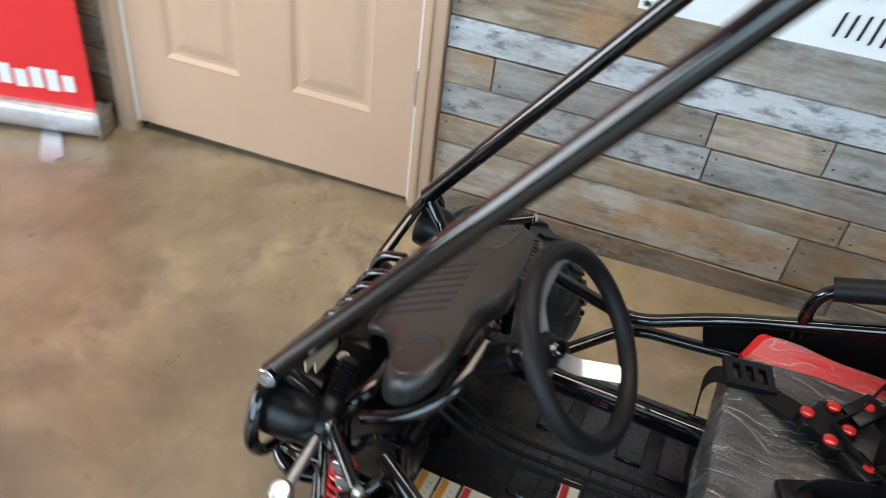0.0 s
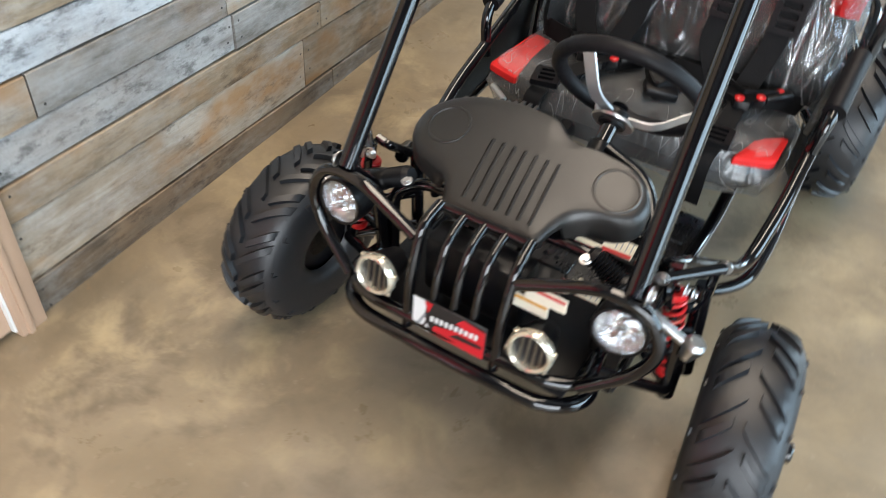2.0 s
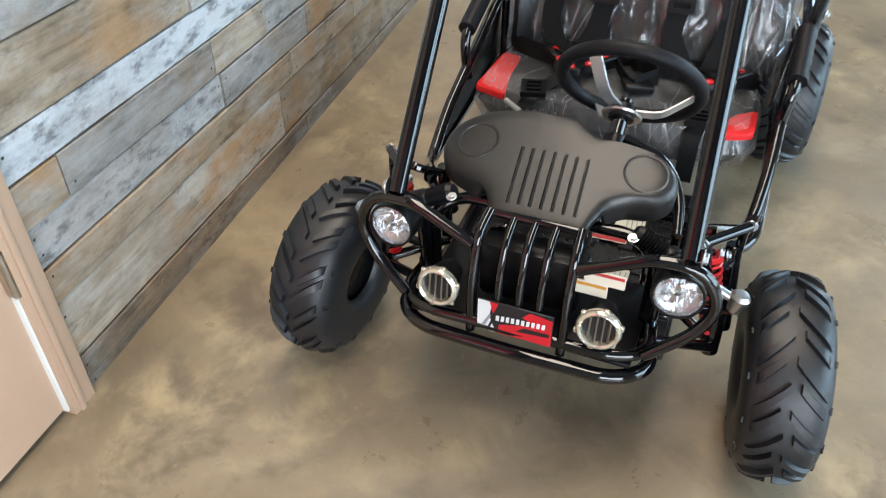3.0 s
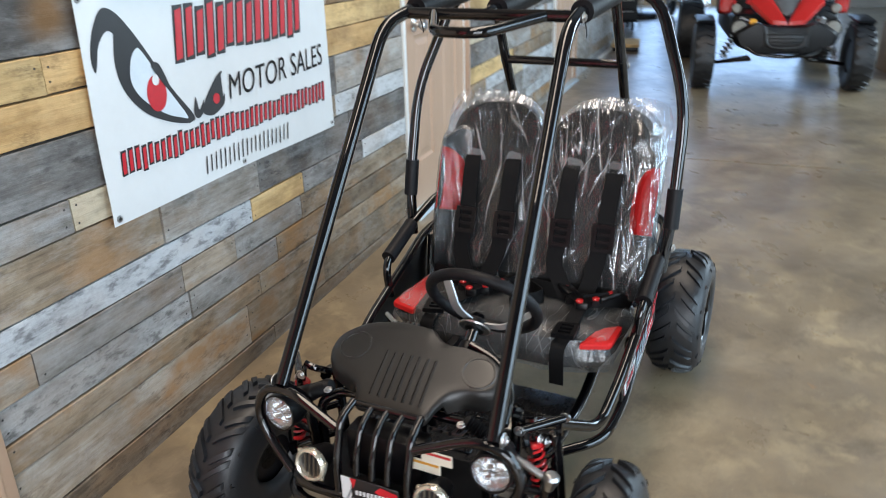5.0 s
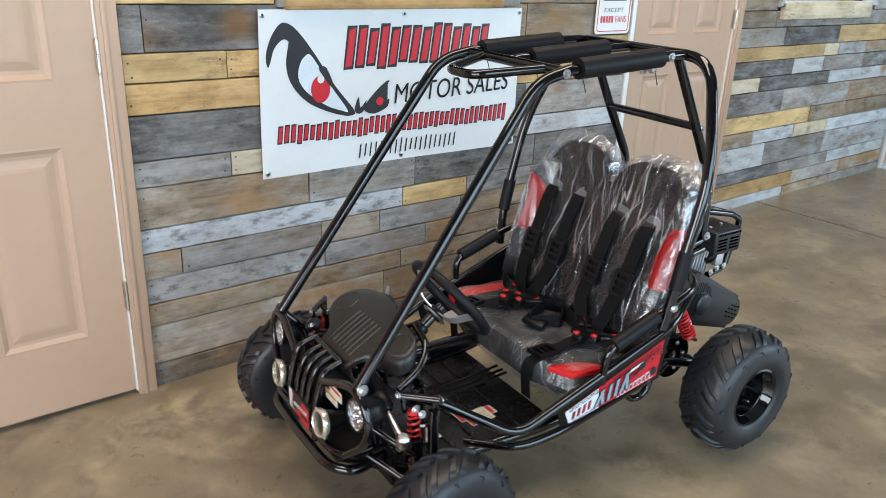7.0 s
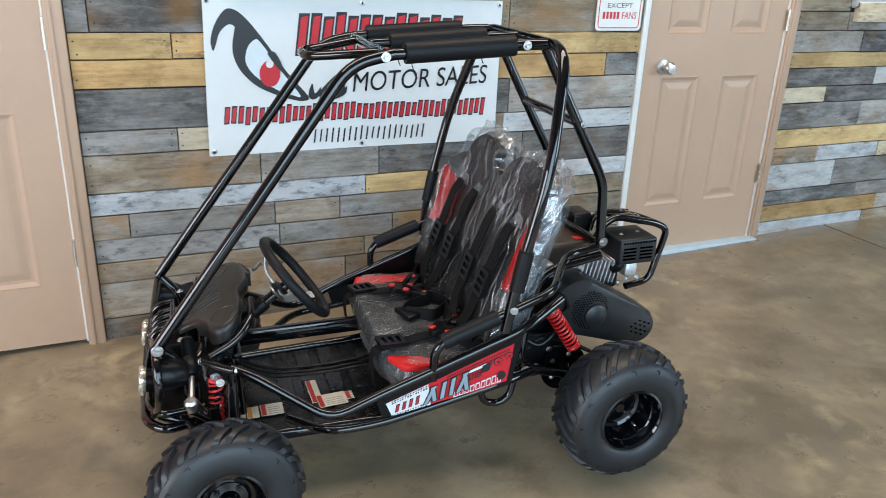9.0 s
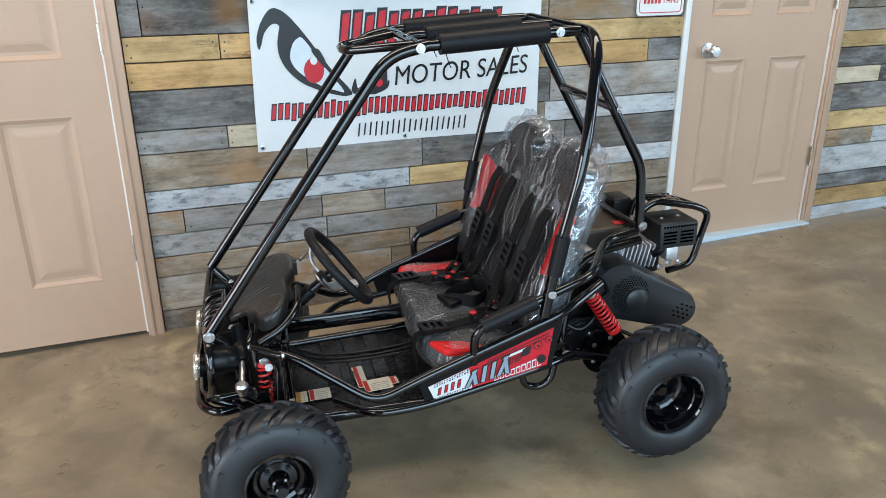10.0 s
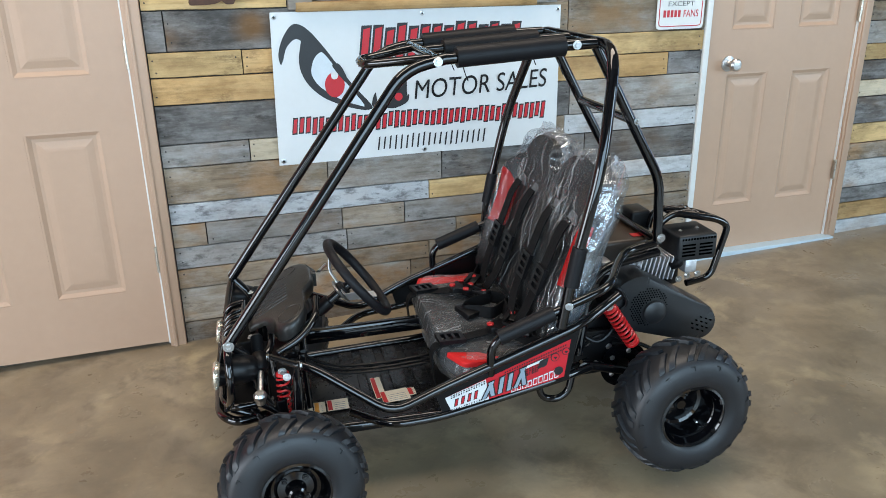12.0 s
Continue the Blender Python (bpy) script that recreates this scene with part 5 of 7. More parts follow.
wr = part("plastic_wrap", pillow(wrap_out, 0.053, -0.045, sb_m, 0.10, 0.0, 0.008, 3.0, 16), WRAP, seat, "crinkled clear plastic bag")
wr.visible_shadow = False
# gathered seam that stands up round the top of the bag, with two loose corners
seam = densify(wrap_out, 0.009)
bm, loops = bmesh.new(), []
for i, (x, y) in enumerate(seam):
    if y < 0.30:
        loops.append(None)
        continue
    d = Vector((x - math.copysign(0.15, x), y - 0.34))
    d = d.normalized() if d.length else Vector((0, 1))
    corner = max(0.0, 1 - abs(math.degrees(math.atan2(d.y, abs(d.x) if (x > 0) == (d.x > 0) else -abs(d.x))) - 50) / 26)
    out = 0.005 + 0.010 * abs(noise.noise(Vector((x * 21, y * 21, 2)))) + (0.042 if x < 0 else 0.026) * corner
    wv = noise.noise(Vector((x * 34, y * 34, 7))) * 0.010
    loops.append([bm.verts.new(sb_m @ Vector((x + d.x * k, y + d.y * k, z))) for k, z in ((-0.030, 0.030), (-0.006, 0.012 + wv), (out * 0.5, wv), (out, -wv)) ])
for la, lb in zip(loops, loops[1:] + loops[:1]):
    if la and lb:
        for k in range(3):
            bm.faces.new((la[k], la[k + 1], lb[k + 1], lb[k]))
part("bag_seam", bm, WRAP_EDGE, seat, "gathered edge of the plastic bag, milky and tinted for blue daylight").visible_shadow = False
# creased sides of the bag
for s in (-1, 1):
    bm, loops = bmesh.new(), []
    for i in range(31):
        h = -0.015 + i * 0.0165
        row = []
        for k in range(9):
            f = k / 8
            nz = noise.noise_vector(Vector((h * 26, f * 3.1 + s, 4.0)))
            fold = abs(noise.noise(Vector((h * 13 + f * 2.2, f * 1.5, 9.0 + s))))
            row.append(bm.verts.new(sb_m @ Vector(((0.302 + 0.022 * math.sin(f * math.pi) ** 0.6 + nz.x * 0.006 - fold * 0.016 - max(0, h - 0.40) * 0.35) * s, h + nz.y * 0.004, 0.046 - f * (0.082 - max(0, h - 0.3) * 0.06) + nz.z * 0.004))))
        loops.append(row)
    for la, lb in zip(loops, loops[1:]):
        for k in range(8):
            bm.faces.new((la[k], la[k + 1], lb[k + 1], lb[k]))
    part("bag_side", bm, WRAP_EDGE, seat, "creased side of the plastic bag, milky and tinted for blue daylight").visible_shadow = False
base_m = Matrix.Translation((0.705, 0, 0.325)) @ Matrix.Rotation(radians(4), 4, "Y")
base_out = densify(smooth_outline([(-0.155, -0.19), (-0.105, -0.305), (0.16, -0.305), (0.17, 0.305), (-0.105, 0.305), (-0.155, 0.19)], 0.02, 3), 0.03)
base = part("seat_base", pillow(base_out, 0.034, -0.04, base_m, 0.07, 0.006), VINYL, kart, "black vinyl bench cushion under clear plastic")
for s in (-1, 1):
    if s > 0:
        red = smooth_outline([(-0.140, 0.225), (-0.112, 0.306), (0.105, 0.307), (0.095, 0.255), (-0.02, 0.248)], 0.014, 3)
    else:
        red = smooth_outline([(-0.146, -0.228), (-0.112, -0.302), (0.008, -0.303), (-0.040, -0.252)], 0.014, 3)
    if s < 0:
        red = red[::-1]
    part("red_panel", prism(red, 0.014, base_m @ Matrix.Translation((0, 0, 0.023)), 0.005), RED_VINYL, base, "red vinyl corner panel")
wr = part("plastic_wrap", pillow([(x * 1.03, y * 1.025) for x, y in base_out], 0.046, -0.045, base_m, 0.08, 0.006, 0.007, 8.0, 12), WRAP_BENCH, base, "crinkled clear plastic bag")
wr.visible_shadow = False
part("seat_frame", tube([(0.60, -0.25, 0.29), (0.60, 0.25, 0.29), (0.85, 0.25, 0.30), (0.85, -0.25, 0.30)], 0.011, 0.03, closed=True), BLACK_GLOSS, kart)

# harnesses: shoulder straps, adjusters, lap belts and buckles
for yc in (-0.145, 0.145):
    hs = None
    for dy in (-0.06, 0.06):
        y = yc + dy
        pts = [sb_m @ Vector(q) for q in ((y, 0.350, 0.048), (y * 0.99, 0.31, 0.062), (y * 0.97, 0.20, 0.066), (y * 0.96 + 0.01, 0.08, 0.068), (yc + dy * 0.4, 0.0, 0.075))]
        st = part("shoulder_strap", ribbon(pts, (0, 1, 0), 0.045, 0.003), WEBBING, kart, "black webbing shoulder strap")
        am = sb_m @ Matrix.Translation((y * 0.965, 0.165, 0.070))
        bm = slotted((-0.03, -0.018, 0.018, 0.03), (-0.036, -0.025, -0.013, -0.005, 0.007, 0.015, 0.027, 0.038), lambda i, j: i != 1 or j % 2 == 0, 0.0055)
        part("adjuster", bm, BLACK_SATIN, st, "black plastic slide adjuster", am)
    bx, by, fy = (0.700, 0.105, 0.165) if yc > 0 else (0.735, -0.190, -0.190)
    for k in (-1, 1):
        pts = [(0.835, yc + 0.15 * k, 0.366), (0.79, yc + 0.125 * k, 0.392), (bx + 0.035, by + 0.045 * k, 0.396), (bx, by, 0.398)]
        lb = part("lap_belt", ribbon(pts, (0.35, 0.3 * k, 1), 0.040, 0.003), WEBBING, kart, "black webbing lap belt")
        part("belt_tongue", box((-0.028, -0.019, -0.007), (0.028, 0.019, 0.007), 0.004), BLACK_SATIN, lb, "black plastic belt tongue", pose(bx + 0.045, by + 0.055 * k, 0.404, 8 * k, -8, 50 * k))
        part("button", lathe([(0.0085, 0), (0.0085, 0.003), (0.006, 0.005), (0, 0.005)], (bx + 0.05, by + 0.06 * k, 0.409), (-0.2, 0, 1), 12), RED_PAINT, lb, "red release button")
    bk = part("buckle", prism(smooth_outline([(-0.045, -0.016), (-0.016, -0.020), (-0.012, -0.045), (0.014, -0.045), (0.018, -0.02), (0.034, -0.016), (0.034, 0.016), (0.018, 0.02), (0.014, 0.045), (-0.012, 0.045), (-0.016, 0.02), (-0.045, 0.016)], 0.008, 2), 0.016, pose(bx, by, 0.394, 0, 6, 12), 0.004), BLACK_SATIN, kart, "black cross-shaped harness buckle with red buttons")
    for qx, qy in ((-0.034, 0.0), (0.0, -0.034), (0.002, 0.034), (0.024, 0.0))[:4 if yc > 0 else 2]:
        part("button", lathe([(0.0098, 0), (0.0098, 0.004), (0.007, 0.006), (0, 0.006)], Vector((bx + qx, by + qy, 0.411 - qx * 0.1)), (0, 0, 1), 14), RED_PAINT, bk, "red release button")
    fs = part("crotch_strap", ribbon([(bx - 0.02, by, 0.398), (0.64, (by + fy) / 2, 0.388), (0.575, fy, 0.378), (0.538, fy + 0.005, 0.368), (0.530, fy + 0.005, 0.34), (0.538, fy + 0.005, 0.262)], (0, 1, 0), 0.036, 0.003), WEBBING, kart, "black webbing strap hanging over the seat front")
    ad = slotted((-0.036, -0.025, -0.013, -0.005, 0.007, 0.015, 0.027, 0.038), (-0.028, -0.016, 0.016, 0.028), lambda i, j: j != 1 or i % 2 == 0, 0.0055)
    part("adjuster", ad, BLACK_SATIN, fs, "black plastic slide adjuster", pose(0.585, fy, 0.390, 0, 4, 14 if yc > 0 else 4))
part("loose_belt", ribbon([(0.80, -0.02, 0.388), (0.74, -0.085, 0.394), (0.69, -0.055, 0.398), (0.655, -0.04, 0.392), (0.69, -0.01, 0.402), (0.76, 0.02, 0.396)], (0.1, 0.2, 1), 0.034, 0.003), WEBBING, kart, "loose black belt lying folded on the bench")
part("loose_buckle", box((-0.034, -0.022, -0.009), (0.034, 0.022, 0.009), 0.005), BLACK_SATIN, kart, "black belt buckle lying on the bench", pose(0.672, -0.045, 0.394, 0, 8, -65))

# side panels with printed decals
for s in (-1, 1):
    outl = [(0.505, 0.325), (0.525, 0.252), (0.868, 0.305), (0.898, 0.45)]
    m = Matrix.Translation((0, 0.342 * s + 0.004 * s, 0)) @ Matrix.Rotation(radians(90), 4, "X")
    d0 = 0.006
    side_panel = part("side_panel", prism(outl if s < 0 else outl, d0, m @ Matrix.Translation((0, 0, 0 if s < 0 else -d0)), 0.0), BLACK_SATIN, kart, "black side panel with a red and white decal", smooth=False)

    def deco(pts, mat, lift, nm="decal"):
        z = (d0 + lift) if s < 0 else (-d0 - lift - 0.0008)
        part(nm, prism(pts, 0.0008, m @ Matrix.Translation((0, 0, z))), mat, side_panel, smooth=False)
    def band(x, f):
        """Height on the panel at x, a share f of the way from its lower to its upper edge."""
        lo, hi = 0.2590 + (x - 0.547) * 0.184, 0.3065 + (x - 0.528) * 0.340
        return lo + (hi - lo) * f

    def patch(x0, x1, f0, f1, mat, lift, lean=0.0):
        deco([(x0, band(x0, f0)), (x1, band(x1, f0)), (x1 + lean, band(x1 + lean, f1)), (x0 + lean, band(x0 + lean, f1))], mat, lift)
    deco([(0.530, 0.306), (0.548, 0.260), (0.855, 0.316), (0.872, 0.424)], INK_RED, 0.0004)
    deco([(0.530, 0.306), (0.548, 0.260), (0.648, 0.278), (0.640, 0.343)], BANNER, 0.0012)
    dots = random.Random(4)
    for k in range(56):
        x, f = 0.545 + (k % 14) * 0.0068, (0.06, 0.15, 0.80, 0.90)[k // 14]
        q = 0.0042 if dots.random() < 0.6 else 0.0028
        patch(x, x + q, f, f + 0.06, INK_BLACK if k % 3 else INK_GREY, 0.0020)
    for k in range(52):
        x, f = 0.690 + (k % 26) * 0.0066, 0.80 + 0.09 * (k // 26)
        patch(x, x + 0.0036, f, f + 0.045, INK_BLACK, 0.0020)
    for k in range(30):
        x, f = 0.742 + (k % 6) * 0.0075, 0.46 + (k // 6) * 0.065
        patch(x, x + (0.0052 if dots.random() < 0.5 else 0.003), f, f + 0.04, INK_BLACK, 0.0020)
    for k in range(4):
        patch(0.553 + k * 0.0175, 0.5625 + k * 0.0175, 0.30, 0.68, INK_BLACK, 0.0020, 0.004)
        patch(0.555 + k * 0.0175, 0.5605 + k * 0.0175, 0.34, 0.64, INK_RED, 0.0028, 0.004)
    for k in range(3):
        x = 0.628 + k * 0.043
        for q, ink, lift in ((0.0035, INK_BLACK, 0.0034), (0.0, INK_BLUE, 0.0044)):
            patch(x - q, x + 0.010 + q, 0.20 - q * 8, 0.80 + q * 8, ink, lift, 0.024 if k != 1 else 0.008)
            patch(x + 0.024 - q, x + 0.034 + q, 0.20 - q * 8, 0.80 + q * 8, ink, lift + 0.0004, -0.006 if k != 1 else 0.008)
    for k in range(9):
        x = 0.708 + k * 0.0148
        patch(x, x + 0.0118, 0.06, 0.24 + 0.01 * k, BANNER, 0.0024, 0.001)
        patch(x + 0.0022, x + 0.0096, 0.10, 0.20 + 0.01 * k, INK_RED, 0.0034, 0.001)
    patch(0.745, 0.795, 0.72, 0.80, BANNER, 0.0024)
    for x, f, q in ((0.828, 0.70, 0.0125), (0.858, 0.74, 0.011)):
        for grow, ink, lift in ((1.0, INK_BLACK, 0.0024), (0.82, INK_RED, 0.0034)):
            deco([(x + q * grow * math.cos(t * 0.5236), band(x, f) + q * grow * math.sin(t * 0.5236)) for t in range(12)], ink, lift)
        deco([(x - 0.005, band(x, f) + 0.002), (x, band(x, f) - 0.006), (x + 0.006, band(x, f) + 0.001)], INK_BLACK, 0.0044)
    patch(0.780, 0.805, 0.56, 0.78, INK_BLACK, 0.0030, 0.006)
    for x, f, q in ((0.838, 0.26, 0.0125), (0.793, 0.66, 0.010)):
        deco([(x + q * math.cos(t * 0.5236), band(x, f) + q * math.sin(t * 0.5236)) for t in range(12)], INK_BLACK, 0.0044)
    part("panel_brace", tube([(0.90, 0.335 * s, 0.45), (0.865, 0.325 * s, 0.30)], 0.011, 0), STEEL if s < 0 else BLACK_GLOSS, kart)

# engine, drive cover, guard and rack
eng = part("engine", box((1.215, -0.07, 0.40), (1.34, 0.12, 0.52), 0.015), BLACK_SATIN, kart, "small air-cooled engine with an aluminium finned cylinder")
for k in range(9):
    fx = 1.165 + k * 0.0138
    part("cooling_fin", box((-0.0022, -0.150, -0.036), (0.0022, -0.01, 0.036), 0.001, 1), ALU, eng, "", pose(fx, 0, 0.503 - k * 0.001, 0, 14, 0))
part("cylinder", rod((1.15, -0.08, 0.500), (1.29, -0.08, 0.495), 0.029), ALU, eng, "cast aluminium cylinder")
part("cylinder_head", box((1.305, -0.155, 0.474), (1.345, -0.07, 0.520), 0.008), ALU, eng)
part("carburettor", box((1.10, -0.13, 0.485), (1.165, -0.05, 0.53), 0.012), ALU, eng)
for x, z in ((1.312, 0.470), (1.285, 0.462), (1.345, 0.472)):
    part("engine_bolt", bolt((x, -0.157, z), (0, -1, 0), 0.008), STEEL, eng)
part("exhaust", tube([(1.27, -0.14, 0.50), (1.285, -0.16, 0.515), (1.285, -0.14, 0.55)], 0.014, 0.015), BLACK_SATIN, eng)
guard = part("muffler_guard", box((1.271, -0.170, 0.520), (1.394, -0.048, 0.598), 0.009, 3), COVER, kart, "black louvred muffler guard")
for i in range(2):
    for j in range(4):
        part("vent_slot", box((1.283 + i * 0.054, -0.1715, 0.536 + j * 0.0105), (1.324 + i * 0.054, -0.1695, 0.541 + j * 0.0105)), HOLE, guard, smooth=False)
for k in range(12):
    part("vent_hole", box((1.281 + k * 0.0090, -0.1715, 0.584), (1.286 + k * 0.0090, -0.1695, 0.590)), HOLE, guard, smooth=False)
for x, y in ((1.30, -0.12), (1.36, -0.11)):
    part("guard_screw", bolt((x, y, 0.598), (0, 0, 1), 0.005), STEEL, guard)
part("air_filter", box((1.205, 0.0, 0.555), (1.270, 0.085, 0.628), 0.01, 3), BLACK_SATIN, kart, "black plastic air filter box")
tank = part("fuel_tank", box((1.06, -0.115, 0.50), (1.205, 0.12, 0.585), 0.012, 3), simple("brown_black_tank", (0.040, 0.023, 0.014), 0.4), kart, "dark moulded tank behind the seats")
part("print", box((1.165, -0.095, 0.5855), (1.200, -0.068, 0.587)), STICKER_RED, tank, "small red and white label", smooth=False)
part("tank_clip", box((1.04, -0.05, 0.585), (1.065, -0.02, 0.605), 0.004), BLACK_SATIN, tank)
part("rear_guard", tube([(1.225, -0.10, 0.570), (1.240, -0.10, 0.618), (1.285, -0.10, 0.648), (1.430, -0.10, 0.614), (1.470, -0.10, 0.590), (1.425, -0.10, 0.430), (1.345, -0.10, 0.418)], 0.0105, 0.03), BLACK_GLOSS, kart, "black tubular engine guard")
part("rear_guard", tube([(1.262, 0.0, 0.575), (1.272, 0.0, 0.618), (1.310, -0.005, 0.634), (1.40, -0.03, 0.618), (1.425, -0.10, 0.615)], 0.0105, 0.03), BLACK_GLOSS, kart, "black tubular engine guard")
rack = part("rack_plate", box((1.290, -0.095, 0.630), (1.375, 0.005, 0.634), 0.002), BLACK_GLOSS, kart, "slotted black rack plate over the engine", Matrix.Identity(4))
for k in range(4):
    part("rack_bar", rod((1.285, -0.085 + k * 0.026, 0.639), (1.385, -0.085 + k * 0.026, 0.628), 0.005), BLACK_GLOSS, rack)
# belt-drive cover: a big drum that tapers to a small one
c1, r1, c2, r2 = Vector((1.128, 0.428)), 0.088, Vector((1.330, 0.340)), 0.056
outl = []
dv = c2 - c1
th = math.atan2(dv.y, dv.x)
for k in range(21):
    t = th + math.pi / 2 + math.pi * k / 20
    outl.append((c1.x + r1 * math.cos(t), c1.y + r1 * math.sin(t)))
for k in range(15):
    t = th - math.pi / 2 + math.pi * k / 14
    outl.append((c2.x + r2 * math.cos(t), c2.y + r2 * math.sin(t)))
m = Matrix.Translation((0, -0.13, 0)) @ Matrix.Rotation(radians(90), 4, "X")
cover = part("drive_cover", prism(outl, 0.095, m, 0.024), COVER, kart, "black plastic belt-drive cover with vent holes")
part("cover_dome", lathe([(0.036, -0.002), (0.034, 0.008), (0.026, 0.013), (0, 0.014)], (1.176, -0.225, 0.402), (0, -1, 0), 24), COVER, cover)
holes = bmesh.new()
for i in range(-10, 11):
    for k in range(-10, 11):
        x, z = 1.158 + (i + 0.5 * (k % 2)) * 0.0080, 0.420 + k * 0.0070
        if math.hypot(x - 1.158, z - 0.420) < 0.057 and math.hypot(x - 1.176, z - 0.402) > 0.041 and x - z < 0.806:
            lathe([(0.0024, 0), (0.0024, 0.0012), (0, 0.0012)], (x, -0.2248, z), (0, -1, 0), 6, holes)
tagged(part("vent_holes", holes, HOLE, cover, smooth=False), kind="stuff")
for i in range(4):
    for q in (-0.026, -0.008, 0.010, 0.026):
        along, across = q + (0.004 if i % 2 else -0.004), 0.021 - i * 0.013
        if math.hypot(along, across) > 0.031:
            continue
        x, z = 1.330 + along * math.cos(th) - across * math.sin(th), 0.340 + along * math.sin(th) + across * math.cos(th)
        part("vent_slot", rod((x - 0.0035, -0.2242, z + 0.0018), (x + 0.0035, -0.2242, z - 0.0018), 0.0026, 8), HOLE, cover)
part("engine_plate", box((1.02, -0.125, 0.335), (1.36, 0.12, 0.35), 0.004), BLACK_SATIN, kart)
part("battery_box", box((0.99, -0.16, 0.26), (1.09, 0.16, 0.40), 0.01), BLACK_SATIN, kart)
part("hose", tube([(1.03, -0.20, 0.48), (1.06, -0.235, 0.50), (1.09, -0.235, 0.44), (1.05, -0.225, 0.415), (1.02, -0.21, 0.44)], 0.006, 0.03, 8), BLACK_SATIN, kart)
part("brake_line", tube([(0.96, -0.21, 0.31), (1.0, -0.23, 0.36), (1.06, -0.22, 0.345), (1.12, -0.20, 0.29)], 0.005, 0.03, 8), BLACK_SATIN, kart)
part("heat_wrap", box((1.04, -0.16, 0.50), (1.075, -0.10, 0.545), 0.012), ALU, kart)

sub = part("axle_carrier", box((0.955, -0.185, 0.205), (1.13, -0.165, 0.345), 0.006), BLACK_SATIN, kart, "black axle carrier plate with bolts")
for x, z in ((0.99, 0.31), (1.02, 0.24), (1.06, 0.29), (1.10, 0.32), (1.05, 0.225)):
    part("carrier_bolt", bolt((x, -0.186, z), (0, -1, 0), 0.0075), STEEL, sub)
spr = part("sprocket", lathe([(0.02, 0), (0.072, 0), (0.072, 0.005), (0.02, 0.005)], (1.10, -0.20, 0.235), (0, -1, 0), 30), BLACK_GLOSS, kart, "dark chain sprocket")
for k in range(5):
    t = 2 * math.pi * k / 5
    part("sprocket_bolt", bolt((1.10 + 0.045 * math.cos(t), -0.206, 0.235 + 0.045 * math.sin(t)), (0, -1, 0), 0.006), STEEL, spr)
part("chain", tube([(1.06, -0.205, 0.31), (1.13, -0.205, 0.305), (1.20, -0.205, 0.265)], 0.006, 0.03, 8), BLACK_SATIN, kart)
part("skid_loop", tube([(0.80, -0.30, 0.275), (0.815, -0.30, 0.225), (0.86, -0.30, 0.215), (0.89, -0.30, 0.235), (0.90, -0.30, 0.285)], 0.010, 0.025), BLACK_GLOSS, kart)
part("hose", tube([(0.965, -0.225, 0.355), (1.0, -0.24, 0.335), (1.04, -0.235, 0.36), (1.06, -0.22, 0.385)], 0.0055, 0.03, 8), BLACK_SATIN, kart)

for s in (-1, 1):
    part("pan_side", box((0.11, 0.232 * s - 0.004, 0.170), (0.62, 0.232 * s + 0.004, 0.188), 0.003), BLACK_SATIN, kart)
part("pan_front", box((0.095, -0.23, 0.17), (0.105, 0.23, 0.27), 0.003), BLACK_SATIN, kart)

# ---- banner on the plank wall ----
BX0, BX1, BZ0, BZ1 = 0.418, 1.558, 0.672, 1.218


def sag(x, z):
    u, v = (x - BX0) / (BX1 - BX0), (z - BZ0) / (BZ1 - BZ0)
    return -0.014 - 0.004 * math.sin(u * 9 + v * 2) * (1 - 0.4 * v) - 0.010 * math.exp(-((u * 6) ** 2 + (v * 4) ** 2))


def bx(u, v):
    """Banner's own place, 0 to 1, as x and z."""
    return BX0 + u * (BX1 - BX0) + (0.012 * v if u < 0.5 else 0.003 * v) * abs(u - 0.5) * 2, BZ0 + v * (BZ1 - BZ0) - 0.003 * u


bm = bmesh.new()
nu, nv = 40, 18
grid = [[None] * (nv + 1) for _ in range(nu + 1)]
for i in range(nu + 1):
    for j in range(nv + 1):
        x, z = bx(i / nu, j / nv)
        grid[i][j] = (bm.verts.new((x, sag(x, z), z)), bm.verts.new((x, sag(x, z) + 0.0012, z)))
for i in range(nu):
    for j in range(nv):
        for k in (0, 1):
            bm.faces.new([grid[a][b][k] for a, b in ((i, j), (i + 1, j), (i + 1, j + 1), (i, j + 1))])
for i in range(nu):
    for j in (0, nv):
        bm.faces.new((grid[i][j][0], grid[i + 1][j][0], grid[i + 1][j][1], grid[i][j][1]))
for j in range(nv):
    for i in (0, nu):
        bm.faces.new((grid[i][j][0], grid[i][j + 1][0], grid[i][j + 1][1], grid[i][j][1]))
banner = tagged(part("banner", bm, BANNER), "white vinyl banner with red and black print, pinned to the planks", "banner")


def on_banner(pts, mat, lift, nm="print", sub=True):
    """A printed shape on the banner from its outline in banner coordinates."""
    bm = bmesh.new()
    vs = []
    for u, v in densify(pts, 0.03):
        x, z = bx(u, v)
        vs.append(bm.verts.new((x, 0, z)))
    f = bm.faces.new(vs)
    bmesh.ops.triangulate(bm, faces=[f])
    for v in bm.verts:
        v.co.y = sag(v.co.x, v.co.z) - lift
    return part(nm, bm, mat, banner, smooth=False)


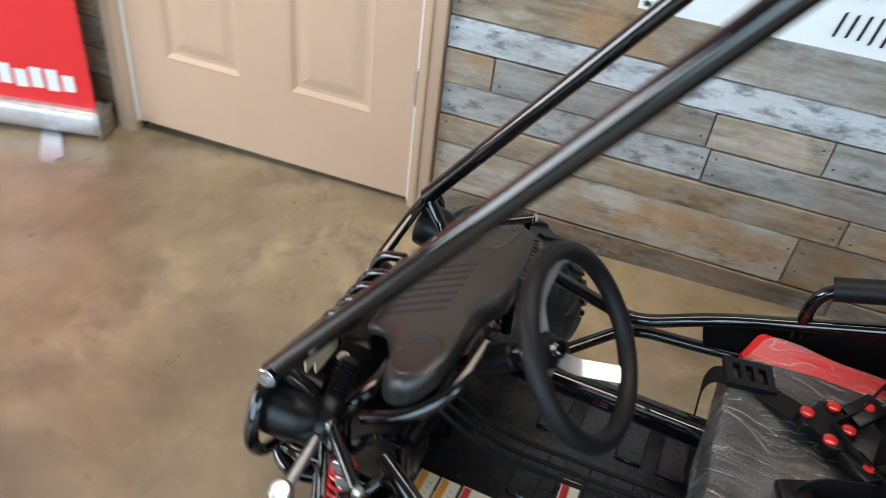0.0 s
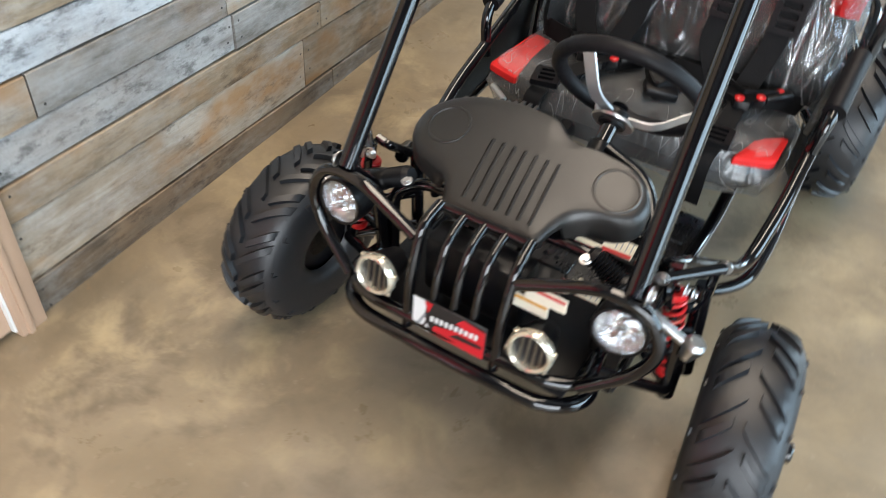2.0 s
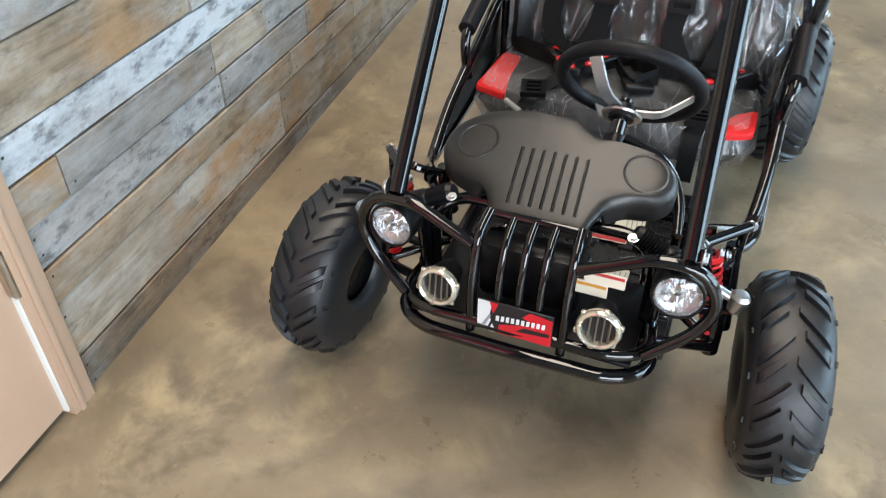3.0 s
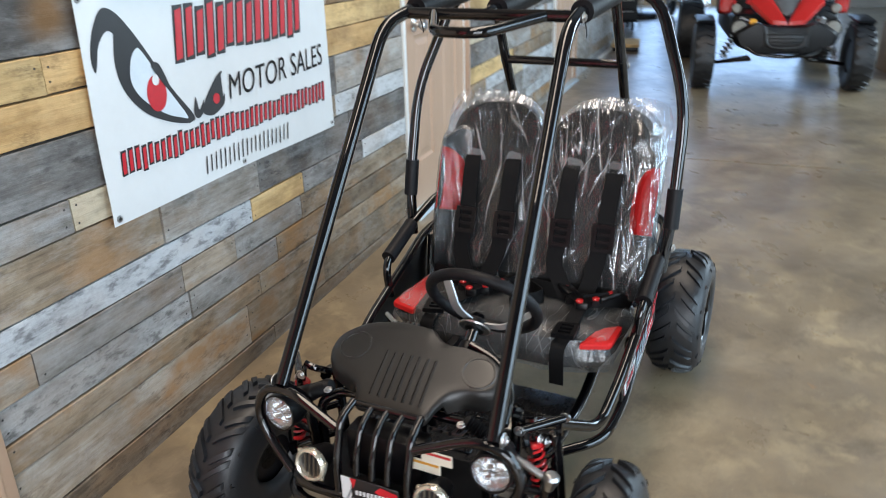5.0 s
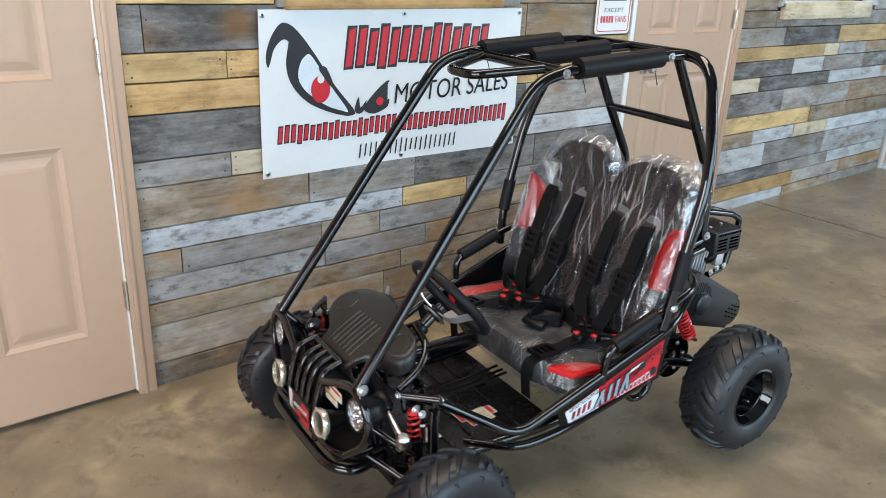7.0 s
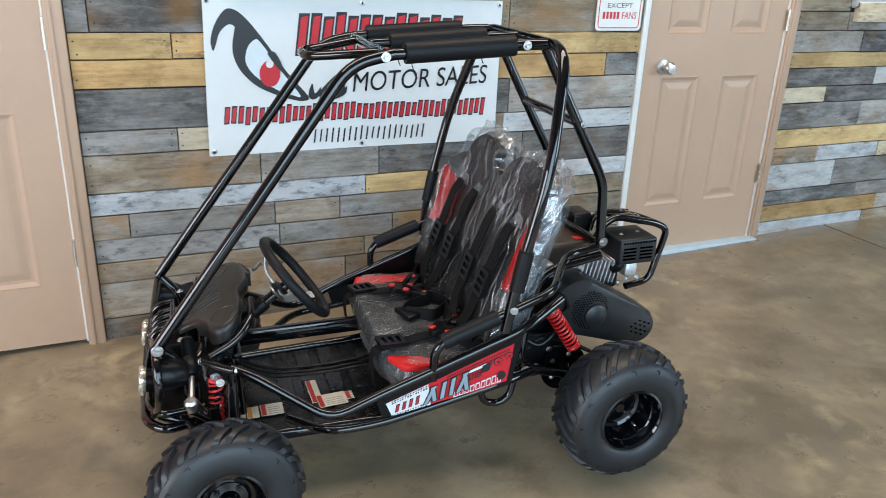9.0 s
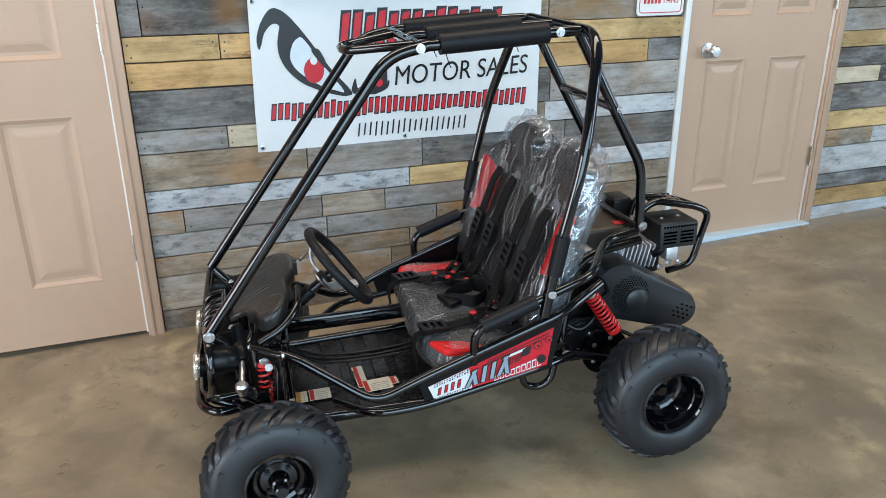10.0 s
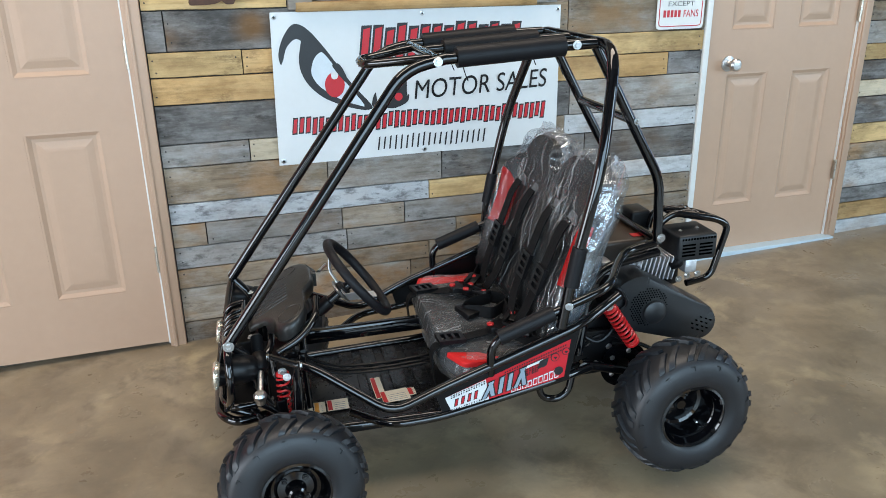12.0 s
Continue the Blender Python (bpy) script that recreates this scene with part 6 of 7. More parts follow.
def spline(points, k=6):
    """A closed smooth run through points."""
    n, out = len(points), []
    for i in range(n):
        p0, p1, p2, p3 = (Vector((*points[(i + j) % n], 0)) for j in (-1, 0, 1, 2))
        for s in range(k):
            t = s / k
            v = 0.5 * ((2 * p1) + (p2 - p0) * t + (2 * p0 - 5 * p1 + 4 * p2 - p3) * t * t + (3 * p1 - p0 - 3 * p2 + p3) * t ** 3)
            out.append((v.x, v.y))
    return out


on_banner(spline([(0.025, 0.67), (0.020, 0.74), (0.036, 0.84), (0.067, 0.92), (0.10, 0.912), (0.137, 0.845), (0.185, 0.72), (0.25, 0.532), (0.318, 0.368), (0.305, 0.338), (0.275, 0.345), (0.222, 0.378), (0.158, 0.44), (0.112, 0.527), (0.088, 0.62), (0.084, 0.712), (0.093, 0.80), (0.088, 0.825), (0.070, 0.825), (0.046, 0.775), (0.034, 0.70)], 4), INK_BLACK, 0.0012)
on_banner(spline([(0.150, 0.735), (0.165, 0.73), (0.195, 0.65), (0.235, 0.53), (0.292, 0.375), (0.268, 0.378), (0.215, 0.42), (0.150, 0.51), (0.122, 0.60), (0.130, 0.69)], 4), EYE_BLUE, 0.0024)
on_banner([(0.196 + 0.033 * math.cos(t * 0.314), 0.522 + 0.084 * math.sin(t * 0.314)) for t in range(20)], INK_RED, 0.0036)
on_banner([(0.196 + 0.012 * math.cos(t * 0.52), 0.585 + 0.026 * math.sin(t * 0.52)) for t in range(12)], BANNER, 0.0056)
on_banner(spline([(0.190, 0.655), (0.215, 0.655), (0.240, 0.55), (0.232, 0.535), (0.215, 0.575), (0.200, 0.615)], 4), INK_BLACK, 0.0046)
on_banner(spline([(0.318, 0.375), (0.332, 0.455), (0.340, 0.385), (0.362, 0.43), (0.352, 0.365), (0.332, 0.345)], 4), INK_BLACK, 0.0024)
on_banner(spline([(0.352, 0.38), (0.385, 0.46), (0.43, 0.535), (0.448, 0.54), (0.408, 0.465), (0.380, 0.395), (0.395, 0.372), (0.43, 0.39), (0.448, 0.43), (0.442, 0.375), (0.40, 0.338), (0.368, 0.345)], 4), INK_BLACK, 0.0024)
on_banner([(0.412 + 0.014 * math.cos(t * 0.52), 0.415 + 0.028 * math.sin(t * 0.52)) for t in range(12)], INK_RED, 0.0034)


def block_run(u0, u1, v0, v1, count, gap, mat, rim, slant=0.02, jag=0.15, seed=3):
    """A line of print shown as one leaning block for each sign."""
    rnd = random.Random(seed)
    w = (u1 - u0) / count
    for k in range(count):
        a, b = u0 + k * w + w * gap / 2, u0 + (k + 1) * w - w * gap / 2
        h = v1 - v0
        lo, hi = v0 + h * jag * rnd.uniform(-0.5, 0.5), v1 + h * jag * rnd.uniform(-0.5, 0.5)
        quad = [(a, lo), (b, lo + h * 0.04), (b + slant, hi), (a + slant, hi - h * 0.05)]
        if rim:
            e, ev = rim
            on_banner([(a - e, lo - ev), (b + e, lo - ev), (b + slant + e, hi + ev), (a + slant - e, hi + ev)], INK_BLACK, 0.0014)
        on_banner(quad, mat, 0.0026)


block_run(0.275, 0.84, 0.655, 0.885, 14, 0.42, INK_RED, (0.006, 0.014), 0.016, 0.16)
block_run(0.045, 0.95, 0.210, 0.305, 42, 0.50, INK_RED, (0.003, 0.008), 0.006, 0.2, 5)
block_run(0.325, 0.725, 0.05, 0.15, 20, 0.72, INK_BLACK, None, 0.006, 0.15, 7)
wm = Matrix.Translation((*bx(0.468, 0.388)[:1], 0, bx(0.468, 0.388)[1])) @ Matrix.Rotation(radians(90), 4, "X")
me = words("MOTOR SALES", 0.072, wm, 0.0002, 0.12, (BX1 - BX0) * 0.487)
for v in me.vertices:
    v.co.z += (v.co.x - bx(0.468, 0)[0]) * 0.035
    v.co.y = sag(v.co.x, v.co.z) - 0.003
part("lettering", me, INK_BLACK, banner, "thin black lettering", smooth=False)
for u, v in ((0.012, 0.97), (0.5, 0.97), (0.988, 0.97), (0.015, 0.03), (0.5, 0.03), (0.985, 0.03)):
    x, z = bx(u, v)
    part("grommet", lathe([(0.004, 0.0), (0.009, 0.0), (0.009, 0.002), (0.004, 0.003)], (x, sag(x, z) - 0.0005, z), (0, -1, 0), 16), STEEL, banner)
    part("screw", lathe([(0.0045, 0), (0.0045, 0.003), (0, 0.004)], (x, sag(x, z) - 0.0005, z), (0, -1, 0), 10), SCREW, banner)

# ---- small signs ----
sx0, sx1, sz0, sz1 = 1.998, 2.226, 1.103, 1.405
sign_m = Matrix.Translation((0, -0.012, 0)) @ Matrix.Rotation(radians(90), 4, "X")
sign = tagged(part("wall_sign", prism(smooth_outline([(sx0, sz0), (sx1, sz0), (sx1, sz1), (sx0, sz1)], 0.02, 4), 0.003, sign_m), WHITE), "small white metal sign with red and black print", "sign")
bm = bmesh.new()
inner = smooth_outline([(sx0 + 0.012, sz0 + 0.012), (sx1 - 0.012, sz0 + 0.012), (sx1 - 0.012, sz1 - 0.012), (sx0 + 0.012, sz1 - 0.012)], 0.016, 4)
part("border", tube([(x, -0.0155, z) for x, z in inner], 0.0018, 0, 6, closed=True), INK_RED, sign)
part("lettering", words("EXCEPT", 0.019, Matrix.Translation((sx0 + 0.052, -0.0152, sz0 + 0.092)) @ Matrix.Rotation(radians(90), 4, "X"), 0.0006, 0, 0.125), INK_BLACK, sign, smooth=False)
part("lettering", words("FANS", 0.028, Matrix.Translation((sx0 + 0.128, -0.0152, sz0 + 0.048)) @ Matrix.Rotation(radians(90), 4, "X"), 0.0006, 0, 0.072, 0.01), INK_RED, sign, smooth=False)
for k in range(5):
    part("print_bar", box((sx0 + 0.031 + k * 0.0175, -0.0160, sz0 + 0.048), (sx0 + 0.043 + k * 0.0175, -0.0150, sz0 + 0.076)), INK_RED, sign, smooth=False)
for k, (w, z) in enumerate(((0.15, 0.14), (0.16, 0.185), (0.12, 0.225), (0.15, 0.255))):
    part("print_bar", box((sx0 + 0.114 - w / 2, -0.0160, sz0 + z), (sx0 + 0.114 + w / 2, -0.0150, sz0 + z + 0.018)), INK_RED if k % 2 else INK_BLACK, sign, smooth=False)
boot_out = smooth_outline([(0.165, 1.248), (0.165, 1.268), (0.185, 1.285), (0.225, 1.30), (0.245, 1.36), (0.245, 1.48), (0.315, 1.48), (0.318, 1.36), (0.345, 1.30), (0.372, 1.275), (0.366, 1.262), (0.335, 1.270), (0.318, 1.262), (0.314, 1.249), (0.285, 1.249), (0.275, 1.262), (0.255, 1.252), (0.22, 1.248)], 0.012, 3)
boot = tagged(part("boot_sign", prism(boot_out, 0.004, Matrix.Translation((0, -0.012, 0)) @ Matrix.Rotation(radians(90), 4, "X")), RUST), "rusty sheet-metal cowboy boot silhouette on the planks", "sign")
part("strap", box((0.232, -0.0185, 1.305), (0.305, -0.0165, 1.318)), STEEL, boot, "pale metal strip")

# ---- roll-up banner stand beside the first door ----
stand = thing("banner_stand", pose(-0.985, -0.075, slab_z(-1.3), 0, 0, 13), "red roll-up display banner in an aluminium base", "banner stand")
base_b = part("base", box((-0.86, -0.045, 0.016), (0, 0.045, 0.096), 0.02, 3), ALU, stand, "silver aluminium cassette")
part("end_cap", box((0.0005, -0.047, 0.012), (0.010, 0.047, 0.10), 0.004), STEEL, base_b)
part("screw", bolt((0.010, 0, 0.055), (1, 0, 0), 0.005), STEEL, base_b)
for x in (-0.13, -0.62):
    part("foot", prism(smooth_outline([(x - 0.055, -0.02), (x, -0.02), (x + 0.075, -0.15), (x + 0.055, -0.172), (x + 0.015, -0.168)], 0.014, 3), 0.012), BRIGHT, stand, "pale swivel foot")
sheet = part("sheet", box((-0.84, -0.012, 0.09), (-0.012, -0.010, 2.05)), simple("bright_red_sheet", (0.66, 0.018, 0.022), 0.38, vary=0.08), stand, "red printed sheet", smooth=False)
for zz, x0, cnt, w, hgt in ((0.142, -0.80, 15, 0.046, 0.062), (0.310, -0.80, 9, 0.066, 0.100), (0.440, -0.80, 11, 0.062, 0.105)):
    end = -0.06 if zz < 0.2 else (-0.245 if zz < 0.4 else -0.175)
    for k in range(cnt):
        xr = end - k * w
        part("print_bar", box((xr - w * 0.74, -0.0142, zz - 0.004 * (k % 2)), (xr, -0.0126, zz + hgt * (1 if k % 3 else 0.8))), BANNER, sheet, smooth=False)
part("pole", rod((-0.43, 0.02, 0.08), (-0.43, 0.02, 2.06), 0.008), ALU, stand)
part("top_rail", rod((-0.845, -0.01, 2.055), (-0.005, -0.01, 2.055), 0.012), ALU, stand)

# ---- the showroom beyond: a second buggy, motorcycles, boxes ----
bk = thing("sport_buggy", pose(6.05, -1.695, LEVEL, 0, 0, 6.5), "red and black off-road buggy facing the camera", "buggy")


# the nose's slope: across, up the slope, out of it
BONNET = Matrix(((0, 0.77, -0.64, -0.24), (-1, 0, 0, 0), (0, 0.64, 0.77, 0.535), (0, 0, 0, 1)))


def plain_wheel(parent, p, r, w, label):
    h = part("wheel", rod((p[0], p[1] - w * 0.35, p[2]), (p[0], p[1] + w * 0.35, p[2]), r * 0.5), BLACK_SATIN, parent, label)
    prof = [(r * 0.5, -0.4 * w), (r * 0.75, -0.5 * w), (r * 0.92, -0.46 * w), (r * 0.985, -0.3 * w), (r, 0), (r * 0.985, 0.3 * w), (r * 0.92, 0.46 * w), (r * 0.75, 0.5 * w), (r * 0.5, 0.4 * w)]
    bm = lathe(prof, p, (0, 1, 0), 36)
    part("tyre", bm, RUBBER, h)
    bm = bmesh.new()
    for k in range(24):
        t = 2 * math.pi * k / 24
        for sk in (-1, 1):
            c = Vector((p[0] + r * math.cos(t), p[1] + sk * w * 0.22, p[2] + r * math.sin(t)))
            q = Matrix.Translation(c) @ Matrix.Rotation(-t, 4, "Y") @ Matrix.Rotation(0.5 * sk, 4, "X")
            vs = bmesh.ops.create_cube(bm, size=1, matrix=q @ Matrix.Diagonal((0.008, w * 0.42, r * 0.13, 1)))
    tagged(part("tread", bm, RUBBER, h), kind="stuff")
    return h


for s in (-1, 1):
    plain_wheel(bk, (0.0, 0.592 * s, 0.265), 0.265, 0.17, "front wheel with a tall dark tyre")
    plain_wheel(bk, (1.75, 0.62 * s, 0.28), 0.28, 0.25, "rear wheel with a tall dark tyre")
    for x in (-0.06, 0.10):
        part("wishbone", tube([(x, 0.22 * s, 0.24), (0.02, 0.50 * s, 0.20)], 0.014, 0), BLACK_GLOSS, bk)
    shock(bk, (0.04, 0.28 * s, 0.56), (0.02, 0.44 * s, 0.24), 0.032, "front shock absorber with a pale spring", STEEL, "pale zinc")
    hl = part("headlight", lathe([(0, -0.06), (0.06, -0.03), (0.07, 0.0), (0.062, 0.012), (0, 0.02)], (-0.17, 0.345 * s, 0.50), (-1, 0, 0.1), 20), BLACK_SATIN, bk)
    part("lens", lathe([(0.055, 0.013), (0, 0.022)], (-0.17, 0.345 * s, 0.50), (-1, 0, 0.1), 20), DULL_LENS, hl)
    part("indicator", box((-0.215, 0.25 * s - 0.028, 0.49), (-0.19, 0.25 * s + 0.028, 0.575), 0.012), AMBER if s > 0 else SLOT, bk, "small indicator lamp")
    part("mudguard", pillow(smooth_outline([(-0.16, -0.075), (0.2, -0.075), (0.2, 0.075), (-0.16, 0.075)], 0.04, 3), 0.01, -0.01, pose(0.03, 0.595 * s, 0.548, 0, -4, 0)), BLACK_SATIN, bk)
    part("cage_tube", tube([(0.15, 0.40 * s, 0.70), (0.75, 0.45 * s, 1.45), (1.55, 0.45 * s, 1.50), (1.85, 0.40 * s, 0.75)], 0.022, 0.12), BLACK_GLOSS, bk)
    wing = part("nose_wing", pillow(densify(smooth_outline([(-0.004 * s, -0.01), (0.12 * s, 0.0), (0.28 * s, 0.22), (0.29 * s, 0.46), (0.13 * s, 0.46), (0.10 * s, 0.24), (0.035 * s, 0.09)][::s], 0.02, 3), 0.04), 0.022, -0.03, BONNET), RED_PLASTIC, bk, "glossy red half of the V-shaped nose")
    for q, y, w in ((0.075, 0.03, 0.05), (0.11, 0.075, 0.06), (0.16, 0.125, 0.05)):
        part("print_bar", prism([(q * s - w / 2, y), (q * s + w / 2, y + 0.012), (q * s + w / 2, y + 0.030), (q * s - w / 2, y + 0.018)], 0.006, BONNET @ Matrix.Translation((0, 0, 0.018))), BANNER, wing, "white graphic on the nose")
    part("side_fairing", pillow(densify(smooth_outline([(-0.05, -0.11), (0.05, -0.11), (0.07, 0.22), (-0.05, 0.22)], 0.03, 3), 0.04), 0.02, -0.02, Matrix.Translation((0.10, 0.44 * s, 0.70)) @ Matrix(((0, 0, -1, 0), (1, 0, 0, 0), (0, 1, 0, 0), (0, 0, 0, 1)))), RED_PLASTIC, bk, "red upright side panel")
    part("running_lamp", lathe([(0, -0.03), (0.03, -0.02), (0.038, 0.0), (0.03, 0.012), (0, 0.016)], (-0.05, 0.37 * s, 0.64), (-1, 0, 0.1), 16), DULL_LENS, bk, "small pale round lamp")
    part("grille_frame", tube([(-0.245, 0.165 * s, 0.52), (-0.265, 0.135 * s, 0.37), (-0.272, 0.0, 0.355)], 0.016, 0.04), COVER, bk)
    sb = part("seat", pillow(densify(smooth_outline([(-0.2, 0), (0.2, 0), (0.2, 0.62), (0.1, 0.75), (-0.1, 0.75), (-0.2, 0.62)], 0.05, 3), 0.06), 0.06, -0.05, Matrix.Translation((1.0, 0.24 * s, 0.5)) @ Matrix.Rotation(radians(15), 4, "Y") @ Matrix(((0, 0, -1, 0), (1, 0, 0, 0), (0, 1, 0, 0), (0, 0, 0, 1)))), VINYL, bk, "black bucket seat with red straps")
    for dy in (-0.07, 0.07):
        part("strap", ribbon([(1.10, 0.24 * s + dy, 1.15), (0.97, 0.24 * s + dy, 0.85), (0.88, 0.24 * s + dy, 0.6)], (0, 1, 0), 0.05, 0.004), RED_VINYL, sb)
part("bumper", pillow(densify(smooth_outline([(-0.40, 0.12), (-0.37, 0.03), (-0.2, -0.04), (0.2, -0.04), (0.37, 0.03), (0.40, 0.12), (0.24, 0.22), (0.12, 0.18), (-0.12, 0.18), (-0.24, 0.22)], 0.04, 3), 0.05), 0.05, -0.03, Matrix.Translation((-0.20, 0, 0.34)) @ Matrix(((0, 0, -1, 0), (1, 0, 0, 0), (0, 1, 0, 0), (0, 0, 0, 1)))), BLACK_SATIN, bk, "black moulded front bumper")
grl = part("grille", box((-0.262, -0.17, 0.36), (-0.235, 0.17, 0.47), 0.01), INK_BLACK, bk)
for z in (0.375, 0.403, 0.431, 0.459):
    part("slat", box((-0.270, -0.165, z - 0.005), (-0.255, 0.165, z + 0.005), 0.003), BLACK_SATIN, grl)
part("skid_bar", tube([(-0.20, -0.34, 0.42), (-0.27, -0.22, 0.31), (-0.28, 0, 0.29), (-0.27, 0.22, 0.31), (-0.20, 0.34, 0.42)], 0.014, 0.06), BLACK_GLOSS, bk)
part("nose_insert", pillow(densify(smooth_outline([(-0.03, 0.10), (0.03, 0.10), (0.10, 0.26), (0.12, 0.46), (-0.12, 0.46), (-0.10, 0.26)], 0.03, 3), 0.04), 0.008, -0.03, BONNET), SLOT, bk, "grey insert in the nose")
part("body", box((0.35, -0.36, 0.32), (1.75, 0.36, 0.56), 0.05, 3), BLACK_SATIN, bk)
part("cross_tube", tube([(0.75, -0.45, 1.45), (0.75, 0.45, 1.45)], 0.02, 0), BLACK_GLOSS, bk)


def dirt_bike(m, body, label):
    b = thing("motorcycle", m, label, "motorcycle", "motorcycles in the showroom")
    for x in (-0.62, 0.62):
        h = part("wheel", rod((x, -0.05, 0.30), (x, 0.05, 0.30), 0.05), STEEL, b)
        part("tyre", lathe([(0.22, -0.04), (0.27, -0.05), (0.30, -0.03), (0.305, 0), (0.30, 0.03), (0.27, 0.05), (0.22, 0.04), (0.215, 0), (0.22, -0.04)], (x, 0, 0.305), (0, 1, 0), 32), RUBBER, h)
        bm = bmesh.new()
        for k in range(14):
            t = 2 * math.pi * k / 14
            rod((x, 0.02 * (-1) ** k, 0.30), (x + 0.22 * math.cos(t), 0, 0.305 + 0.22 * math.sin(t)), 0.003, 5, bm)
        tagged(part("spokes", bm, STEEL, h), kind="stuff")
    for s in (-1, 1):
        part("fork_leg", rod((-0.62, 0.085 * s, 0.30), (-0.38, 0.085 * s, 0.95), 0.022), CHROME, b)
        part("side_cover", pillow(smooth_outline([(-0.3, 0), (0.1, -0.1), (0.3, 0.1), (-0.1, 0.2)], 0.05, 3), 0.02, -0.02, Matrix.Translation((0.02, 0.13 * s, 0.62)) @ Matrix.Rotation(radians(90), 4, "X")), body, b)
        part("swing_arm", tube([(0.1, 0.08 * s, 0.40), (0.62, 0.08 * s, 0.30)], 0.02, 0), ALU, b)
        part("shock", coil((0.28, 0.12 * s, 0.65), (0.46, 0.12 * s, 0.36), 0.03, 0.007, 7), RED_PAINT, b)
    part("engine", box((-0.18, -0.13, 0.28), (0.16, 0.13, 0.55), 0.04, 3), ALU, b)
    part("frame", tube([(-0.40, 0, 0.92), (-0.25, 0, 0.36), (0.12, 0, 0.30), (0.22, 0, 0.68), (-0.38, 0, 0.84)], 0.025, 0.08), BLACK_GLOSS, b)
    part("tank", pillow(densify(smooth_outline([(-0.30, -0.10), (0.16, -0.13), (0.16, 0.13), (-0.30, 0.10)], 0.06, 3), 0.06), 0.10, -0.08, pose(-0.12, 0, 0.84, 0, 6, 0)), body, b)
    part("saddle", pillow(densify(smooth_outline([(-0.35, -0.10), (0.35, -0.11), (0.35, 0.11), (-0.35, 0.10)], 0.06, 3), 0.06), 0.04, -0.05, pose(0.38, 0, 0.84, 0, -4, 0)), VINYL, b)
    part("handlebar", tube([(-0.30, -0.38, 1.08), (-0.36, -0.15, 1.04), (-0.38, 0, 1.0), (-0.36, 0.15, 1.04), (-0.30, 0.38, 1.08)], 0.014, 0.06), BLACK_GLOSS, b)
    part("headlamp", lathe([(0, -0.08), (0.07, -0.05), (0.085, 0), (0.06, 0.02), (0, 0.03)], (-0.50, 0, 0.90), (-1, 0, 0), 20), BLACK_SATIN, b)
    part("front_fender", ribbon([(-0.92, 0, 0.60), (-0.70, 0, 0.66), (-0.42, 0, 0.62)], (0, 1, 0), 0.13, 0.008), body, b)
    part("rear_fender", ribbon([(0.5, 0, 0.80), (0.75, 0, 0.82), (1.0, 0, 0.76)], (0, 1, 0), 0.16, 0.008), body, b)
    part("exhaust", tube([(-0.15, -0.14, 0.40), (0.2, -0.16, 0.36), (0.7, -0.17, 0.50)], 0.035, 0.1), CHROME, b)
    part("kickstand", tube([(0.05, 0.10, 0.32), (0.10, 0.30, 0.0)], 0.012, 0), STEEL, b)
    return b


dirt_bike(pose(9.40, -0.80, LEVEL, 0, 0, 5), INK_BLACK, "black motorcycle with spoked wheels on the showroom floor")
for x, y, rz in ((11.5, -0.45, 14), (12.3, 0.55, 20)):
    dirt_bike(pose(x, y, LEVEL, 0, 0, rz), BLACK_GLOSS, "black motorcycle with spoked wheels on the showroom floor")


def carton(m, w, d, h, label):
    b = tagged(part("cardboard_box", box((-w / 2, -d / 2, 0), (w / 2, d / 2, h), 0.006), CARDBOARD, None, "", m), label, "box", "cardboard boxes")
    part("tape", box((-w / 2 - 0.001, -0.025, h * 0.75), (w / 2 + 0.001, 0.025, h + 0.001)), STICKER, b, "pale packing tape", smooth=False)
    return b


carton(pose(7.0, -2.95, LEVEL, 0, 0, 8), 0.75, 0.6, 0.42, "large brown cardboard box on the floor")
carton(pose(7.0, -2.93, LEVEL + 0.422, 0, 0, 3), 0.7, 0.58, 0.40, "brown cardboard box stacked on another")
carton(pose(7.6, -3.7, LEVEL, 0, 0, -6), 0.8, 0.7, 0.55, "large brown cardboard box on the floor")
creeper = thing("creeper_board", pose(8.20, -0.17, LEVEL, 0, 0, 6), "low yellow padded board lying on the floor", "board")
part("pad", box((-0.26, -0.15, 0.045), (0.26, 0.15, 0.085), 0.012, 3), WOOD["yellow"], creeper)
for x in (-0.2, 0.2):
    part("rail", box((x - 0.025, -0.14, 0.0), (x + 0.025, 0.14, 0.046), 0.004), BLACK_SATIN, creeper)
tagged(part("trim", box((7.17, -0.055, LEVEL), (8.32, -0.012, LEVEL + 0.03), 0.004), WHITE), "white metal strip lying along the wall's foot", "trim", kind="structure")
cart = thing("tool_trolley", pose(10.08, 0.22, LEVEL, 0, 0, 18), "tall black tool trolley with bins on its top", "trolley")
part("cabinet", box((-0.25, -0.22, 0.12), (0.25, 0.22, 1.02), 0.012, 3), BLACK_SATIN, cart)
for k in range(6):
    z = 0.16 + k * 0.14
    dr = part("drawer", box((-0.258, -0.205, z), (-0.246, 0.205, z + 0.125), 0.004), INK_BLACK if k != 3 else SLOT, cart)
    part("handle", rod((-0.268, -0.15, z + 0.10), (-0.268, 0.15, z + 0.10), 0.007), STEEL, dr)
for x in (-0.2, 0.2):
    for y in (-0.17, 0.17):
        part("castor", lathe([(0, -0.018), (0.05, -0.018), (0.06, -0.008), (0.06, 0.008), (0.05, 0.018), (0, 0.018)], (x, y, 0.06), (0, 1, 0), 18), RUBBER, cart)
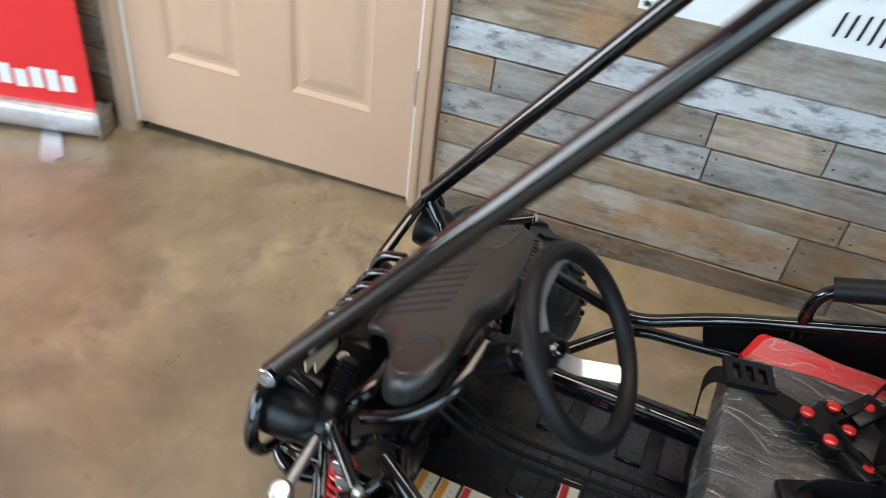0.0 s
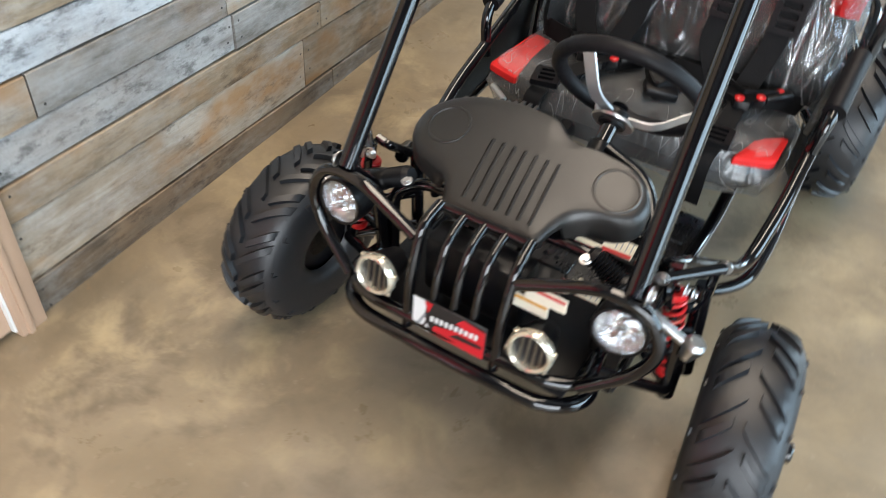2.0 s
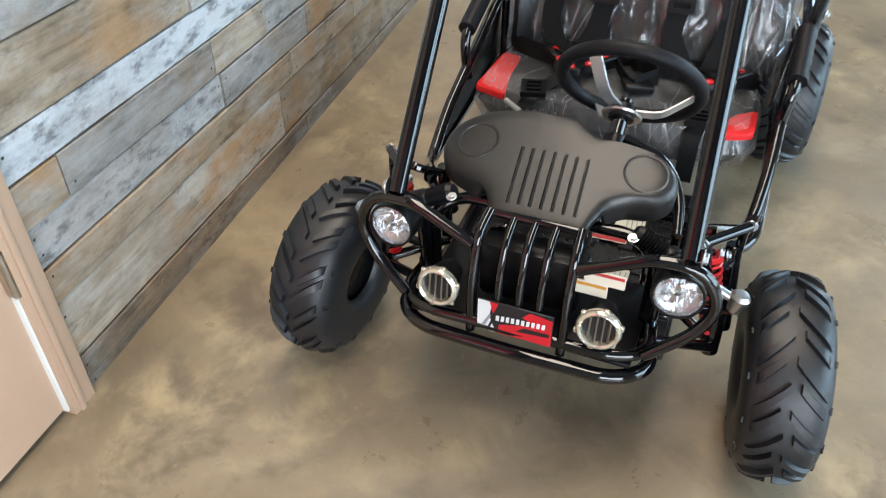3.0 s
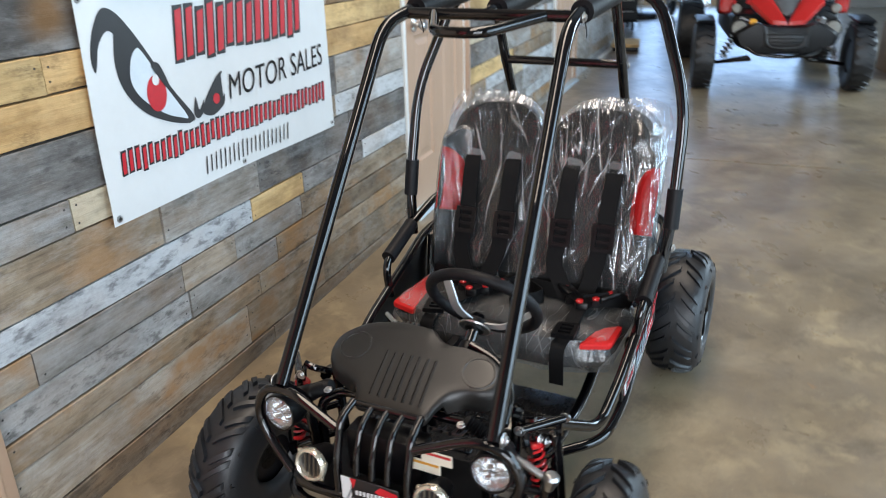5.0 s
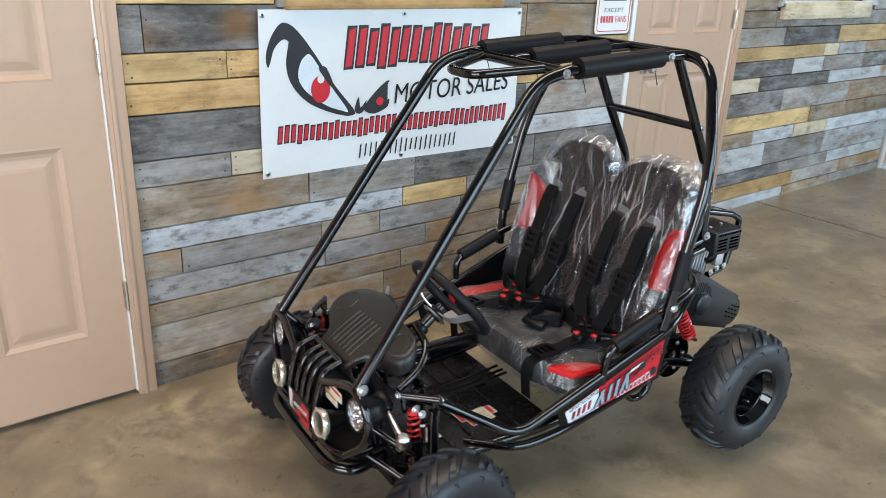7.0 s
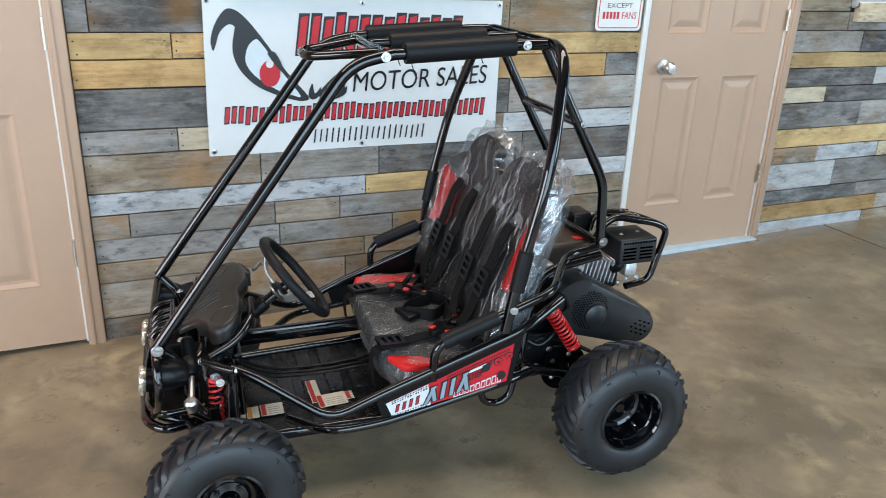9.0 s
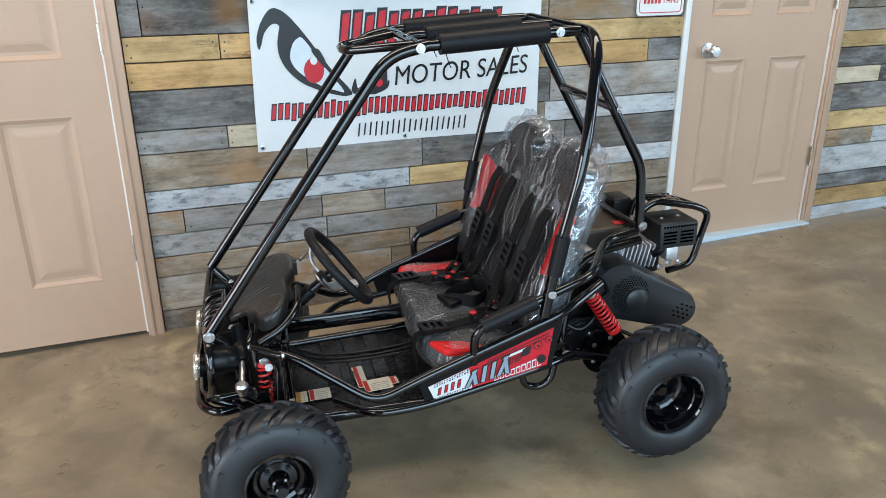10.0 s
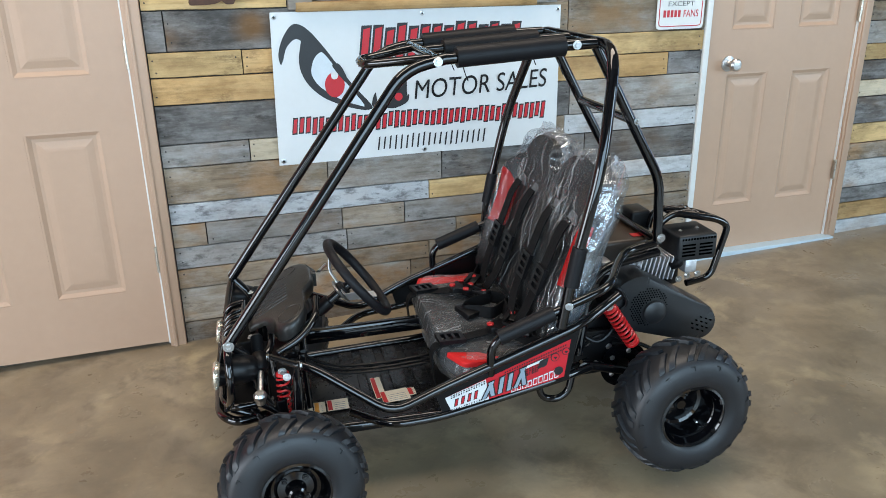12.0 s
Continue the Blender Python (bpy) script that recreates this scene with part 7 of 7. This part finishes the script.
for z, mat, nm in ((1.021, simple("blue_plastic", (0.03, 0.07, 0.42), 0.35), "blue plastic parts bin on the trolley"), (1.135, RED_PLASTIC, "red plastic parts bin on another bin")):
    tagged(part("parts_bin", box((-0.19, -0.20, 0), (0.19, 0.20, 0.11), 0.015, 3), mat, None, "", cart.matrix_world @ pose(0, 0, z, 0, 0, 4)), nm, "bin")
stool = thing("work_stool", pose(11.75, 0.12, LEVEL), "low round black stool with a bright column", "stool")
part("seat", lathe([(0, 0.44), (0.17, 0.44), (0.19, 0.47), (0.18, 0.51), (0, 0.52)], (0, 0, 0), (0, 0, 1), 28), VINYL, stool)
part("column", rod((0, 0, 0.09), (0, 0, 0.44), 0.022), CHROME, stool)
part("base", lathe([(0, 0), (0.28, 0), (0.28, 0.05), (0.24, 0.08), (0, 0.09)], (0, 0, 0), (0, 0, 1), 28), BLACK_SATIN, stool)
can = tagged(part("yellow_tin", box((4.20, 0.0, 1.241), (4.30, 0.055, 1.36), 0.01, 3), simple("yellow_tin_paint", (0.70, 0.52, 0.02), 0.35)), "small bright yellow tin on the window sill", "tin")
part("lid", box((4.215, 0.008, 1.361), (4.285, 0.047, 1.378), 0.006), BLACK_SATIN, can)

# ---- boards of the plank wall, each one a piece ----


def plank(x0, x1, z0, z1, tone, rnd):
    """One rough board with wavering edges and two nails at each end."""
    n = max(3, int((x1 - x0) / 0.12))
    y0 = -rnd.uniform(0.0, 0.006)
    g = 0.0021
    xs = [x0 + g + (x1 - x0 - 2 * g) * i / n for i in range(n + 1)]
    verts, faces = [], []
    for x in xs:
        b, t = z0 + g + rnd.uniform(-0.0012, 0.0012), z1 - g + rnd.uniform(-0.0012, 0.0012)
        yy = y0 + rnd.uniform(-0.0008, 0.0008)
        verts += [(x, 0.0135, b), (x, yy + 0.002, b), (x, yy, b + 0.002), (x, yy, t - 0.002), (x, yy + 0.002, t), (x, 0.0135, t)]
    for i in range(n):
        for k in range(5):
            a = i * 6 + k
            faces.append((a, a + 6, a + 7, a + 1))
    faces += [(0, 1, 2, 3, 4, 5), tuple(n * 6 + k for k in (5, 4, 3, 2, 1, 0))]
    boards = len(faces)
    if z1 - z0 > 0.06 and x1 - x0 > 0.15:
        for xe, sg in ((x0, 1), (x1, -1)):
            for zf in (0.28, 0.72):
                if rnd.random() < 0.2:
                    continue
                cx, cz, c0 = xe + sg * rnd.uniform(0.012, 0.024), z0 + (z1 - z0) * (zf + rnd.uniform(-0.06, 0.06)), len(verts)
                for k in range(6):
                    verts.append((cx + 0.0032 * math.cos(k * 1.0472), y0 - 0.0012, cz + 0.0032 * math.sin(k * 1.0472)))
                faces.append(tuple(range(c0 + 5, c0 - 1, -1)))
    me = bpy.data.meshes.new("plank")
    me.from_pydata(verts, [], faces)
    me.materials.append(WOOD[tone]), me.materials.append(SCREW)
    me.polygons.foreach_set("material_index", [0 if i < boards else 1 for i in range(len(faces))])
    ob = new("plank", me)
    ob.parent = wall_n


rnd = random.Random(11)
WEST = [0, 0.082, 0.222, 0.299, 0.387, 0.476, 0.555, 0.692, 0.775, 0.915, 1.010, 1.096, 1.233, 1.335]
EAST = [0.03, 0.138, 0.226, 0.305, 0.445, 0.527, 0.624, 0.753, 0.833, 0.924, 0.999, 1.102, 1.19]
# each row from the floor up: (where a board ends, its tone)
WEST_ROWS = [
    [(1.05, "umber"), (1.62, "umber"), (2.247, "umber")], [(0.92, "pale"), (1.42, "stain"), (2.247, "brown")],
    [(1.00, "stain"), (1.45, "brown"), (2.247, "stain")], [(0.66, "mould"), (1.12, "grey"), (1.55, "stain"), (2.247, "brown")],
    [(0.13, "pale"), (0.645, "grey"), (0.90, "pale"), (1.30, "grey"), (2.247, "brown")], [(1.006, "mould"), (1.325, "yellow"), (1.80, "dark"), (2.247, "light")],
    [(0.60, "brown"), (1.06, "grey"), (1.70, "dark"), (2.247, "dark")], [(0.318, "grey"), (0.47, "cream"), (1.6, "brown"), (2.247, "light")],
    [(1.2, "dark"), (1.62, "dark"), (2.247, "grey")], [(0.75, "orange"), (1.52, "brown"), (2.08, "orange"), (2.247, "dark")],
    [(0.323, "yellow"), (0.62, "orange"), (1.55, "brown"), (2.247, "yellow")], [(0.075, "dark"), (1.0, "dark"), (1.60, "brown"), (2.247, "brown")],
    [(0.495, "yellow"), (1.54, ""), (2.247, "brown")],
]
EAST_ROWS = [
    [(3.9, "light"), (4.5, "brown"), (5.195, "grey")], [(3.99, "orange"), (4.6, "grey"), (5.195, "stain")], [(3.8, "dark"), (4.4, "grey"), (5.195, "light")],
    [(3.6, "light"), (4.3, "grey"), (5.195, "light")], [(3.45, "brown"), (3.9, "light"), (4.3, "cream"), (5.195, "light")], [(4.05, "yellow"), (4.5, "stain"), (5.195, "brown")],
    [(3.7, "dark"), (4.5, "grey"), (5.195, "brown")], [(3.42, "cream"), (4.2, "dark"), (5.195, "light")], [(3.75, "dark"), (4.1, "light"), (4.6, "grey"), (5.195, "dark")],
    [(4.08, "yellow"), (4.25, "cream"), (4.6, "light"), (5.195, "brown")], [(3.6, "grey"), (4.22, "dark"), (5.195, "yellow")], [(3.48, "brown"), (5.195, "grey")],
]
for start, levels, rows in ((0.008, WEST, WEST_ROWS), (3.132, EAST, EAST_ROWS)):
    for z0, z1, row in zip(levels, levels[1:], rows):
        x = start
        for end, tone in row:
            if tone:
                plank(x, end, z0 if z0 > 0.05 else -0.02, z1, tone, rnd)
            x = end
TONES = ["grey", "grey", "light", "light", "brown", "dark", "stain", "cream", "yellow"]


def random_rows(x0, x1, z, top, tones, skip=None):
    while z < top:
        h = rnd.choice((0.085, 0.09, 0.14, 0.095))
        x = x0
        while x < x1 - 0.02:
            e = min(x1, x + rnd.uniform(0.45, 1.2))
            if x1 - e < 0.15:
                e = x1
            if skip and z + h > skip[2] and z < skip[3] and e > skip[0] and x < skip[1]:
                if x < skip[0] - 0.05:
                    e = skip[0]
                else:
                    x = skip[1]
                    continue
            plank(x, e, z, min(z + h, top), rnd.choice(tones), rnd)
            x = e
        z += h


random_rows(0.008, 2.247, 1.335, 2.45, TONES, (0.495, 1.545, 1.2, 2.17))
random_rows(3.132, 5.195, 1.19, 2.45, TONES, (3.472, 4.605, 1.1, 2.14))
random_rows(6.10, 8.15, 0.03, 2.45, ["grey", "light", "light", "light", "grey", "brown"])
random_rows(-1.9, -0.985, -0.05, 2.3, ["brown", "dark", "orange"])
